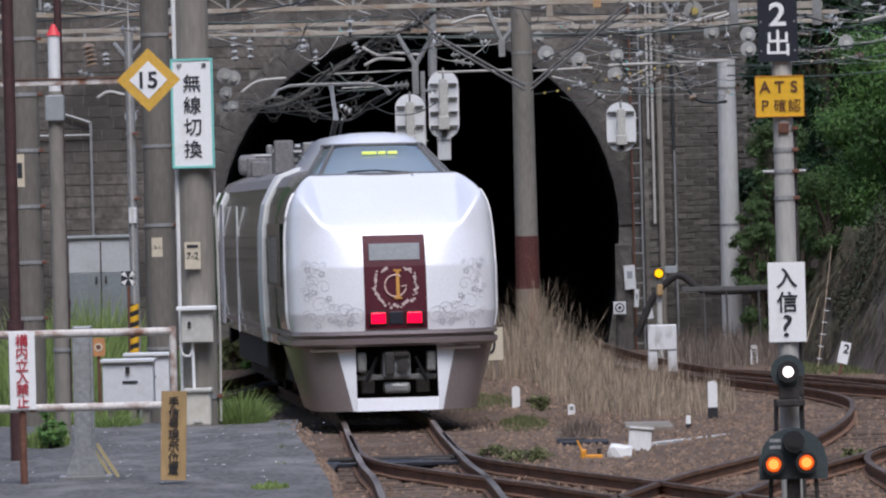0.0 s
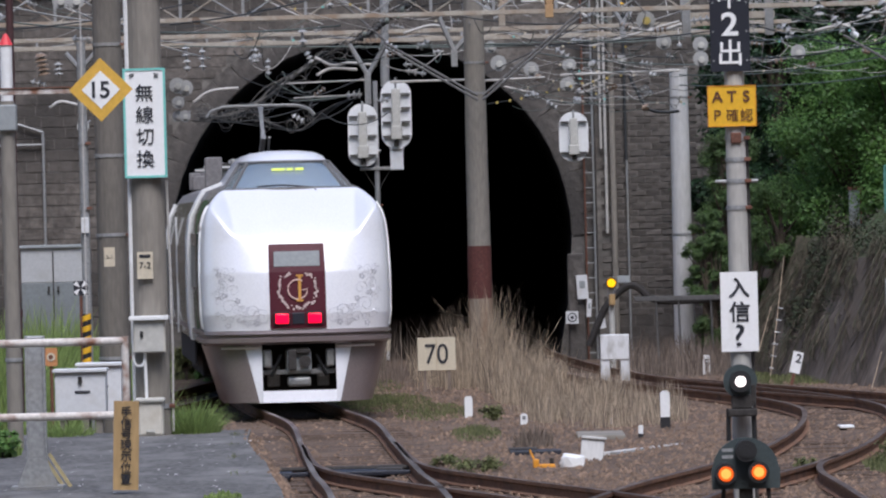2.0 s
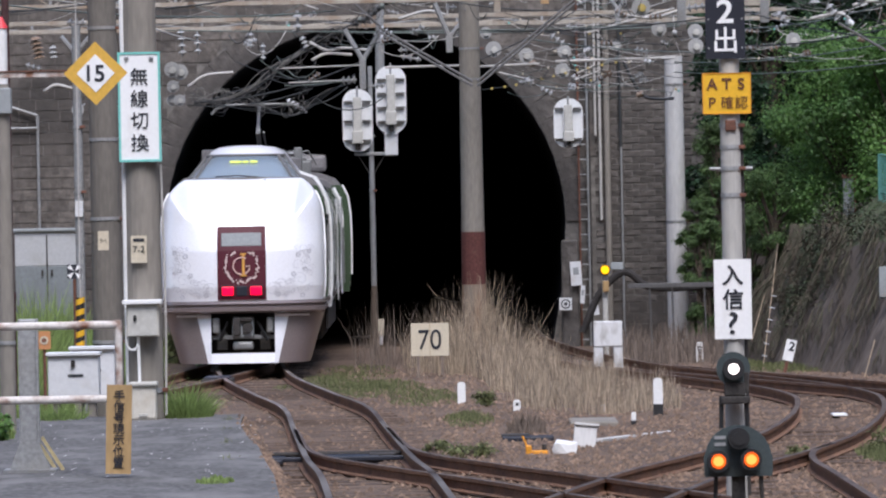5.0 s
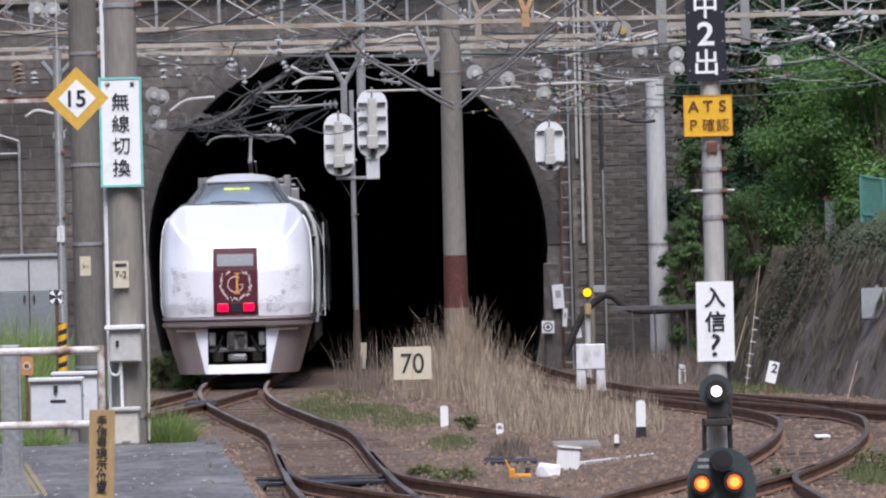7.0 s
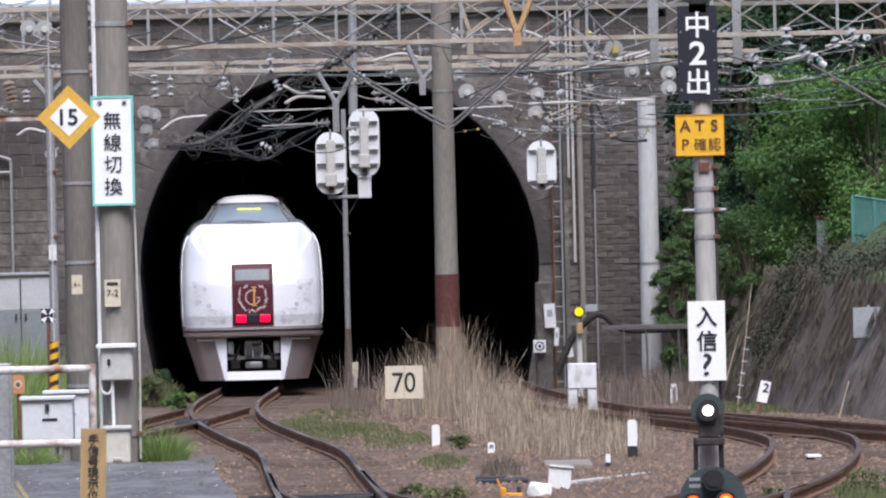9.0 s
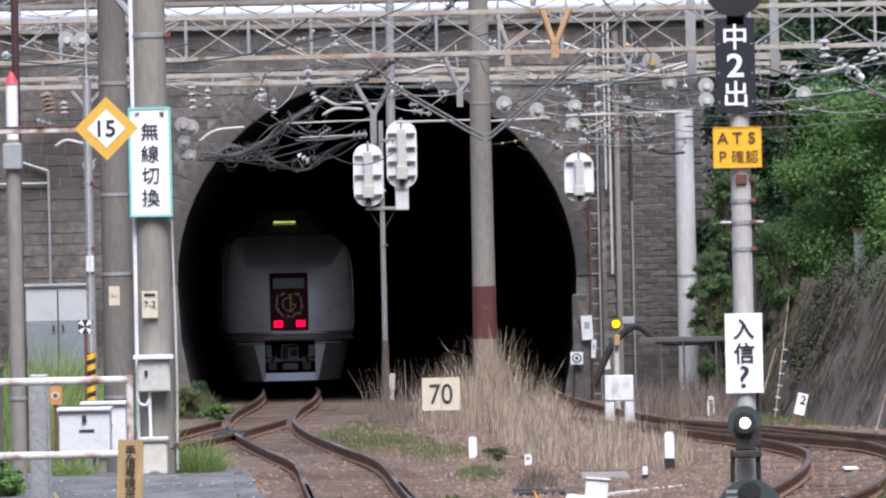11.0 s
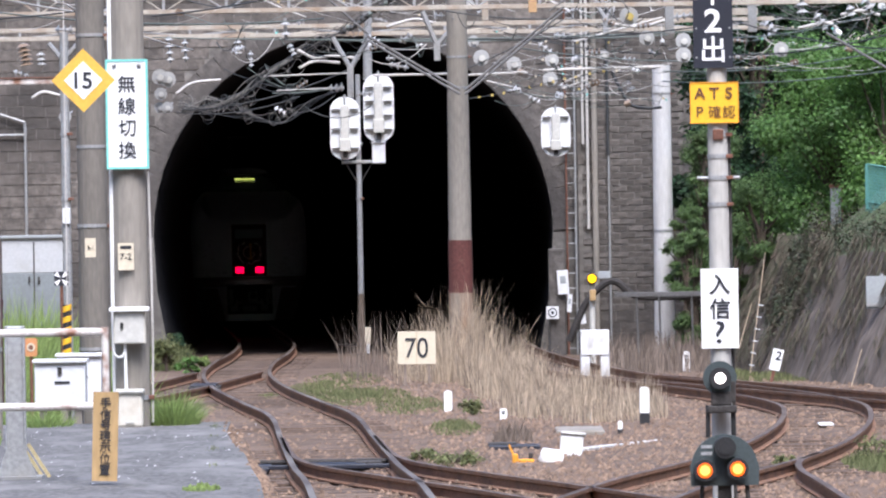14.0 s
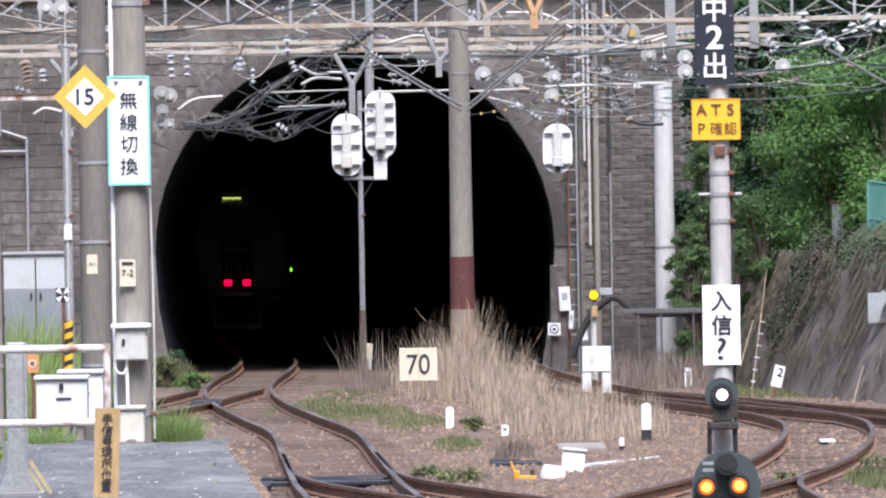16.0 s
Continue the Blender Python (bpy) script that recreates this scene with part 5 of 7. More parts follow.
def rough_block(name, at, d, material, label, category, rot=(0, 0, 0), seed=1, jitter=0.18):
    rnd = random.Random(seed)
    bm = bmesh.new()
    bmesh.ops.create_icosphere(bm, subdivisions=2, radius=0.5)
    for v in bm.verts:
        c = Vector([math.copysign(abs(q) ** 0.6, q) for q in v.co])
        v.co = Vector((c.x * d[0], c.y * d[1], c.z * d[2])) * (1 + rnd.uniform(-jitter, jitter))
    ob = part(name, bm, material)
    ob.matrix_basis = pose(*at, *rot)
    return tagged(ob, label, category)


gx, gy = (1.385, 71.473)
t = thing("concrete_slab", (gx, gy, -0.24), "loose pale concrete trough lid on end", "slab")
t.matrix_basis = pose(gx, gy, -0.24, -14, 6, 0)
part("slab", bx((0, 0, 0.17), (0.27, 0.08, 0.35), 0.015), M_CONCL, t)
part("lip", bx((0.01, -0.02, 0.34), (0.29, 0.1, 0.03), 0.01), M_CONCL, t)
gx, gy = (1.141, 70.014)
rough_block("white_stone", (gx, gy, -0.13), (0.2, 0.18, 0.17), M_WHITE, "lump of white rubble on the ballast", "stone", seed=3)
gx, gy = (0.796, 69.905)
t = thing("rail_tool", (gx, gy, -0.2), "orange painted rail clamp lying on the ballast", "tool")
part("jaw", bx((-0.07, 0, 0.07), (0.07, 0.12, 0.13), 0.015), M_ORANGE, t)
part("bar", bx((0.03, 0, 0.04), (0.24, 0.08, 0.07), 0.015), M_ORANGE, t)
part("screw", rd((0.11, 0, 0.04), (0.11, 0, 0.14), 0.026), M_UNDER, t)
part("handle", rd((-0.08, 0, 0.1), (-0.14, 0.02, 0.24), 0.012), M_ORANGE, t)
gx, gy = (0.759, 73.538)
t = thing("cable_trough", (gx, gy, -0.2), "dark steel cable trough beside the track", "trough")
part("channel", bx((0, 0, 0.05), (0.62, 0.5, 0.1), 0.012), M_NAVY, t)
part("lid", bx((-0.15, 0.3, 0.1), (0.34, 0.5, 0.03), 0.006), M_UNDER, t)
gx, gy = (2.198, 74.933)
t = thing("plank", (gx, gy, -0.2), "grey weathered plank lying on the ground", "plank")
t.matrix_basis = pose(gx, gy, -0.19, 0, 1, 76)
part("board", bx((0, 0, 0.02), (5.2, 0.12, 0.04), 0.006), M_CONCL, t)
gx, gy = (1.673, 79.504)
t = thing("concrete_slab", (gx, gy, -0.2), "flat grey concrete slab in the grass", "slab")
part("slab", bx((0, 0, 0.03), (0.62, 1.6, 0.08), 0.02), M_CONC, t)
gx, gy = (4.869, 79.377)
t = thing("litter", (gx, gy, -0.13), "flat white piece of litter between rails", "litter")
part("sheet", bx((0, 0, 0.01), (0.19, 0.5, 0.03), 0.008), M_WHITE, t)
gx, gy = (-2.216, 133.804)
t = thing("white_pipe", (gx, gy, -0.17), "short white pipe lying by the portal", "pipe")
part("pipe", rd((-0.25, 0, 0), (0.35, 0.3, 0.02), 0.03), M_CABLEW, t)

# yellow light with its stand, box and plates
lx, ly = 2.556, 109.091
t = thing("warning_light", (lx, ly, -0.25), "lit yellow obstruction light on a post", "signal")
zz = 1.486 + 0.25
part("post", rd((0, 0.03, 0), (0, 0.03, zz + 0.1), 0.05, 0.05, 12), M_SIGBOX, t)
bm = bmesh.new()
disc(bm, (0, -0.06, zz), 0.1, 0.1, "Y", 24)
part("hood", bm, M_BLACK, t)
bm = bmesh.new()
disc(bm, (0, -0.118, zz), 0.076, 0.02, "Y", 24)
part("lens", bm, M_YELGLOW, t, "lit yellow lens")
part("lower_lamp", bx((0.01, -0.06, zz - 0.3), (0.11, 0.1, 0.2), 0.02), M_OCHRE, t, "ochre lower lamp housing")
part("side_box", bx((0.22, 0, zz + 0.06), (0.22, 0.1, 0.13), 0.01), M_BOXG, t)
t = thing("equipment_box", (2.417, 101.887, -0.22), "white box with a notched lower edge", "box")
zt = 0.717 + 0.22
part("case", bx((0, 0, zt - 0.22), (0.48, 0.3, 0.42), 0.015), M_BOXCHIP, t)
for sx in (-1, 1):
    part("leg", bx((sx * 0.165, 0, zt / 2 - 0.2), (0.15, 0.26, zt - 0.4), 0.01), M_BOXCHIP, t)
for at, w, h, tl, lab in (((2.275, 121.690, 1.278), 0.22, 0.48, -3, "faded white plate on the portal post"), ((2.654, 121.759, 0.592), 0.12, 0.3, -8, "narrow white leaning plate"), ((2.400, 121.690, 0.858), 0.09, 0.36, 4, "narrow cream plate beside the ladder")):
    b = board("plate_sign", at, w, h, M_BOXW, lab, tilt=tl, group="portal plates")
    part("faded_print", bx((0, -0.003, h * 0.1), (w * 0.5, 0.004, h * 0.3)), M_BOXG, b)
b = board("round_mark_sign", (2.057, 121.676, 0.675), 0.25, 0.25, M_BOXW, "small white plate with a dark ring mark", group="portal plates")
bm = bmesh.new()
disc(bm, (0, -0.003, 0), 0.095, 0.006, "Y", 24)
part("ring", bm, M_INK, b)
bm = bmesh.new()
disc(bm, (0, -0.006, 0), 0.07, 0.006, "Y", 24)
part("ring_field", bm, M_BOXW, b)
bm = bmesh.new()
disc(bm, (0, -0.009, 0), 0.035, 0.006, "Y", 12)
part("mark", bm, M_INK, b)

# posts, ladder and conduits on the portal's side
t = thing("ladder", (2.469, PY - 0.16, -0.25), "rusty steel ladder against the portal wall", "ladder")
hl = 7.647 + 0.25
for sx in (-0.09, 0.09):
    part("stile", rd((sx, 0, 0), (sx, 0, hl), 0.022), M_RUST if sx < 0 else M_GALV, t)
for i in range(int(hl / 0.3)):
    part("rung", rd((-0.09, 0, 0.2 + i * 0.3), (0.09, 0, 0.2 + i * 0.3), 0.013, seg=6), M_GALV, t)
for u, v0, v1, r, m_ in ((2.724, 4.031, 7.867, 0.025, M_CABLEW), (2.815, 2.336, 7.865, 0.028, M_CABLEW), (3.233, -0.2, 3.791, 0.022, M_GALV),
                         (3.223, 3.793, 7.857, 0.03, M_CABLE), (2.956, -0.038, 7.185, 0.06, M_CONC), 
                         (2.584, -0.2, 6.065, 0.03, M_UNDER)):
    bm = rd((u, PY - 0.1, v0), (u, PY - 0.1, v1), r)
    tagged(part("conduit_pipe", bm, m_), "thin steel conduit up the portal wall", "conduit", "portal conduits")
bm = bx((2.162, PY - 0.2, 0.85), (0.34, 0.4, 2.2), 0.04)
tagged(part("concrete_post", bm, M_WALL), "stained concrete post at the tunnel mouth", "post")
bm = bmesh.new()
tube(bm, smooth_path([(2.248, 114.894, 0.239), (2.585, 114.894, 0.976), (2.967, 114.894, 1.339), (3.179, 114.894, 1.334), (3.440, 114.894, 1.114), (3.864, 114.894, 1.051), (4.823, 114.894, 1.081)], 0.1), 0.07, 8)
tagged(part("cable_duct", bm, M_UNDER), "dark bent cable duct beside the portal", "duct")
t = thing("handrail", (0, 0, 0), "dark grey steel rail beside the cable duct", "handrail")
part("rail", bx((3.9, 113.684, 1.12), (1.64, 0.08, 0.09), 0.01), M_STRUT, t)
for pp in ((3.488, 113.684, 1.129), (3.909, 113.684, 1.119), (4.510, 113.684, 1.136)):
    part("post", rd(pp, (pp[0] + 0.03, pp[1], -0.2), 0.02), M_STRUT, t)
t = thing("grey_sign", (6.958, 98.182, 1.313), "grey rear of a sign on a thin post", "sign")
part("panel", bx((0, 0, 0), (0.5, 0.03, 0.52), 0.006), M_BOXG, t)
part("rib", bx((0, -0.025, -0.2), (0.5, 0.03, 0.05)), M_GALV, t)
part("post", rd((0.0, 0.04, 0.3), (0.0, 0.04, -1.6), 0.03), M_GALV, t)

# switch rodding and cover plates across the departure track
gx, gy = (-1.388, 68.476)
t = thing("switch_rodding", (gx, gy, -0.13), "dark greasy switch rods and cover plates between the rails", "switch gear")
part("cover_plate", bx((0.02, 0, 0.02), (0.8, 0.9, 0.05), 0.012), M_NAVY, t, "blue-black cover plate")
part("slide_plate", bx((0.45, 0.5, 0.03), (0.3, 1.0, 0.06), 0.012), M_UNDER, t)
part("stretcher_bar", bx((-0.05, -0.7, 0.04), (1.5, 0.12, 0.05), 0.01), M_NAVY, t)
part("outer_plate", bx((-0.85, -0.3, 0.02), (0.42, 1.0, 0.05), 0.012), M_NAVY, t)
part("rod", rd((-1.1, 0.5, 0.05), (0.7, 0.35, 0.05), 0.03), M_UNDER, t)
gx, gy = (-3.971, 98.425)
t = thing("switch_machine", (gx, gy, -0.16), "low dark switch machine beside the siding", "switch gear")
part("case", bx((0, 0, 0.07), (0.5, 1.4, 0.14), 0.03), M_UNDER, t)
part("lid", bx((0, 0, 0.15), (0.42, 1.2, 0.03), 0.01), M_NAVY, t)
# pipe frame on the wall left of the portal
t = thing("pipe_frame", (-8.431, PY - 0.1, -0.2), "thin grey pipe frame against the masonry wall", "pipe")
part("upright", rd((0, 0, 0), (0, 0, 4.641 + 0.2), 0.03), M_GALV, t)
part("crossbar", rd((0, 0, 4.393 + 0.2), (-1.6, 0, 4.393 + 0.2), 0.025), M_GALV, t)
part("bend", rd((0, 0, 4.641 + 0.2), (-0.5, 0, 4.810 + 0.2), 0.028), M_GALV, t)
# ---- overhead line: beams, hangers, insulators, wires ----
def truss(x0, x1, y, z0, z1, pitch, label, r=0.03, depth=0.28, chord=M_CREAM):
    t = thing("gantry_beam", (0, y, 0), label, "gantry", "overhead gantries")
    for z in (z0, z1):
        for dy in (0, depth):
            part("chord", bx(((x0 + x1) / 2, dy, z), (x1 - x0, 0.035, 0.075), 0.004), chord, t, "cream steel chord with rust")
    n = int((x1 - x0) / pitch)
    for i in range(n + 1):
        x = x0 + i * pitch
        part("upright", bx((x, 0, (z0 + z1) / 2), (0.05, 0.03, z1 - z0)), M_GALV, t)
        a, b = (z0, z1) if i % 2 else (z1, z0)
        part("diagonal", rd((x, 0.02, a), (x + pitch, 0.02, b), 0.017, seg=6), M_GALV, t)
        part("diagonal", rd((x, depth, b), (x + pitch, depth, a), 0.015, seg=6), M_CREAM, t)
    return t


truss(-9.5, 9.5, 109.091, 6.375, 7.112, 1.12, "cream rusting steel lattice gantry over the tracks")
truss(-9.6, 6.2, 114.894, 6.101, 6.261, 1.6, "low rust-streaked twin-channel gantry beam", depth=0.34)
truss(-9.8, 9.8, 116.129, 7.202, 7.675, 1.3, "far weathered lattice gantry beam", depth=0.3, chord=M_CONC)
for ux, ss in ((4.055, 110.204), (5.552, 110.204)):
    t = thing("gantry_hanger", (ux, ss, 0), "grey steel drop post under the gantry", "hanger", "gantry drop posts")
    part("post", bx((0, 0, 6.75), (0.16, 0.14, 1.75), 0.01), M_GALV, t)
t = thing("gantry_hanger", (0, 110.204, 0), "pale steel channel between drop posts", "hanger", "gantry drop posts")
part("channel", bx((4.852, 0, 6.245), (1.6, 0.12, 0.13), 0.01), M_CREAM, t)
bm = bmesh.new()
rod(bm, (-16, PY - 0.05, 7.72), (5.2, PY - 0.05, 7.72), 0.13, 0.13, 14)
tagged(part("cable_pipe", bm, mat("pale_blue_pipe", (0.55, 0.60, 0.68), 0.45, var=0.06, scale=1, fine=10)), "pale blue-white pipe along the wall top", "pipe")


def vframe(a, b, c, e, material, r, label):
    t = thing("hanger_frame", (0, 0, 0), label, "hanger", "catenary hangers")
    part("arm", rd(a, c, r, seg=6), material, t)
    part("arm", rd(b, c, r, seg=6), material, t)
    part("stem", bx(((c[0] + e[0]) / 2, c[1], (c[2] + e[2]) / 2), (2.6 * r, 2.2 * r, abs(c[2] - e[2]) + 0.06), 0.004), material, t)


vframe((-2.057, 111.340, 5.936), (-1.376, 111.340, 5.951), (-1.730, 111.340, 5.361), (-1.742, 111.340, 4.866), M_GALV, 0.045, "grey V-shaped catenary hanger")
vframe((-0.406, 111.340, 6.381), (0.260, 111.340, 6.220), (-0.143, 111.340, 5.755), (-0.149, 111.340, 5.508), M_GALV, 0.045, "grey V-shaped catenary hanger")
vframe((1.327, 108.000, 7.109), (1.827, 108.000, 7.097), (1.560, 108.000, 6.423), (1.556, 108.000, 6.253), mat("tan_steel", (0.46, 0.29, 0.14), 0.8, var=0.15, scale=2, fine=20, second=(0.36, 0.22, 0.12), mix=0.4), 0.055, "tan rusted V-shaped catenary hanger")
vframe((-6.379, 98.182, 5.531), (-5.888, 98.182, 5.538), (-6.149, 98.182, 5.253), (-6.156, 98.182, 4.980), M_GALV, 0.04, "grey V-shaped catenary hanger")
vframe((2.742, 111.340, 6.510), (3.134, 111.340, 6.500), (2.940, 111.340, 6.175), (2.935, 111.340, 5.969), M_GALV, 0.04, "grey V-shaped catenary hanger")
vframe((0.546, 110.204, 7.116), (1.089, 110.204, 6.797), (0.736, 110.204, 6.540), (0.727, 110.204, 6.193), M_CREAM, 0.045, "cream V-shaped catenary hanger")
for a, b in (((0.252, 108.000, 4.875), (-1.374, 108.000, 5.855)), ((0.342, 108.000, 4.872), (2.108, 108.000, 6.310)), ((0.248, 106.931, 4.774), (-1.343, 106.931, 5.744)), ((0.337, 106.931, 4.772), (2.085, 106.931, 6.195)), ((-3.032, 52.683, 5.048), (-2.644, 52.683, 4.551)), ((6.023, 96.429, 5.449), (7.344, 96.429, 4.657)),
             ((-1.381, 110.204, 5.939), (-2.180, 110.204, 6.673)), ((1.875, 109.091, 6.281), (3.211, 109.091, 7.209)), ((3.290, 109.091, 6.297), (2.406, 109.091, 7.329))):
    tagged(part("steel_strut", rd(a, b, 0.022 if a[1] > 60 else 0.03, seg=6), M_STRUT if a[1] > 60 else M_BOXG), "grey diagonal steel strut", "strut", "gantry struts")
for a, b, r in (((-1.345, 112.500, 5.254), (0.051, 112.500, 5.261), 0.022), ((0.363, 112.500, 5.233), (1.510, 112.500, 5.267), 0.022), ((1.803, 112.500, 5.302), (3.992, 112.500, 5.332), 0.026), ((-3.356, 112.500, 5.272), (-1.719, 112.500, 5.305), 0.014), ((-3.123, 112.500, 5.005), (-2.059, 112.500, 5.032), 0.012),
                ((2.336, 112.500, 5.810), (4.014, 112.500, 6.238), 0.02), ((0.764, 113.684, 5.144), (1.392, 113.684, 4.982), 0.018), ((2.162, 112.500, 5.064), (2.530, 112.500, 5.222), 0.016), ((2.159, 112.500, 4.960), (2.611, 112.500, 5.115), 0.016)):
    tagged(part("stay_rod", rd(a, b, r, seg=8), M_CABLEW), "pale insulated stay rod", "rod", "stay rods")


def insulator(a, b, n, r, material, label):
    """Sheds threaded on a pin from a to b."""
    a, b = Vector(a), Vector(b)
    t = thing("insulator", a, label, "insulator", "line insulators")
    d = b - a
    part("pin", rd((0, 0, 0), d, r * 0.28, seg=6), M_GALV, t)
    for i in range(n):
        c = d * ((i + 0.5) / n)
        w = d.normalized() * r * 0.2
        part("shed", rd(c - w, c + w, r * 0.45, r * 0.92, 12), material, t)


PIN = "white porcelain insulator on a steel pin"
for a, b, n, r, m_ in (
        ((-5.098, 112.500, 6.044), (-5.068, 112.500, 5.553), 4, 0.09, M_PORC), ((-4.797, 112.500, 5.984), (-4.787, 112.500, 5.567), 3, 0.08, M_PORC), ((-2.914, 111.340, 6.298), (-2.902, 111.340, 5.926), 2, 0.11, M_PORC), ((-2.410, 110.204, 6.882), (-2.387, 110.204, 6.555), 2, 0.11, M_PORC),
        ((-3.829, 112.500, 5.960), (-3.815, 112.500, 5.668), 3, 0.09, M_PORC), ((-3.584, 112.500, 5.746), (-3.581, 112.500, 5.433), 3, 0.07, M_PORC), ((-2.873, 112.500, 5.854), (-2.774, 112.500, 5.643), 3, 0.08, M_PORC), ((-2.164, 112.500, 5.024), (-1.872, 112.500, 5.037), 3, 0.1, M_PORC),
        ((-1.088, 112.500, 5.560), (-0.900, 112.500, 5.576), 2, 0.08, M_PORC), ((-1.059, 112.500, 5.455), (-0.675, 112.500, 5.383), 3, 0.085, M_PORC), ((-0.841, 112.500, 5.867), (-0.598, 112.500, 5.986), 2, 0.11, M_PORC), ((2.006, 112.500, 5.943), (2.235, 112.500, 5.916), 2, 0.09, M_PORC),
        ((1.711, 112.500, 5.804), (1.967, 112.500, 5.610), 3, 0.09, M_PORC), ((0.593, 111.340, 6.336), (0.988, 111.340, 6.470), 2, 0.1, M_PORC), ((2.880, 110.204, 6.569), (2.875, 110.204, 6.365), 2, 0.08, M_YELLOW), ((-6.162, 96.429, 5.702), (-5.867, 96.429, 5.686), 3, 0.09, M_PORC),
        ((-6.676, 96.429, 5.491), (-6.613, 96.429, 5.132), 5, 0.12, M_PORCB), ((-6.393, 96.429, 5.350), (-6.381, 96.429, 5.127), 3, 0.08, M_PORC), ((-6.830, 96.429, 5.048), (-6.581, 96.429, 4.971), 3, 0.07, M_PORC), ((4.053, 108.000, 6.092), (4.404, 108.000, 6.134), 3, 0.09, M_PORC),
        ((6.071, 103.846, 6.342), (6.091, 103.846, 5.976), 3, 0.12, M_PORC), ((5.434, 103.846, 5.877), (5.640, 103.846, 5.660), 3, 0.09, M_PORC), ((6.303, 103.846, 6.000), (6.507, 103.846, 5.706), 3, 0.1, M_PORC), ((7.127, 103.846, 6.268), (7.266, 103.846, 6.044), 2, 0.13, M_PORC), ((6.883, 103.846, 6.130), (6.935, 103.846, 5.917), 2, 0.1, M_PORC)):
    insulator(a, b, n, r, m_, PIN)
DISC = "large glass disc insulator seen end on"
turn = 0
for c, r in (((0.670, 113.684, 5.578), 0.15), ((1.277, 113.684, 5.448), 0.14), ((0.530, 113.684, 5.887), 0.11), ((-6.317, 96.429, 6.304), 0.13), ((-6.084, 96.429, 6.298), 0.13), ((3.320, 110.204, 6.191), 0.17), ((3.975, 101.887, 5.511), 0.13), ((3.969, 101.887, 5.265), 0.13), ((1.984, 113.684, 5.515), 0.13),
             ((-5.432, 116.129, 5.370), 0.15), ((-5.283, 116.129, 5.323), 0.15), ((-5.418, 116.129, 5.047), 0.12), ((-5.446, 116.129, 4.789), 0.11), ((-5.296, 116.129, 4.786), 0.11), ((0.457, 112.500, 6.523), 0.1), ((3.674, 111.340, 5.827), 0.14), ((1.944, 113.684, 5.158), 0.14), ((-6.008, 96.429, 4.314), 0.1), ((5.766, 104.854, 5.415), 0.13), ((2.914, 112.500, 5.566), 0.1)):
    c = (c[0], c[1] - 0.16 * (turn % 2), c[2])
    turn += 1
    t = thing("disc_insulator", c, DISC, "insulator", "glass disc insulators")
    bm = bmesh.new()
    disc(bm, (0, 0, 0), r, 0.05, "Y", 20, r * 0.8)
    part("disc", bm, M_PORC, t)
    bm = bmesh.new()
    disc(bm, (0.015, -0.05, -0.01), r * 0.42, 0.09, "Y", 14)
    part("cap", bm, M_BEADY if r > 0.16 else M_SIGBOX, t)
    part("link", rd((0, 0, 0), (0.06, 0.8, 0.1), 0.015, seg=6), M_GALV, t)


def wire(pts, r, m_, label="thin overhead line wire", group="overhead wires", seg=5):
    bm = bmesh.new()
    tube(bm, pts, r, seg)
    return tagged(part("overhead_wire", bm, m_, smooth=True), label, "wire", group)


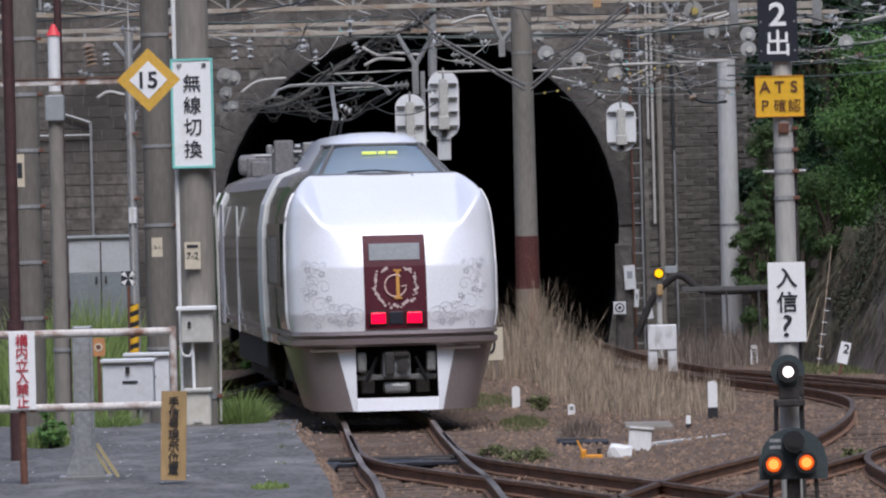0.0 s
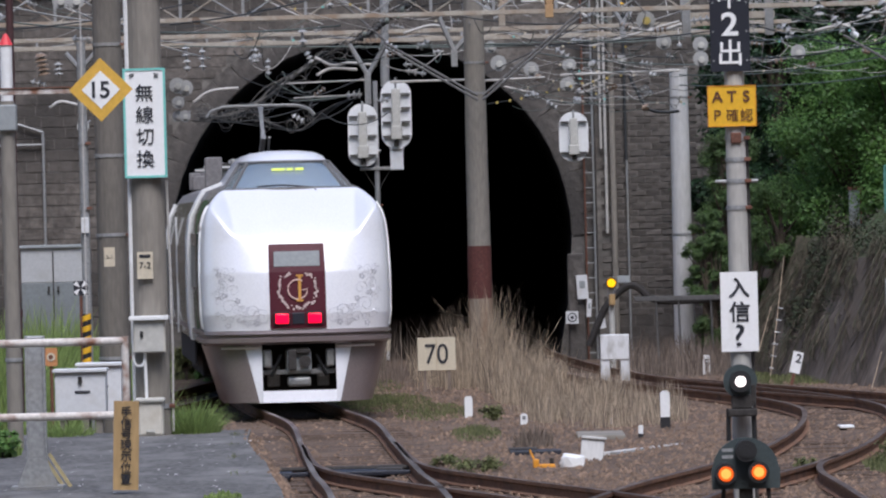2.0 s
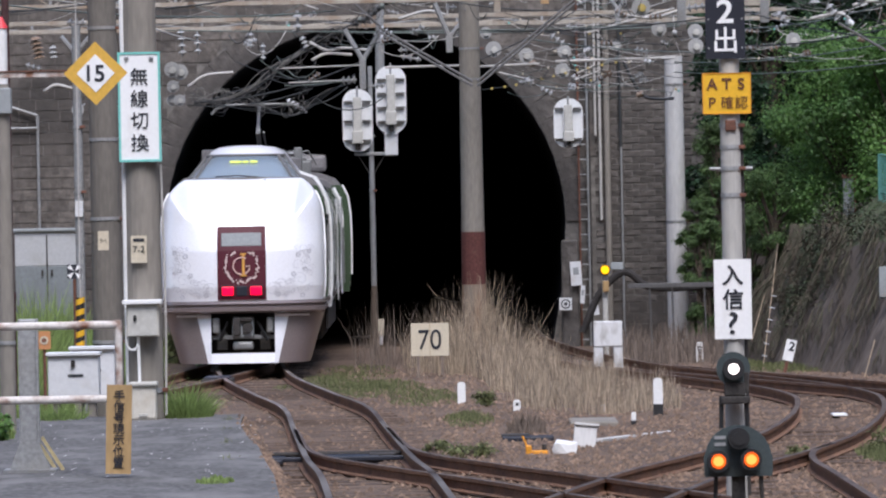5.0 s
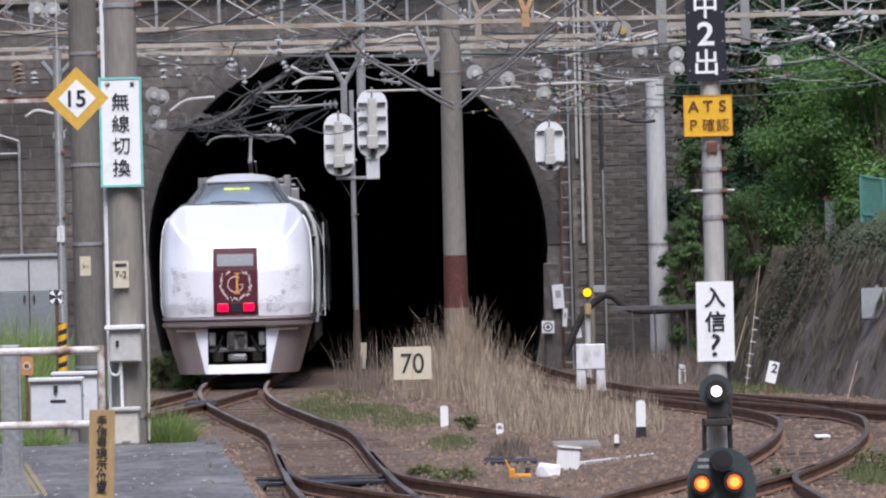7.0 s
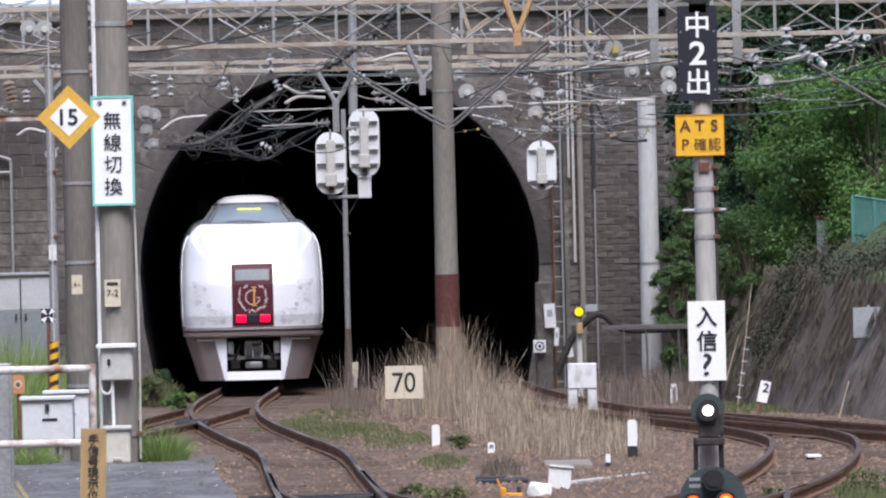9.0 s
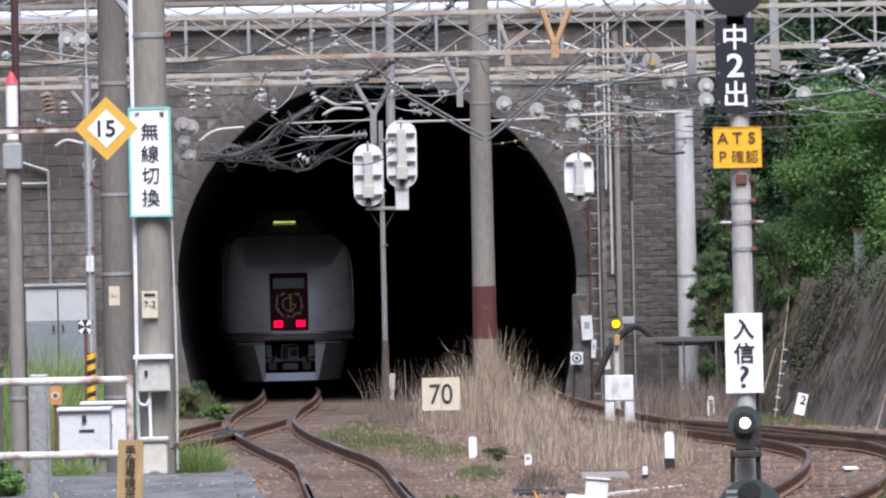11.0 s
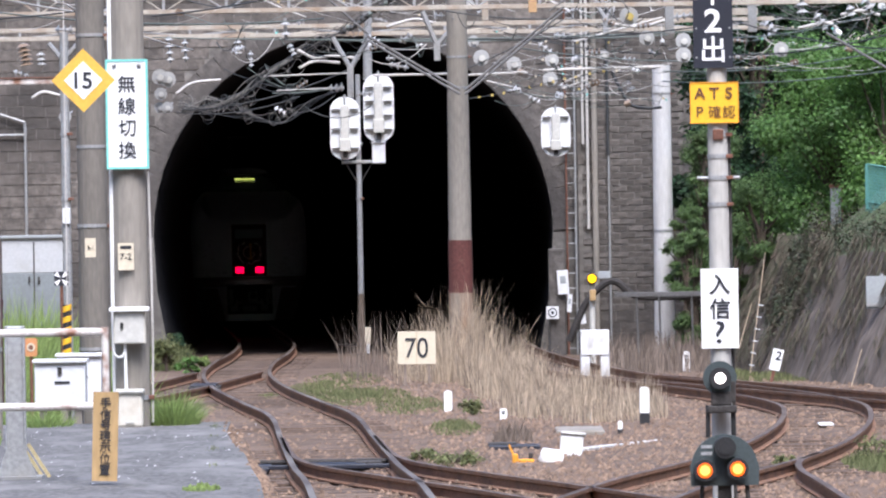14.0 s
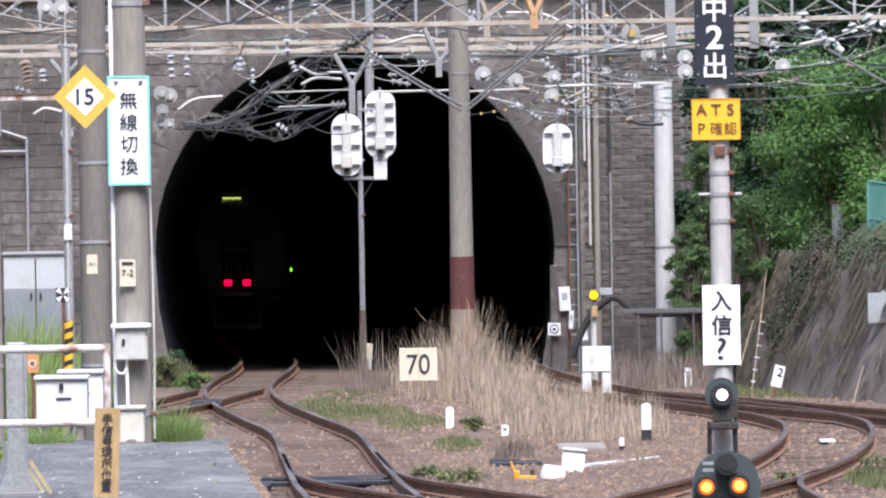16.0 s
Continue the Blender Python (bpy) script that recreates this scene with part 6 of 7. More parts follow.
for a, b, drop, r, m_ in (
        ((-7.699, 90.000, 5.926), (-2.213, 111.340, 6.280), 0.2, 0.014, M_CABLEG), ((-5.335, 111.340, 5.985), (5.410, 111.340, 5.960), 0.1, 0.012, M_CABLEG), ((-2.454, 112.500, 5.927), (4.110, 112.500, 5.912), 0.06, 0.013, M_CABLEG), ((0.254, 112.500, 5.902), (5.050, 103.846, 5.886), 0.12, 0.013, M_CABLE),
        ((-3.690, 77.143, 5.254), (-0.740, 111.340, 7.503), 0.2, 0.013, M_CABLE), ((-7.114, 83.077, 5.410), (-4.832, 110.204, 6.737), 0.1, 0.013, M_CABLE), ((-6.371, 96.429, 6.288), (-4.598, 111.340, 5.741), 0.1, 0.014, M_CABLEW), ((3.990, 112.500, 5.248), (7.492, 98.182, 5.283), 0.15, 0.011, M_CABLEG),
        ((3.985, 112.500, 5.061), (7.483, 98.182, 4.920), 0.12, 0.011, M_CABLEG), ((1.292, 112.500, 5.731), (4.937, 103.846, 5.216), 0.1, 0.011, M_CABLEG), ((4.891, 103.846, 5.313), (7.364, 96.429, 5.505), 0.12, 0.013, M_CABLE), ((4.905, 103.846, 5.890), (7.356, 96.429, 5.148), 0.1, 0.012, M_CABLE),
        ((4.898, 103.846, 5.601), (7.375, 96.429, 5.952), 0.14, 0.012, M_CABLEG), ((-0.754, 110.204, 6.536), (2.326, 110.204, 7.277), 0.05, 0.013, M_CABLE), ((-1.160, 110.204, 6.648), (1.890, 110.204, 6.165), 0.12, 0.014, M_CABLE), ((0.135, 112.500, 5.259), (2.190, 112.500, 6.230), 0.06, 0.012, M_CABLE),
        ((-3.207, 112.500, 4.955), (-2.059, 112.500, 5.021), 0.02, 0.012, M_CABLEG), ((-4.986, 112.500, 4.634), (-2.688, 112.500, 4.891), 0.14, 0.012, M_CABLE), ((-4.151, 112.500, 4.718), (-1.738, 112.500, 5.388), 0.1, 0.013, M_CABLE), ((2.940, 111.340, 6.175), (4.142, 110.204, 6.416), 0.06, 0.012, M_CABLEW),
        ((-3.868, 110.204, 6.510), (-2.573, 110.204, 7.295), 0.05, 0.016, M_CABLE), ((-3.807, 110.204, 6.916), (-2.496, 110.204, 6.272), 0.05, 0.016, M_CABLEW), ((-7.525, 90.000, 6.255), (-5.862, 110.204, 6.354), 0.1, 0.016, M_CABLEW), ((-4.834, 110.204, 6.686), (-3.614, 110.204, 6.483), 0.08, 0.014, M_CABLE), ((1.079, 111.340, 5.973), (3.956, 111.340, 5.532), 0.08, 0.012, M_CABLE)):
    wire(sag(a, b, drop), r, m_)
rw = random.Random(21)


def spot(u0, u1, v0, v1):
    """A point of the cluttered band under the gantries: across u, height v, in metres."""
    return Vector((rw.uniform(u0, u1), rw.uniform(108.0, 115.5), rw.uniform(v0, v1)))


ENDS = []
# slack jumper wires in the clutter under the beams
for u0, u1, v0, v1, n in ((-4.078, -1.398, 4.719, 6.316, 20), (-1.386, 1.294, 5.313, 7.374, 13), (1.080, 3.966, 4.850, 6.809, 30),
                          (5.311, 8.197, 5.355, 6.695, 26), (-9.015, -4.377, 5.876, 7.525, 10)):
    for i in range(n):
        a = spot(u0, u1, v0, v1)
        b = a + Vector((rw.uniform(-1.6, 1.6), rw.uniform(-1, 1), rw.uniform(-0.5, 0.5)))
        b.x, b.z = min(max(b.x, u0), u1), min(max(b.z, v0), v1)
        if (a - b).length < 0.3:
            continue
        ENDS.append(b)
        wire(sag(a, b, rw.uniform(0.02, 0.3), 10), rw.uniform(0.005, 0.011), rw.choice([M_CABLE, M_CABLEB, M_CABLEG, M_CABLEW, M_CABLE]), "slack jumper wire under the gantry", "jumper wires")
    for i in range(n // 3):
        a = spot(u0, u1, v0, v1)
        if ENDS:
            a = ENDS.pop()
        an = rw.uniform(-0.6, 0.6)
        insulator(a, a + Vector((0.26 * math.cos(an), 0.02, 0.26 * math.sin(an))), 3, rw.uniform(0.05, 0.08), rw.choice([M_PORC, M_BOXW, M_PORCB]), PIN)
# thin messenger and signal wires strung across the clutter
for u0, u1, v0, v1, n in ((-4.068, 1.291, 5.776, 7.425, 30), (0.872, 4.067, 4.696, 6.190, 46), (4.170, 8.241, 5.162, 6.605, 38), (-9.015, -4.068, 6.083, 7.525, 18)):
    for i in range(n):
        a = spot(u0, u1, v0, v1)
        b = Vector((min(u1, max(u0, a.x + rw.choice([-1, 1]) * rw.uniform(0.7, 2.6))), a.y + rw.uniform(-2, 2), min(v1, max(v0, a.z + rw.uniform(-0.45, 0.45)))))
        line = sag(a, b, rw.uniform(0.0, 0.12), 10)
        wire(line, rw.uniform(0.004, 0.008), rw.choice([M_CABLE, M_CABLEG, M_CABLEW, M_CABLEW]), "thin signal wire strung under the gantry", "thin wires", 4)
        if i % 5 == 0:
            for k in (2, 5, 8):
                c = line[k]
                t = thing("wire_bead", c, "small coloured bead on a thin wire", "bead", "wire beads")
                bm = bmesh.new()
                disc(bm, (0, 0, 0), 0.022, 0.05, "Y", 8)
                part("bead", bm, rw.choice([M_BEADY, M_CREAMB, M_CREAMB, M_TEAL, M_PORC]), t)
        if i % 4 == 0:
            d = (line[1] - line[0]).normalized() * 0.2
            insulator(a, a + d, 2, rw.uniform(0.05, 0.075), rw.choice([M_PORC, M_BOXW, M_PORCB]), PIN)
for pts in (((-2.719, 112.500, 5.746), (-2.410, 112.500, 5.592), (-2.097, 112.500, 5.626), (-1.577, 112.500, 5.572)), ((-2.696, 112.500, 5.412), (-2.412, 112.500, 5.530), (-1.944, 112.500, 5.498)), ((-1.073, 112.500, 6.143), (-0.570, 112.500, 6.277), (-0.207, 112.500, 6.205)), ((-5.031, 113.684, 4.991), (-4.710, 113.684, 5.194), (-4.182, 113.684, 5.244)),
            ((6.008, 103.846, 5.747), (6.491, 103.846, 5.832), (6.681, 103.846, 5.731)), ((6.735, 103.846, 5.960), (7.073, 103.846, 6.029), (7.407, 103.846, 5.944)), ((-6.545, 96.429, 4.613), (-6.364, 96.429, 4.715), (-6.098, 96.429, 4.655)), ((1.095, 111.340, 6.633), (1.765, 111.340, 6.596), (2.325, 111.340, 6.314)), ((2.939, 111.340, 6.124), (3.556, 111.340, 6.036), (4.023, 111.340, 6.149))):
    wire(smooth_path(pts, 0.06), 0.028, M_CABLEW, "pale insulated jumper sleeve", "jumper sleeves", 6)

# bundle of feeder cables that climbs from the wall to the gantry
spine = smooth_path([(-4.882, 112.500, 4.652), (-4.045, 112.500, 4.778), (-3.198, 112.500, 5.341), (-2.457, 112.500, 5.802), (-1.701, 111.340, 6.124), (-0.853, 110.204, 6.691), (-0.119, 109.091, 7.391)], 0.12)
t = thing("cable_bundle", spine[0], "dark tangled bundle of feeder cables", "cable")
for k in range(13):
    off = Vector((rw.uniform(-.1, .1), rw.uniform(-.1, .1), rw.uniform(-.16, .16)))
    ph, wl = rw.uniform(0, 6), rw.uniform(0.5, 1.3)
    bm = bmesh.new()
    tube(bm, [p - spine[0] + off * (0.8 + 0.7 * math.sin(i * wl + ph)) for i, p in enumerate(spine)], rw.uniform(0.005, 0.009), 5)
    part("strand", bm, rw.choice([M_CABLE, M_CABLEB, M_CABLEB]), t)
for i, p in enumerate(spine):
    if i > len(spine) * 0.5:
        bm = bmesh.new()
        disc(bm, p - spine[0] + Vector((0, -0.05, rw.uniform(-.03, .03))), rw.uniform(0.04, 0.065), 0.07, "X", 8)
        part("bead", bm, rw.choice([M_CABLE, M_CABLE, M_CABLEG]), t)
for i in range(26):
    p = spine[int(3 + i * (len(spine) - 8) / 26)] - spine[0]
    bm = bmesh.new()
    rr = rw.uniform(0.06, 0.15)
    c = Vector((rw.uniform(-.1, .1), rw.uniform(-.1, .1), rw.uniform(-.22, .05)))
    tube(bm, [p + c + Vector((rr * math.cos(a * 0.5), 0.02 * a, rr * math.sin(a * 0.5))) for a in range(14)], rw.uniform(0.005, 0.008), 5)
    part("coil", bm, rw.choice([M_CABLE, M_CABLEB, M_CABLEB]), t)
# sagging net of spare loops below the bundle
hem = smooth_path([(-4.95, 112.6, 4.72), (-4.1, 112.6, 4.56), (-3.45, 112.6, 4.45), (-2.95, 112.6, 4.42), (-2.3, 112.6, 4.85), (-1.9, 112.6, 5.0)], 0.1)
t = thing("cable_bundle", hem[0], "grey tangle of slack cable loops over the tunnel", "cable")
for k in range(4):
    bm = bmesh.new()
    ph = rw.uniform(0, 6)
    tube(bm, [p - hem[0] + Vector((0, 0.02 * k, (0.05 * k) * (0.6 + 0.5 * math.sin(i * 0.6 + ph)))) for i, p in enumerate(hem)], 0.008, 5)
    part("strand", bm, rw.choice([M_CABLE, M_CABLEB]), t)
for k in range(44):
    f = rw.random() ** 0.8
    p = hem[int(f * (len(hem) - 10))] - hem[0] + Vector((rw.uniform(-.06, .06), rw.uniform(-.15, .15), rw.uniform(0.02, 0.12 + 0.5 * f)))
    rr = rw.uniform(0.05, 0.12)
    tilt = rw.uniform(0.5, 1.0)
    bm = bmesh.new()
    tube(bm, [p + Vector((rr * tilt * math.cos(a * 0.5), 0.015 * a, rr * math.sin(a * 0.5))) for a in range(14)], rw.uniform(0.004, 0.007), 5)
    part("coil", bm, rw.choice([M_CABLE, M_CABLEB, M_CABLEB]), t)
line = smooth_path([(0.384, 112.500, 4.795), (0.854, 112.500, 4.856), (1.325, 112.500, 4.938), (2.163, 112.500, 5.126), (2.948, 112.500, 5.274)], 0.1)
t = thing("beaded_wire", line[0], "thin wire strung with small yellow beads", "wire")
bm = bmesh.new()
tube(bm, [p - line[0] for p in line], 0.008, 5)
part("core", bm, M_CABLE, t)
for p in line[::2][:13]:
    bm = bmesh.new()
    disc(bm, p - line[0], 0.026, 0.06, "Y", 8)
    part("bead", bm, M_BEADY, t, "yellow bead")
bm = bmesh.new()
tube(bm, smooth_path([(3.151, 116.129, 5.354), (3.304, 116.129, 5.027), (3.511, 116.129, 4.699), (3.832, 116.129, 4.627), (4.101, 116.129, 4.642)], 0.1), 0.03, 6)
tagged(part("feeder_cable", bm, M_CABLE), "thick black feeder cable looping along the wall", "cable")
# ---- hillside, retaining wall, planting ----
def build_hill():
    base = smooth_path([(4.95, 122.5, 0), (4.95, 112, 0), (5.45, 104.6, 0), (6.95, 95, 0), (9.6, 86, 0), (17, 72, 0), (40, 50, 0)], 0.9)
    lev = [(0.0, -0.3), (0.35, 0.5), (0.7, 1.2), (1.05, 1.95), (1.6, 2.15), (3.0, 3.4), (5.0, 5.2), (8.0, 7.6), (14.0, 12.0), (30.0, 17.0), (90.0, 24.0)]
    bm = bmesh.new()
    rows = []
    for i, p in enumerate(base):
        d = (base[min(i + 1, len(base) - 1)] - base[max(i - 1, 0)]).normalized()
        n = Vector((-d.y, d.x, 0))
        if n.x < 0:
            n = -n
        n = (n * 0.5 + Vector((0.75, 0.45, 0))).normalized()
        rise = 0.82 + 0.18 * min(1, max(0, (p.x - 4.9) / 1.0))
        row = []
        for o, z in lev:
            w = 0.0 if o < 1.1 else 0.35 if o < 4 else 0.9
            k = 0.06 if o < 1.1 else 1.0
            j = Vector((noise.noise((p.x, p.y * 0.5, o)), noise.noise((p.x + 9, p.y * 0.5, o)), noise.noise((p.x + 5, p.y, o + 3)))) * max(w, 0.06) * k
            row.append(bm.verts.new(Vector((p.x, p.y, 0)) + n * o + Vector((0, 0, z * rise)) + j))
        rows.append(row)
    for a, b in zip(rows, rows[1:]):
        for k in range(len(lev) - 1):
            f = bm.faces.new((a[k], b[k], b[k + 1], a[k + 1]))
            f.material_index = 0 if k < 3 else 1
    tagged(part("hillside", bm, [M_SLOPE, M_HILL]), "overgrown hillside above a dark mossy retaining wall", "hillside", kind="structure")
    bm = bmesh.new()
    box(bm, (0, 215, 26), (520, 60, 34))
    tagged(part("hill_backdrop", bm, M_HILL), "wooded hill behind the tunnel", "hill", kind="structure")
    bm = bmesh.new()
    box(bm, (29.9, 160, 5.5), (50, 68, 15))
    tagged(part("hill_shoulder", bm, M_HILL), "overgrown hill beside the tunnel", "hill", kind="structure")


build_hill()


def leaf_mesh(name, clumps, n, size, material, rnd, parent=None, label="", droop=0.4):
    """Many small leaves scattered in the shells of a set of clumps (centre, radii)."""
    vs, fs = [], []
    vol = [c[1][0] * c[1][1] * c[1][2] for c in clumps]
    for i in range(n):
        c, r = rnd.choices(clumps, vol)[0]
        d = Vector((rnd.gauss(0, 1), rnd.gauss(0, 1), rnd.gauss(0, 1))).normalized()
        k = min(1.8, abs(rnd.gauss(0.85, 0.34)))
        p = Vector(c) + Vector((d.x * r[0], d.y * r[1], d.z * r[2])) * k
        s = size * rnd.uniform(0.6, 1.35)
        nrm = (d * 0.8 + Vector((0, 0, 0.75)) + Vector((rnd.gauss(0, 1), rnd.gauss(0, 1), rnd.gauss(0, 1))) * 0.42).normalized()
        a = nrm.cross(Vector((rnd.gauss(0, 1), rnd.gauss(0, 1), rnd.gauss(0, 1)))).normalized()
        b = nrm.cross(a)
        t = len(vs)
        vs += [tuple(p - a * s * 0.5), tuple(p + b * s * 0.28), tuple(p + a * s * 0.5), tuple(p - b * s * 0.28)]
        fs.append((t, t + 1, t + 2, t + 3))
    me = bpy.data.meshes.new(name)
    me.from_pydata(vs, [], fs)
    me.materials.append(material)
    ob = new(name, me)
    if parent:
        ob.parent = parent
    if label:
        tagged(ob, label)
    return ob


def tree(at, w, h, label, seed, n=9000, size=0.11, material=M_LEAF, blobs=26, low=0.1, category="tree", name="tree"):
    """Tapered trunk with limbs; the crown is made of leafy clumps with gaps."""
    rnd = random.Random(seed)
    t = thing(name, at, label, category, "hillside trees")
    bm = bmesh.new()
    rod(bm, (0, 0, -0.4), (0.05 * w, 0, h * 0.55), 0.05 * h ** 0.7, 0.025 * h ** 0.7, 9)
    clumps = []
    for i in range(blobs):
        a = rnd.uniform(0, 2 * math.pi)
        zf = rnd.uniform(low, 1.0)
        reach = w * 0.5 * math.sqrt(max(0.05, 1 - (1.7 * (zf - 0.45)) ** 2 * 0.75)) * rnd.uniform(0.35, 1.0)
        c = Vector((reach * math.cos(a), reach * 0.8 * math.sin(a), zf * h * 0.93))
        rr = w * rnd.uniform(0.11, 0.21) * (0.8 if name == "shrub" else 1.0)
        clumps.append((c, (rr, rr, rr * rnd.uniform(0.6, 0.9))))
        rod(bm, (0, 0, h * rnd.uniform(0.15, 0.45)), c, 0.02 * h ** 0.6, 0.006, 5)
    part("trunk", bm, M_BARK, t)
    leaf_mesh("crown", clumps, n, size, material, rnd, t)
    return t


tree((7.345, 112.500, 1.832)[:2] + (1.7,), 3.4, 4.1, "dense bright green broadleaf tree on the bank", 1, 52000, 0.075, M_LEAF, 60)
tree((6.653, 114.894, 1.940)[:2] + (1.6,), 1.85, 2.8, "dense green broadleaf bush on the bank", 2, 26000, 0.072, M_LEAF, 36)
tree((8.000, 111.340, 2.236)[:2] + (2.0,), 2.2, 3.9, "leafy green tree beside the mesh fence", 3, 17000, 0.082, M_LEAF, 26)
tree((5.235, 120.000, 2.281)[:2] + (2.2,), 1.7, 4.6, "dark slender evergreen tree behind the signs", 4, 9000, 0.12, M_LEAFD, 34)
tree((6.214, 122.727, 2.591)[:2] + (3.0,), 2.6, 4.4, "dark evergreen tree on the slope", 5, 11000, 0.13, M_LEAFD, 34)
tree((8.131, 125.581, 3.708)[:2] + (4.2,), 4.0, 4.6, "dark evergreen tree high on the slope", 6, 13000, 0.14, M_LEAFD, 36)
tree((4.935, 122.727, 3.759)[:2] + (3.4,), 1.0, 3.4, "narrow dark conifer beside the concrete pole", 7, 6000, 0.11, M_LEAFD, 22)
tree((9.309, 122.727, 3.652)[:2] + (4.2,), 3.4, 5.0, "dark evergreen tree at the slope's end", 8, 9000, 0.14, M_LEAFD, 30)
tree((7.533, 131.707, 5.488)[:2] + (6.5,), 5.0, 4.6, "dark treetop above the slope", 9, 11000, 0.16, M_LEAFD, 32)
tree((4.667, 116.129, 0.476)[:2] + (-0.1,), 0.8, 2.6, "green shrub climbing the foot of the slope", 10, 13000, 0.055, M_LEAFM, 40, name="shrub", category="shrub")
tree((4.564, 117.391, 1.760)[:2] + (0.8,), 0.8, 2.0, "green shrub against the slope", 11, 11000, 0.055, M_LEAFM, 36, name="shrub", category="shrub")
tree((5.294, 113.684, 0.927)[:2] + (0.3,), 1.1, 2.3, "scrubby shrub on the retaining wall", 12, 7000, 0.065, M_LEAFM, 22, name="shrub", category="shrub")
tree((5.75, 112.4, 1.3), 1.2, 2.2, "straggling yellow-green shrub above the retaining wall", 31, 6000, 0.06, M_LEAFM, 22, name="shrub", category="shrub")
tree((5.1, 118.2, 1.2), 1.3, 3.2, "mid green bush climbing the slope", 32, 18000, 0.06, M_LEAFM, 48, name="shrub", category="shrub")
tree((-5.298, 116.129, 0.290)[:2] + (-0.25,), 0.6, 0.75, "green shrub at the tunnel's foot", 13, 2600, 0.06, M_LEAFD, 16, name="shrub", category="shrub")
tree((-4.761, 116.129, 0.277)[:2] + (-0.25,), 0.35, 0.35, "small leafy plant before the tunnel", 14, 700, 0.07, M_GRASS, 8, name="shrub", category="shrub")
tree((-5.235, 88.525, 0.897)[:2] + (-0.25,), 0.7, 1.6, "dark green shrub behind the cabinets", 15, 3500, 0.07, M_LEAFD, 18, name="shrub", category="shrub")

# ivy and moss hanging over the retaining wall
rv = random.Random(30)
clumps = []
for i in range(330):
    f = rv.random()
    x = 5.45 + 2.0 * f + rv.uniform(-.2, .2)
    y = 106.5 - 9.0 * f + rv.uniform(-.2, .3)
    z = rv.uniform(0.2, 2.4) if f < 0.5 else rv.uniform(1.5, 2.4)
    clumps.append((Vector((x + 0.2 + 0.4 * max(0, z - 0.8), y + 0.3 * z, z)), (0.16, 0.12, rv.uniform(0.2, 0.55))))
tagged(leaf_mesh("hanging_creeper", clumps[:150], 22000, 0.05, mat("creeper", (0.085, 0.066, 0.044), 0.8, var=0.4, bump=0, island=0.4), rv), "brown creeper hanging over the retaining wall", "creeper", kind="stuff")
tagged(leaf_mesh("hanging_ivy", clumps[150:], 30000, 0.05, mat("ivy", (0.055, 0.075, 0.037), 0.8, var=0.4, bump=0, island=0.4), rv), "dark green ivy hanging over the retaining wall", "ivy", kind="stuff")

# concrete stumps, stakes and mesh fence on the bank
t = thing("old_post", (7.083, 111.340, 1.846), "weathered grey post with rusty edges", "post", "old bank posts")
part("post", bx((0, 0, 0.6), (0.2, 0.12, 1.25), 0.01), M_BOXG, t)
part("rust_edge", bx((0.11, -0.02, 0.6), (0.04, 0.12, 1.25)), M_RUST, t)
part("cap", bx((0.02, 0, 1.23), (0.28, 0.16, 0.06)), M_RUST, t)
fx, fy_, fz = (7.498, 109.091, 1.951)
t = thing("mesh_fence", (fx, fy_, fz), "teal green wire mesh fence on the bank", "fence")
dirv = Vector((1.0, -4.0, -0.25)).normalized()
fh = 1.5
for i in range(4):
    p = dirv * (i * 1.3)
    part("post", rd(p, p + Vector((0, 0, fh)), 0.03, seg=8), M_NET, t)
for hz in (0.02, fh * 0.55, fh):
    part("rail", rd((0, 0, hz), dirv * 3.9 + Vector((0, 0, hz)), 0.015, seg=6), M_NET, t)
bm = bmesh.new()
for i in range(78):
    p = dirv * (i * 0.05)
    q = p + dirv * 0.3
    rod(bm, p, p + Vector((0, 0, fh)), 0.006, seg=4, caps=False)
for i in range(26):
    rod(bm, (0, 0, i * fh / 26), dirv * 3.9 + Vector((0, 0, i * fh / 26)), 0.005, seg=4, caps=False)
tagged(part("mesh", bm, M_NET, t), kind="stuff")
for a, b in (((6.277, 95.575, -0.116), (6.851, 100.000, 0.719)), ((5.094, 103.846, -0.174), (5.601, 108.000, 1.903)), ((4.913, 103.846, 0.311), (5.244, 105.882, 1.042))):
    tagged(part("guy_stake", rd(a, b, 0.010, 0.007, 6), M_REED), "pale thin stake leaning on the bank", "stake", "bank stakes")
for k in range(6):
    a = (5.080, 103.846, 0.038)
    p = Vector((a[0] + 0.045 * k, a[1] + 0.2 * k, a[2] + 0.2 * k))
    tagged(part("wall_peg", rd(p, p + Vector((0.09, -0.02, -0.02)), 0.008, 0.008, 6), M_BOXW), "white peg in the retaining wall", "peg", "wall pegs")


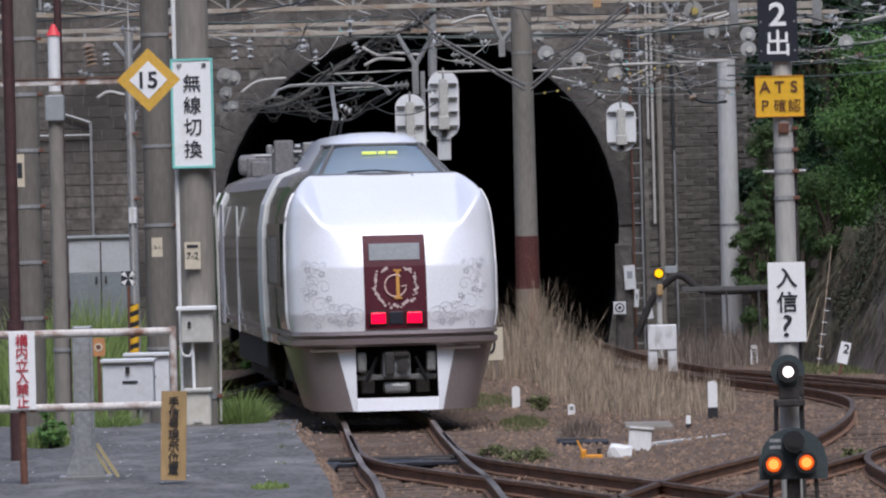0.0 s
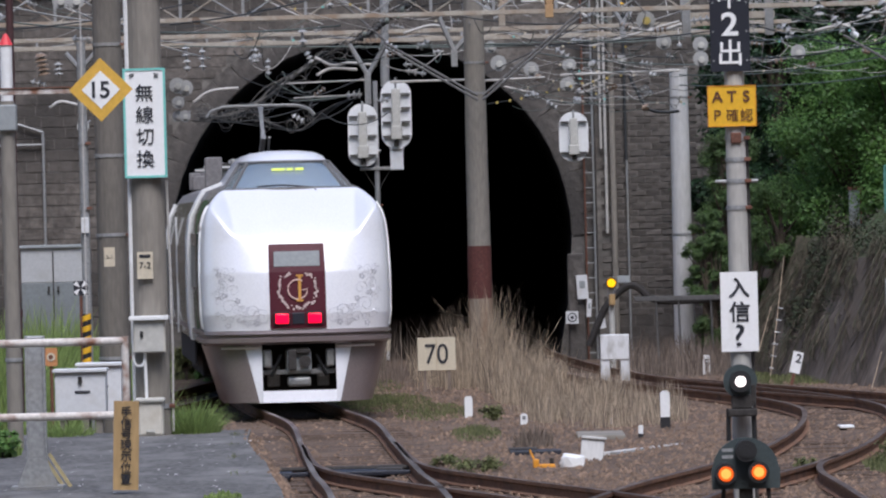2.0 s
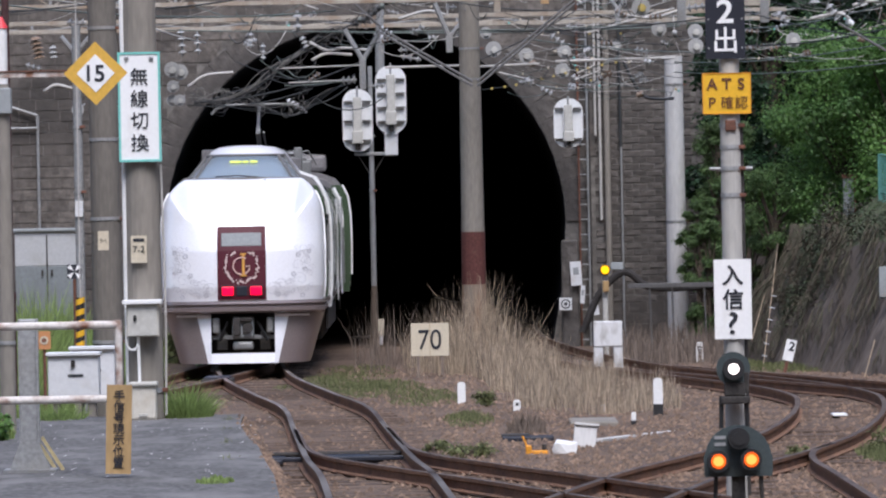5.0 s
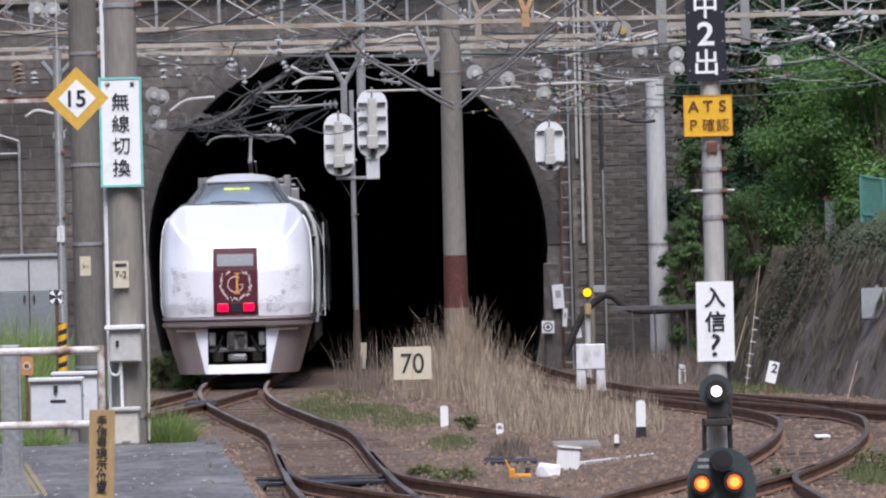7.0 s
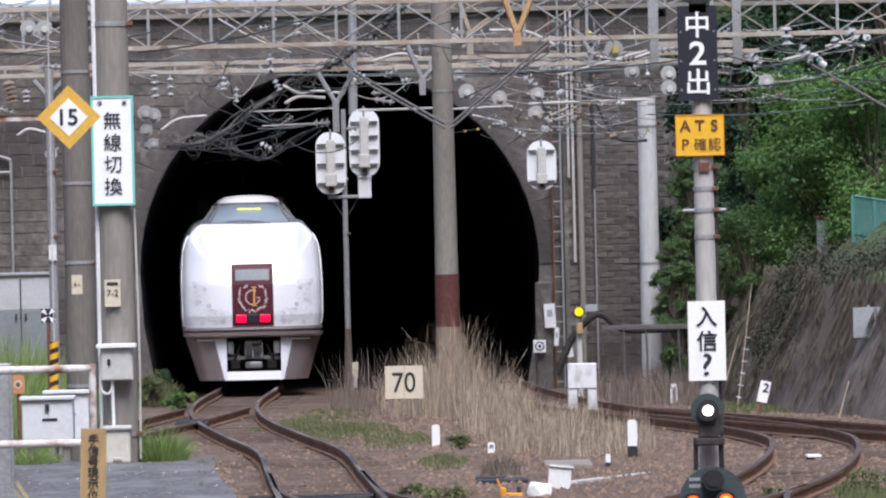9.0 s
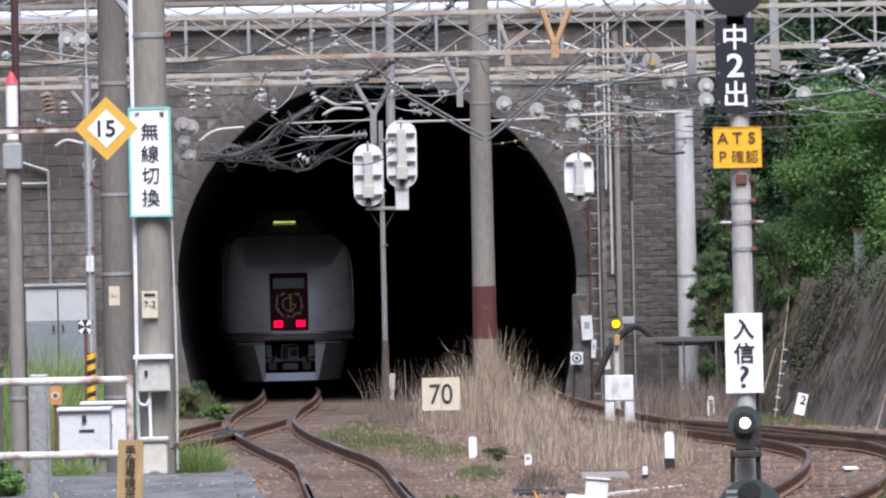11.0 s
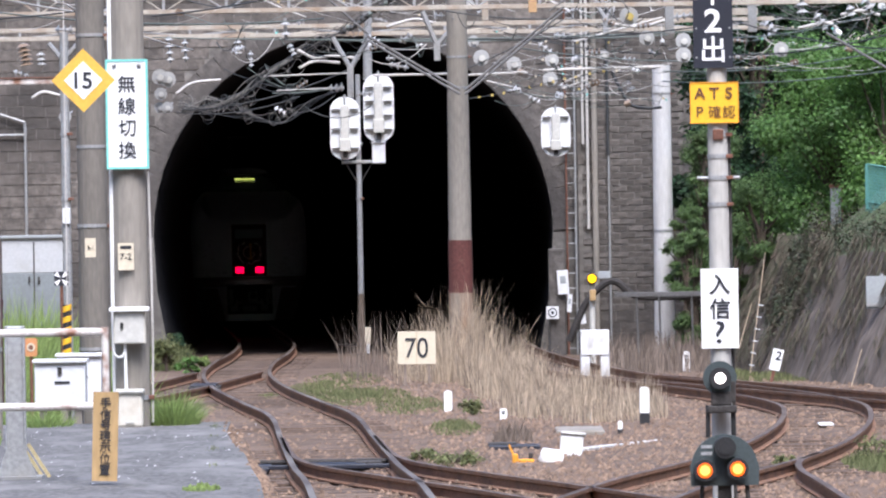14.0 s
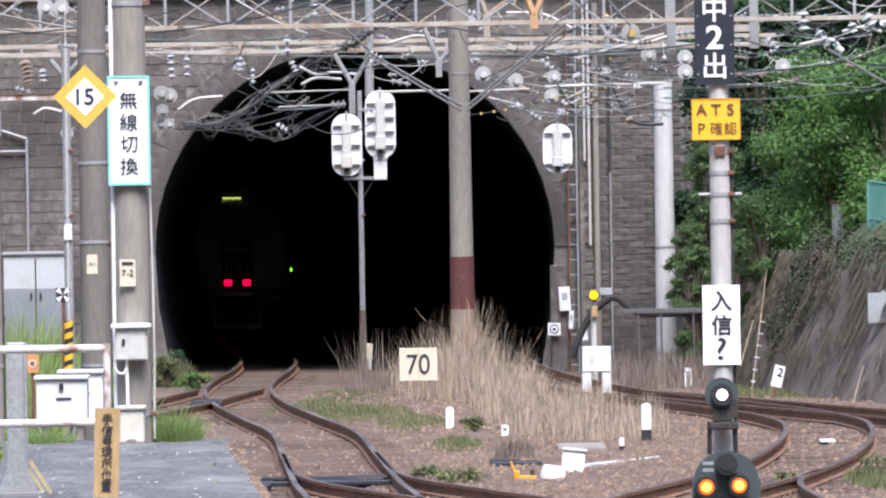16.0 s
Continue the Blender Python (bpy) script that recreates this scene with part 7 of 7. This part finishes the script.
def blades(name, spots, material, label, category, rnd, width=0.012, plume=0.0):
    """Tapered blades; spots are (x, y, z, height)."""
    vs, fs = [], []
    for x, y, z, h, *out in spots:
        a = rnd.uniform(0, 2 * math.pi)
        lean = Vector((math.cos(a), math.sin(a), 0)) * h * abs(rnd.gauss(0, 0.26))
        if out:
            lean += Vector((out[0], out[1], 0)) * h
        s = Vector((1, rnd.uniform(-.5, .5), 0)).normalized() * width * rnd.uniform(0.6, 1.4)
        p = Vector((x, y, z))
        m = p + Vector((0, 0, h * 0.55)) + lean * 0.35
        e = p + Vector((0, 0, h)) + lean
        t = len(vs)
        vs += [tuple(p - s), tuple(p + s), tuple(m + s * 0.8), tuple(m - s * 0.8), tuple(e)]
        fs += [(t, t + 1, t + 2, t + 3), (t + 3, t + 2, t + 4)]
        if plume and rnd.random() < plume:
            t = len(vs)
            q = e - (e - m) * 0.35
            vs += [tuple(q - s * 1.2), tuple(q + s * 1.2), tuple(e + s * 0.5 + Vector((0, 0, 0.03)))]
            fs.append((t, t + 1, t + 2))
    me = bpy.data.meshes.new(name)
    me.from_pydata(vs, [], fs)
    me.materials.append(material)
    return tagged(new(name, me), label, category, kind="stuff")


rg = random.Random(5)
tall, dark = [], []
for i in range(17000):
    y = rg.uniform(82.5, 116)
    x0 = np.interp(y, [79, 84, 90, 97, 102.3, 103, 116], [1.4, 0.95, 0.55, 0.35, 0.1, -0.95, -1.2])
    x1 = np.interp(y, [79, 84, 90, 97, 105, 116], [2.5, 3.0, 3.1, 2.1, 1.1, 0.1])
    x = rg.uniform(x0, x1)
    c = noise.noise((x * 1.3, y * 0.4, 2.0))
    if c < (rg.uniform(-0.35, 0.35) if y > 101 else rg.uniform(-0.4, 0.4)) or (x < -0.25 and rg.random() < 0.45):
        continue
    h = 0.5 + 0.95 * math.exp(-((x - 0.35) ** 2 / 1.3 + (y - 108) ** 2 / 70)) + 0.15 * c
    if y < 88:
        h *= 0.75
    h *= rg.triangular(0.15, 1.3, 0.5)
    (dark if rg.random() < 0.13 else tall).append((x, y, -0.2, max(0.1, h)))
blades("dry_reeds", tall, M_REED, "stand of pale dry reeds between the tracks", "reeds", rg, 0.0032, 0.2)
blades("dead_stems", dark, M_REEDD, "dark dead stems among the reeds", "stems", rg, 0.004, 0.1)


def patch(name, cx, cy, rx, ry, n, h, material, label, z=-0.19, width=0.012, spread=0.0):
    sp = []
    for i in range(n):
        a, k = rg.uniform(0, 6.283), math.sqrt(rg.random())
        x, y = cx + rx * k * math.cos(a), cy + ry * k * math.sin(a)
        sp.append((x, y, z, h * rg.uniform(0.35, 1.15) * (1.1 - 0.6 * k), spread * k * math.cos(a), spread * k * math.sin(a)))
    blades(name, sp, material, label, "grass", rg, width)


GR = "fresh green grass tuft on the ballast"
for (x, y), rx, ry, n, h in (((-2.143, 100.292), 0.55, 5, 1100, 0.12), ((-1.340, 95.739), 0.75, 5, 1500, 0.13), ((-1.863, 105.675), 0.7, 5, 900, 0.1), ((-0.603, 91.054), 0.6, 4, 800, 0.12), ((0.056, 81.218), 0.35, 3, 400, 0.14), ((-2.883, 96.962), 0.2, 1.5, 150, 0.08),
                             ((5.436, 103.060), 0.8, 2.5, 900, 0.14), ((4.860, 105.019), 0.4, 2, 500, 0.16), ((0.040, 70.666), 0.38, 1.2, 500, 0.1), ((4.700, 67.606), 0.35, 2.0, 700, 0.2), ((3.730, 68.177), 0.16, 0.8, 150, 0.12)):
    patch("grass", x, y, rx, ry, int(n * 2.2), h, M_GRASSD, GR, width=0.006)
x, y = (0.764, 75.849)
patch("dead_bush", x, y, 0.26, 0.5, 420, 0.36, M_REEDD, "dark dead bush on the ballast", width=0.008)
for u, n, h, label in ((-2.289, 900, 0.32, "green grass tuft at the platform corner"), (-3.322, 400, 0.2, "green grass tuft under the cabinets"), (-3.566, 10, 0.2, "tall green weeds behind the fence")):
    patch("grass", u, 49.9, 0.2, 0.4, int(n * 1.5), h * 1.1, M_GRASS, label, z=0.98, width=0.003, spread=0.9)
patch("grass", -1.560, 37.895, 0.12, 0.3, 200, 0.05, M_GRASS, "low grass in a platform crack", z=1.02, width=0.005)
patch("grass", -5.829, 84.375, 1.6, 4.0, 9500, 1.75, M_GRASS, "tall fresh grass around the cabinets", z=-0.25, width=0.012)
patch("grass", -5.651, 72.000, 0.75, 3.0, 5600, 1.9, M_GRASS, "tall fresh grass by the poles", z=-0.25, width=0.012)

patch("grass", -3.551, 45.763, 0.16, 0.4, 500, 0.2, M_GRASS, "green weeds growing through the platform", z=1.01, width=0.008)
tree((-3.499, 45.378, 1.091)[:2] + (1.0,), 0.26, 0.3, "leafy green weed on the platform", 16, 500, 0.05, M_LEAF, 10, name="weed", category="weed")
# tufts along the broken platform edge, chips on the asphalt
for f, n in ((0.25, 60), (0.5, 90), (0.72, 70), (0.9, 160)):
    patch("grass", -1.5 - 0.45 * f, 38.5 + 11.8 * f, 0.1, 0.5, n, 0.07, M_GRASSD, "dry tuft on the platform edge", z=0.98, width=0.004)
vs, fs = [], []
for i in range(120):
    x, y, w_, l_ = rg.uniform(-3.6, -1.55), rg.uniform(38.5, 49.8), rg.uniform(0.006, 0.02), rg.uniform(0.04, 0.2)
    t = len(vs)
    vs += [(x, y, 1.028), (x + w_, y, 1.03), (x + w_ * 0.8, y + l_, 1.029), (x - w_ * 0.2, y + l_, 1.027)]
    fs.append((t, t + 1, t + 2, t + 3))
me = bpy.data.meshes.new("platform_chips")
me.from_pydata(vs, [], fs)
me.materials.append(M_CONCL)
tagged(new("platform_chips", me), "pale chips and flakes on the asphalt", "debris", kind="stuff")

# vines and moss that hang down the retaining wall
rvn = random.Random(44)
brown, moss = [], []
foot = smooth_path([(4.95, 112, 0), (5.45, 104.6, 0), (6.95, 95, 0), (9.6, 86, 0)], 0.05)
for i in range(16000):
    q = foot[min(len(foot) - 1, int(len(foot) * rvn.random() * 0.75))]
    h = 2.25 * rvn.random() ** 0.8
    bare = q.x > 6.3 and h < 1.35
    if noise.noise((q.x * 4.5 + 1.3 * h, q.y * 1.1, h * 0.35)) + 0.5 * noise.noise((q.x * 11 + 3.2 * h, q.y * 2.5, h * 0.9)) < (0.62 if bare else 0.12 - 0.2 * h):
        continue
    o = h / 1.95 * 1.05
    p = Vector((q.x, q.y, 0)) + Vector((0.86, 0.5, 0)) * o + Vector((-0.06, -0.04, h))
    (brown if rvn.random() < 0.5 else moss).append((p.x, p.y, p.z, rvn.uniform(0.05, 0.5)))


def strands(name, spots, material, label):
    vs, fs = [], []
    for x, y, z, l_ in spots:
        w_ = rvn.uniform(0.002, 0.005)
        d = Vector((-0.2 + rvn.gauss(0, .2), -0.25, -0.95)) * l_
        j = rvn.uniform(-0.05, 0.03)
        t = len(vs)
        vs += [(x - w_, y + j, z), (x + w_, y + j, z), (x + d.x * 0.6 + w_, y + d.y * 0.6 + j - 0.03, z + d.z * 0.55), (x + d.x, y + d.y + j, z + d.z)]
        fs.append((t, t + 1, t + 2, t + 3))
    me = bpy.data.meshes.new(name)
    me.from_pydata(vs, [], fs)
    me.materials.append(material)
    tagged(new(name, me), label, "creeper", kind="stuff")


strands("dry_vines", brown, M_VINE, "brown dry vines hanging down the wall")
strands("wall_moss", moss, M_MOSS, "dark moss and ivy hanging down the wall")
sp = []
for i in range(170):
    sp.append((rg.uniform(-1.9, -0.3), rg.uniform(104, 112), -0.2, rg.uniform(0.4, 1.25)))
blades("tall_stems", sp, M_REEDD, "sparse tall dead stems before the tunnel", "stems", rg, 0.006)
# scrub at the foot of the portal
sp = []
for i in range(1500):
    sp.append((rg.uniform(2.6, 4.9), rg.uniform(106.5, 118), -0.2, rg.uniform(0.1, 0.75)))
blades("dry_scrub", sp, M_REEDD, "dry brown scrub at the foot of the portal", "scrub", rg, 0.007)

patch("grass", -5.455, 77.143, 0.55, 2.0, 4200, 1.75, M_GRASS, "tall fresh grass before the relay cabinet", z=-0.25, width=0.008)
patch("grass", -5.363, 116.129, 0.45, 2.0, 1500, 0.7, M_GRASSD, "rank grass at the tunnel's foot", z=-0.2, width=0.01)
tree((-5.302, 113.684, 0.344)[:2] + (-0.2,), 0.55, 0.75, "pale green shrub beside the tunnel mouth", 18, 2200, 0.055, M_GRASSD, 18, name="shrub", category="shrub")
tree((-4.832, 112.500, 0.306)[:2] + (-0.2,), 0.4, 0.35, "low leafy shrub beside the tunnel mouth", 19, 1800, 0.06, M_LEAF, 12, name="shrub", category="shrub")
for (x, y), w_, h_, sd in (((0.038, 69.146), 0.6, 0.16, 20), ((-0.352, 70.637), 0.3, 0.12, 21), ((4.722, 67.903), 0.5, 0.26, 22), ((3.666, 67.009), 0.25, 0.14, 23), ((0.305, 86.333), 0.4, 0.2, 24)):
    tree((x, y, -0.16), w_, h_, "low leafy weed on the ballast", sd, 500, 0.05, M_GRASSD, 12, name="weed", category="weed")

# loose ballast
vs, fs = [], []
rs = random.Random(77)
DEP_X, DEP_Y = [p[0] for p in TRACKS["departure"]], [p[1] for p in TRACKS["departure"]]
BANK = []
for i in range(3400):
    BANK.append((rs.random(), rs.random()))
for i in range(29400):
    y = 57 + 50 * rs.random() ** 1.5
    x = rs.uniform(-4.5, 6.8) if rs.random() < 0.8 else rs.uniform(-2.5, 4.0)
    s = 0.012 + 0.03 * rs.random() ** 1.8
    z = -0.16 + 0.035 * noise.noise((x * 0.5, y * 0.25, 1.3))
    if i < 26000 and abs(x - float(np.interp(y, DEP_Y, DEP_X))) < 1.15 and rs.random() < 0.7:
        continue
    if i >= 26000:
        f, g = BANK[i - 26000]
        y = 34 + 16.3 * f
        x = float(np.interp(y, [20, 31, 36.4, 38.8, 43.4, 47.8, 50.3], [-0.6, -0.9, -1.12, -1.22, -1.47, -1.76, -1.82])) - 0.03 + 0.72 * g
        z = float(np.interp(g, [0, 0.2, 0.42, 0.7, 1.0], [1.01, 0.9, 0.55, 0.15, -0.22]))
        s *= 0.7
    t = len(vs)
    r3 = [rs.uniform(0.6, 1.3) * s for _ in range(6)]
    vs += [(x + r3[0], y, z), (x, y + r3[1], z), (x - r3[2], y, z), (x, y - r3[3], z), (x + rs.uniform(-.3, .3) * s, y, z + r3[4]), (x, y, z - r3[5])]
    for k in range(4):
        fs.append((t + k, t + (k + 1) % 4, t + 4))
me = bpy.data.meshes.new("ballast")
me.from_pydata(vs, [], fs)
me.materials.append(M_STONE)
tagged(new("ballast", me), "loose brown ballast stones between the rails", "ballast", kind="stuff")

# masonry of the portal: ring stones, block courses
def in_arch(x, z, grow):
    if z < TZ:
        return abs(x - TC) < TR + grow
    return math.hypot(x - TC, z - TZ) < TR + grow


ring_me = bpy.data.meshes.new("ring_stone")
bm = bx((0, 0, 0), (0.425, 0.12, 0.5), 0.008)
bm.to_mesh(ring_me)
bm.free()
ring_me.materials.append(M_WALL)
for i in range(31):
    a = math.pi * (i + 0.5) / 31
    ob = new("ring_stone", ring_me)
    ob.parent = portal
    ob.matrix_basis = pose(TC + (TR + 0.26) * math.cos(a), PY + 0.03, TZ + (TR + 0.26) * math.sin(a), 0, 90 - math.degrees(a), 0)
block_me = []
rb = random.Random(12)
for k in range(4):
    bm = bx((0, 0, 0), (0.285, 0.09, 0.118), 0.012)
    for v in bm.verts:
        v.co += Vector((rb.uniform(-.006, .006), rb.uniform(-.01, .01), rb.uniform(-.005, .005)))
    me = bpy.data.meshes.new("stone_block")
    bm.to_mesh(me)
    bm.free()
    me.materials.append(M_BLOCK)
    block_me.append(me)
count = 0
for r_ in range(120):
    z = 0.75 + r_ * 0.132
    for c_ in range(8):
        x = 2.85 + c_ * 0.3 + (0.15 if r_ % 2 else 0)
        if x > 4.66 or in_arch(x, z, 0.62) or count >= 300:
            continue
        ob = new("stone_block", rb.choice(block_me))
        ob.parent = portal
        ob.matrix_basis = pose(x, PY + 0.034 + rb.uniform(-.006, .006), z)
        count += 1
bm = None
vs, fs = [], []
for r_ in range(33):
    z = -0.1 + r_ * 0.225
    x = -15.0 + (0.2 if r_ % 2 else 0)
    while x < 4.6:
        w = rb.uniform(0.3, 0.5)
        xc = x + w / 2
        if not in_arch(xc, z, 0.52) and not in_arch(x, z, 0.42) and not in_arch(x + w, z, 0.42) and not (xc > 2.6 and z > 0.6 and r_ < 29):
            y = PY - 0.012 + rb.uniform(-0.008, 0.006)
            t = len(vs)
            for dy in (0.0, 0.1):
                g = 0.009 if dy == 0 else 0.003
                for dx, dz in ((g, g), (w - g, g), (w - g, 0.225 - g), (g, 0.225 - g)):
                    vs.append((x + dx, y + dy, z + dz - 0.11))
            fs += [(t, t + 1, t + 2, t + 3), (t, t + 4, t + 5, t + 1), (t + 1, t + 5, t + 6, t + 2), (t + 2, t + 6, t + 7, t + 3), (t + 3, t + 7, t + 4, t)]
        x += w
me = bpy.data.meshes.new("stone_courses")
me.from_pydata(vs, [], fs)
me.materials.append(mat("dark_masonry", (0.145, 0.127, 0.111), 0.95, var=0.4, scale=0.5, fine=8, bump=0.8, bump_dist=0.03, second=(0.062, 0.055, 0.049), mix=0.5, island=0.14))
ob = new("stone_courses", me)
ob.parent = portal
tagged(ob, "dark rough masonry courses", kind="stuff")

# small green signal lamp deep in the tunnel
t = thing("tunnel_lamp", (-4.285, 163.636, 1.673), "small lit green lamp in the tunnel", "lamp")
bm = bmesh.new()
disc(bm, (0, 0, 0), 0.055, 0.05, "Y", 14)
part("lens", bm, M_GREENGLOW, t, "lit green lens")
part("bracket", rd((0, 0.05, 0), (0, 0.05, -3.5), 0.03), M_UNDER, t)
def motions():
    # the train rolls away along the departure track at about 4.6 m/s
    line = smooth_path([(x, y, 0) for x, y in TRACKS["departure"]], 0.25)
    arc = [0.0]
    for a, b in zip(line, line[1:]):
        arc.append(arc[-1] + (b - a).length)

    def along(s):
        i = min(max(int(np.searchsorted(arc, s)) - 1, 0), len(line) - 2)
        t = (s - arc[i]) / max(1e-6, arc[i + 1] - arc[i])
        return line[i].lerp(line[i + 1], t)

    start = next(s for s, p in zip(arc, line) if p.y >= NOSE[0][1])
    for k, car in enumerate(CARS):
        rows = []
        for i in range(33):
            t = i * 0.5
            y = float(np.interp(t, [a for a, b in NOSE], [b for a, b in NOSE]))
            s = start + (y - NOSE[0][1]) * 1.0025 + k * 20.5
            p, q = along(s + 3.5), along(s + 16.5)
            d = (q - p).normalized()
            o = p - d * 3.5
            rows.append((t, pose(o.x, o.y, climb(o.y + 10), 0, 0, math.degrees(math.atan2(d.y, d.x)) - 90)))
        walk(car, rows)


NOSE = [(0.0, 79.0), (1.5, 85.3), (3.5, 94.5), (7.0, 110.6), (9.0, 119.6), (10.2, 125.0), (12.5, 136.2), (14.5, 147.0), (16.0, 155.0)]
motions()
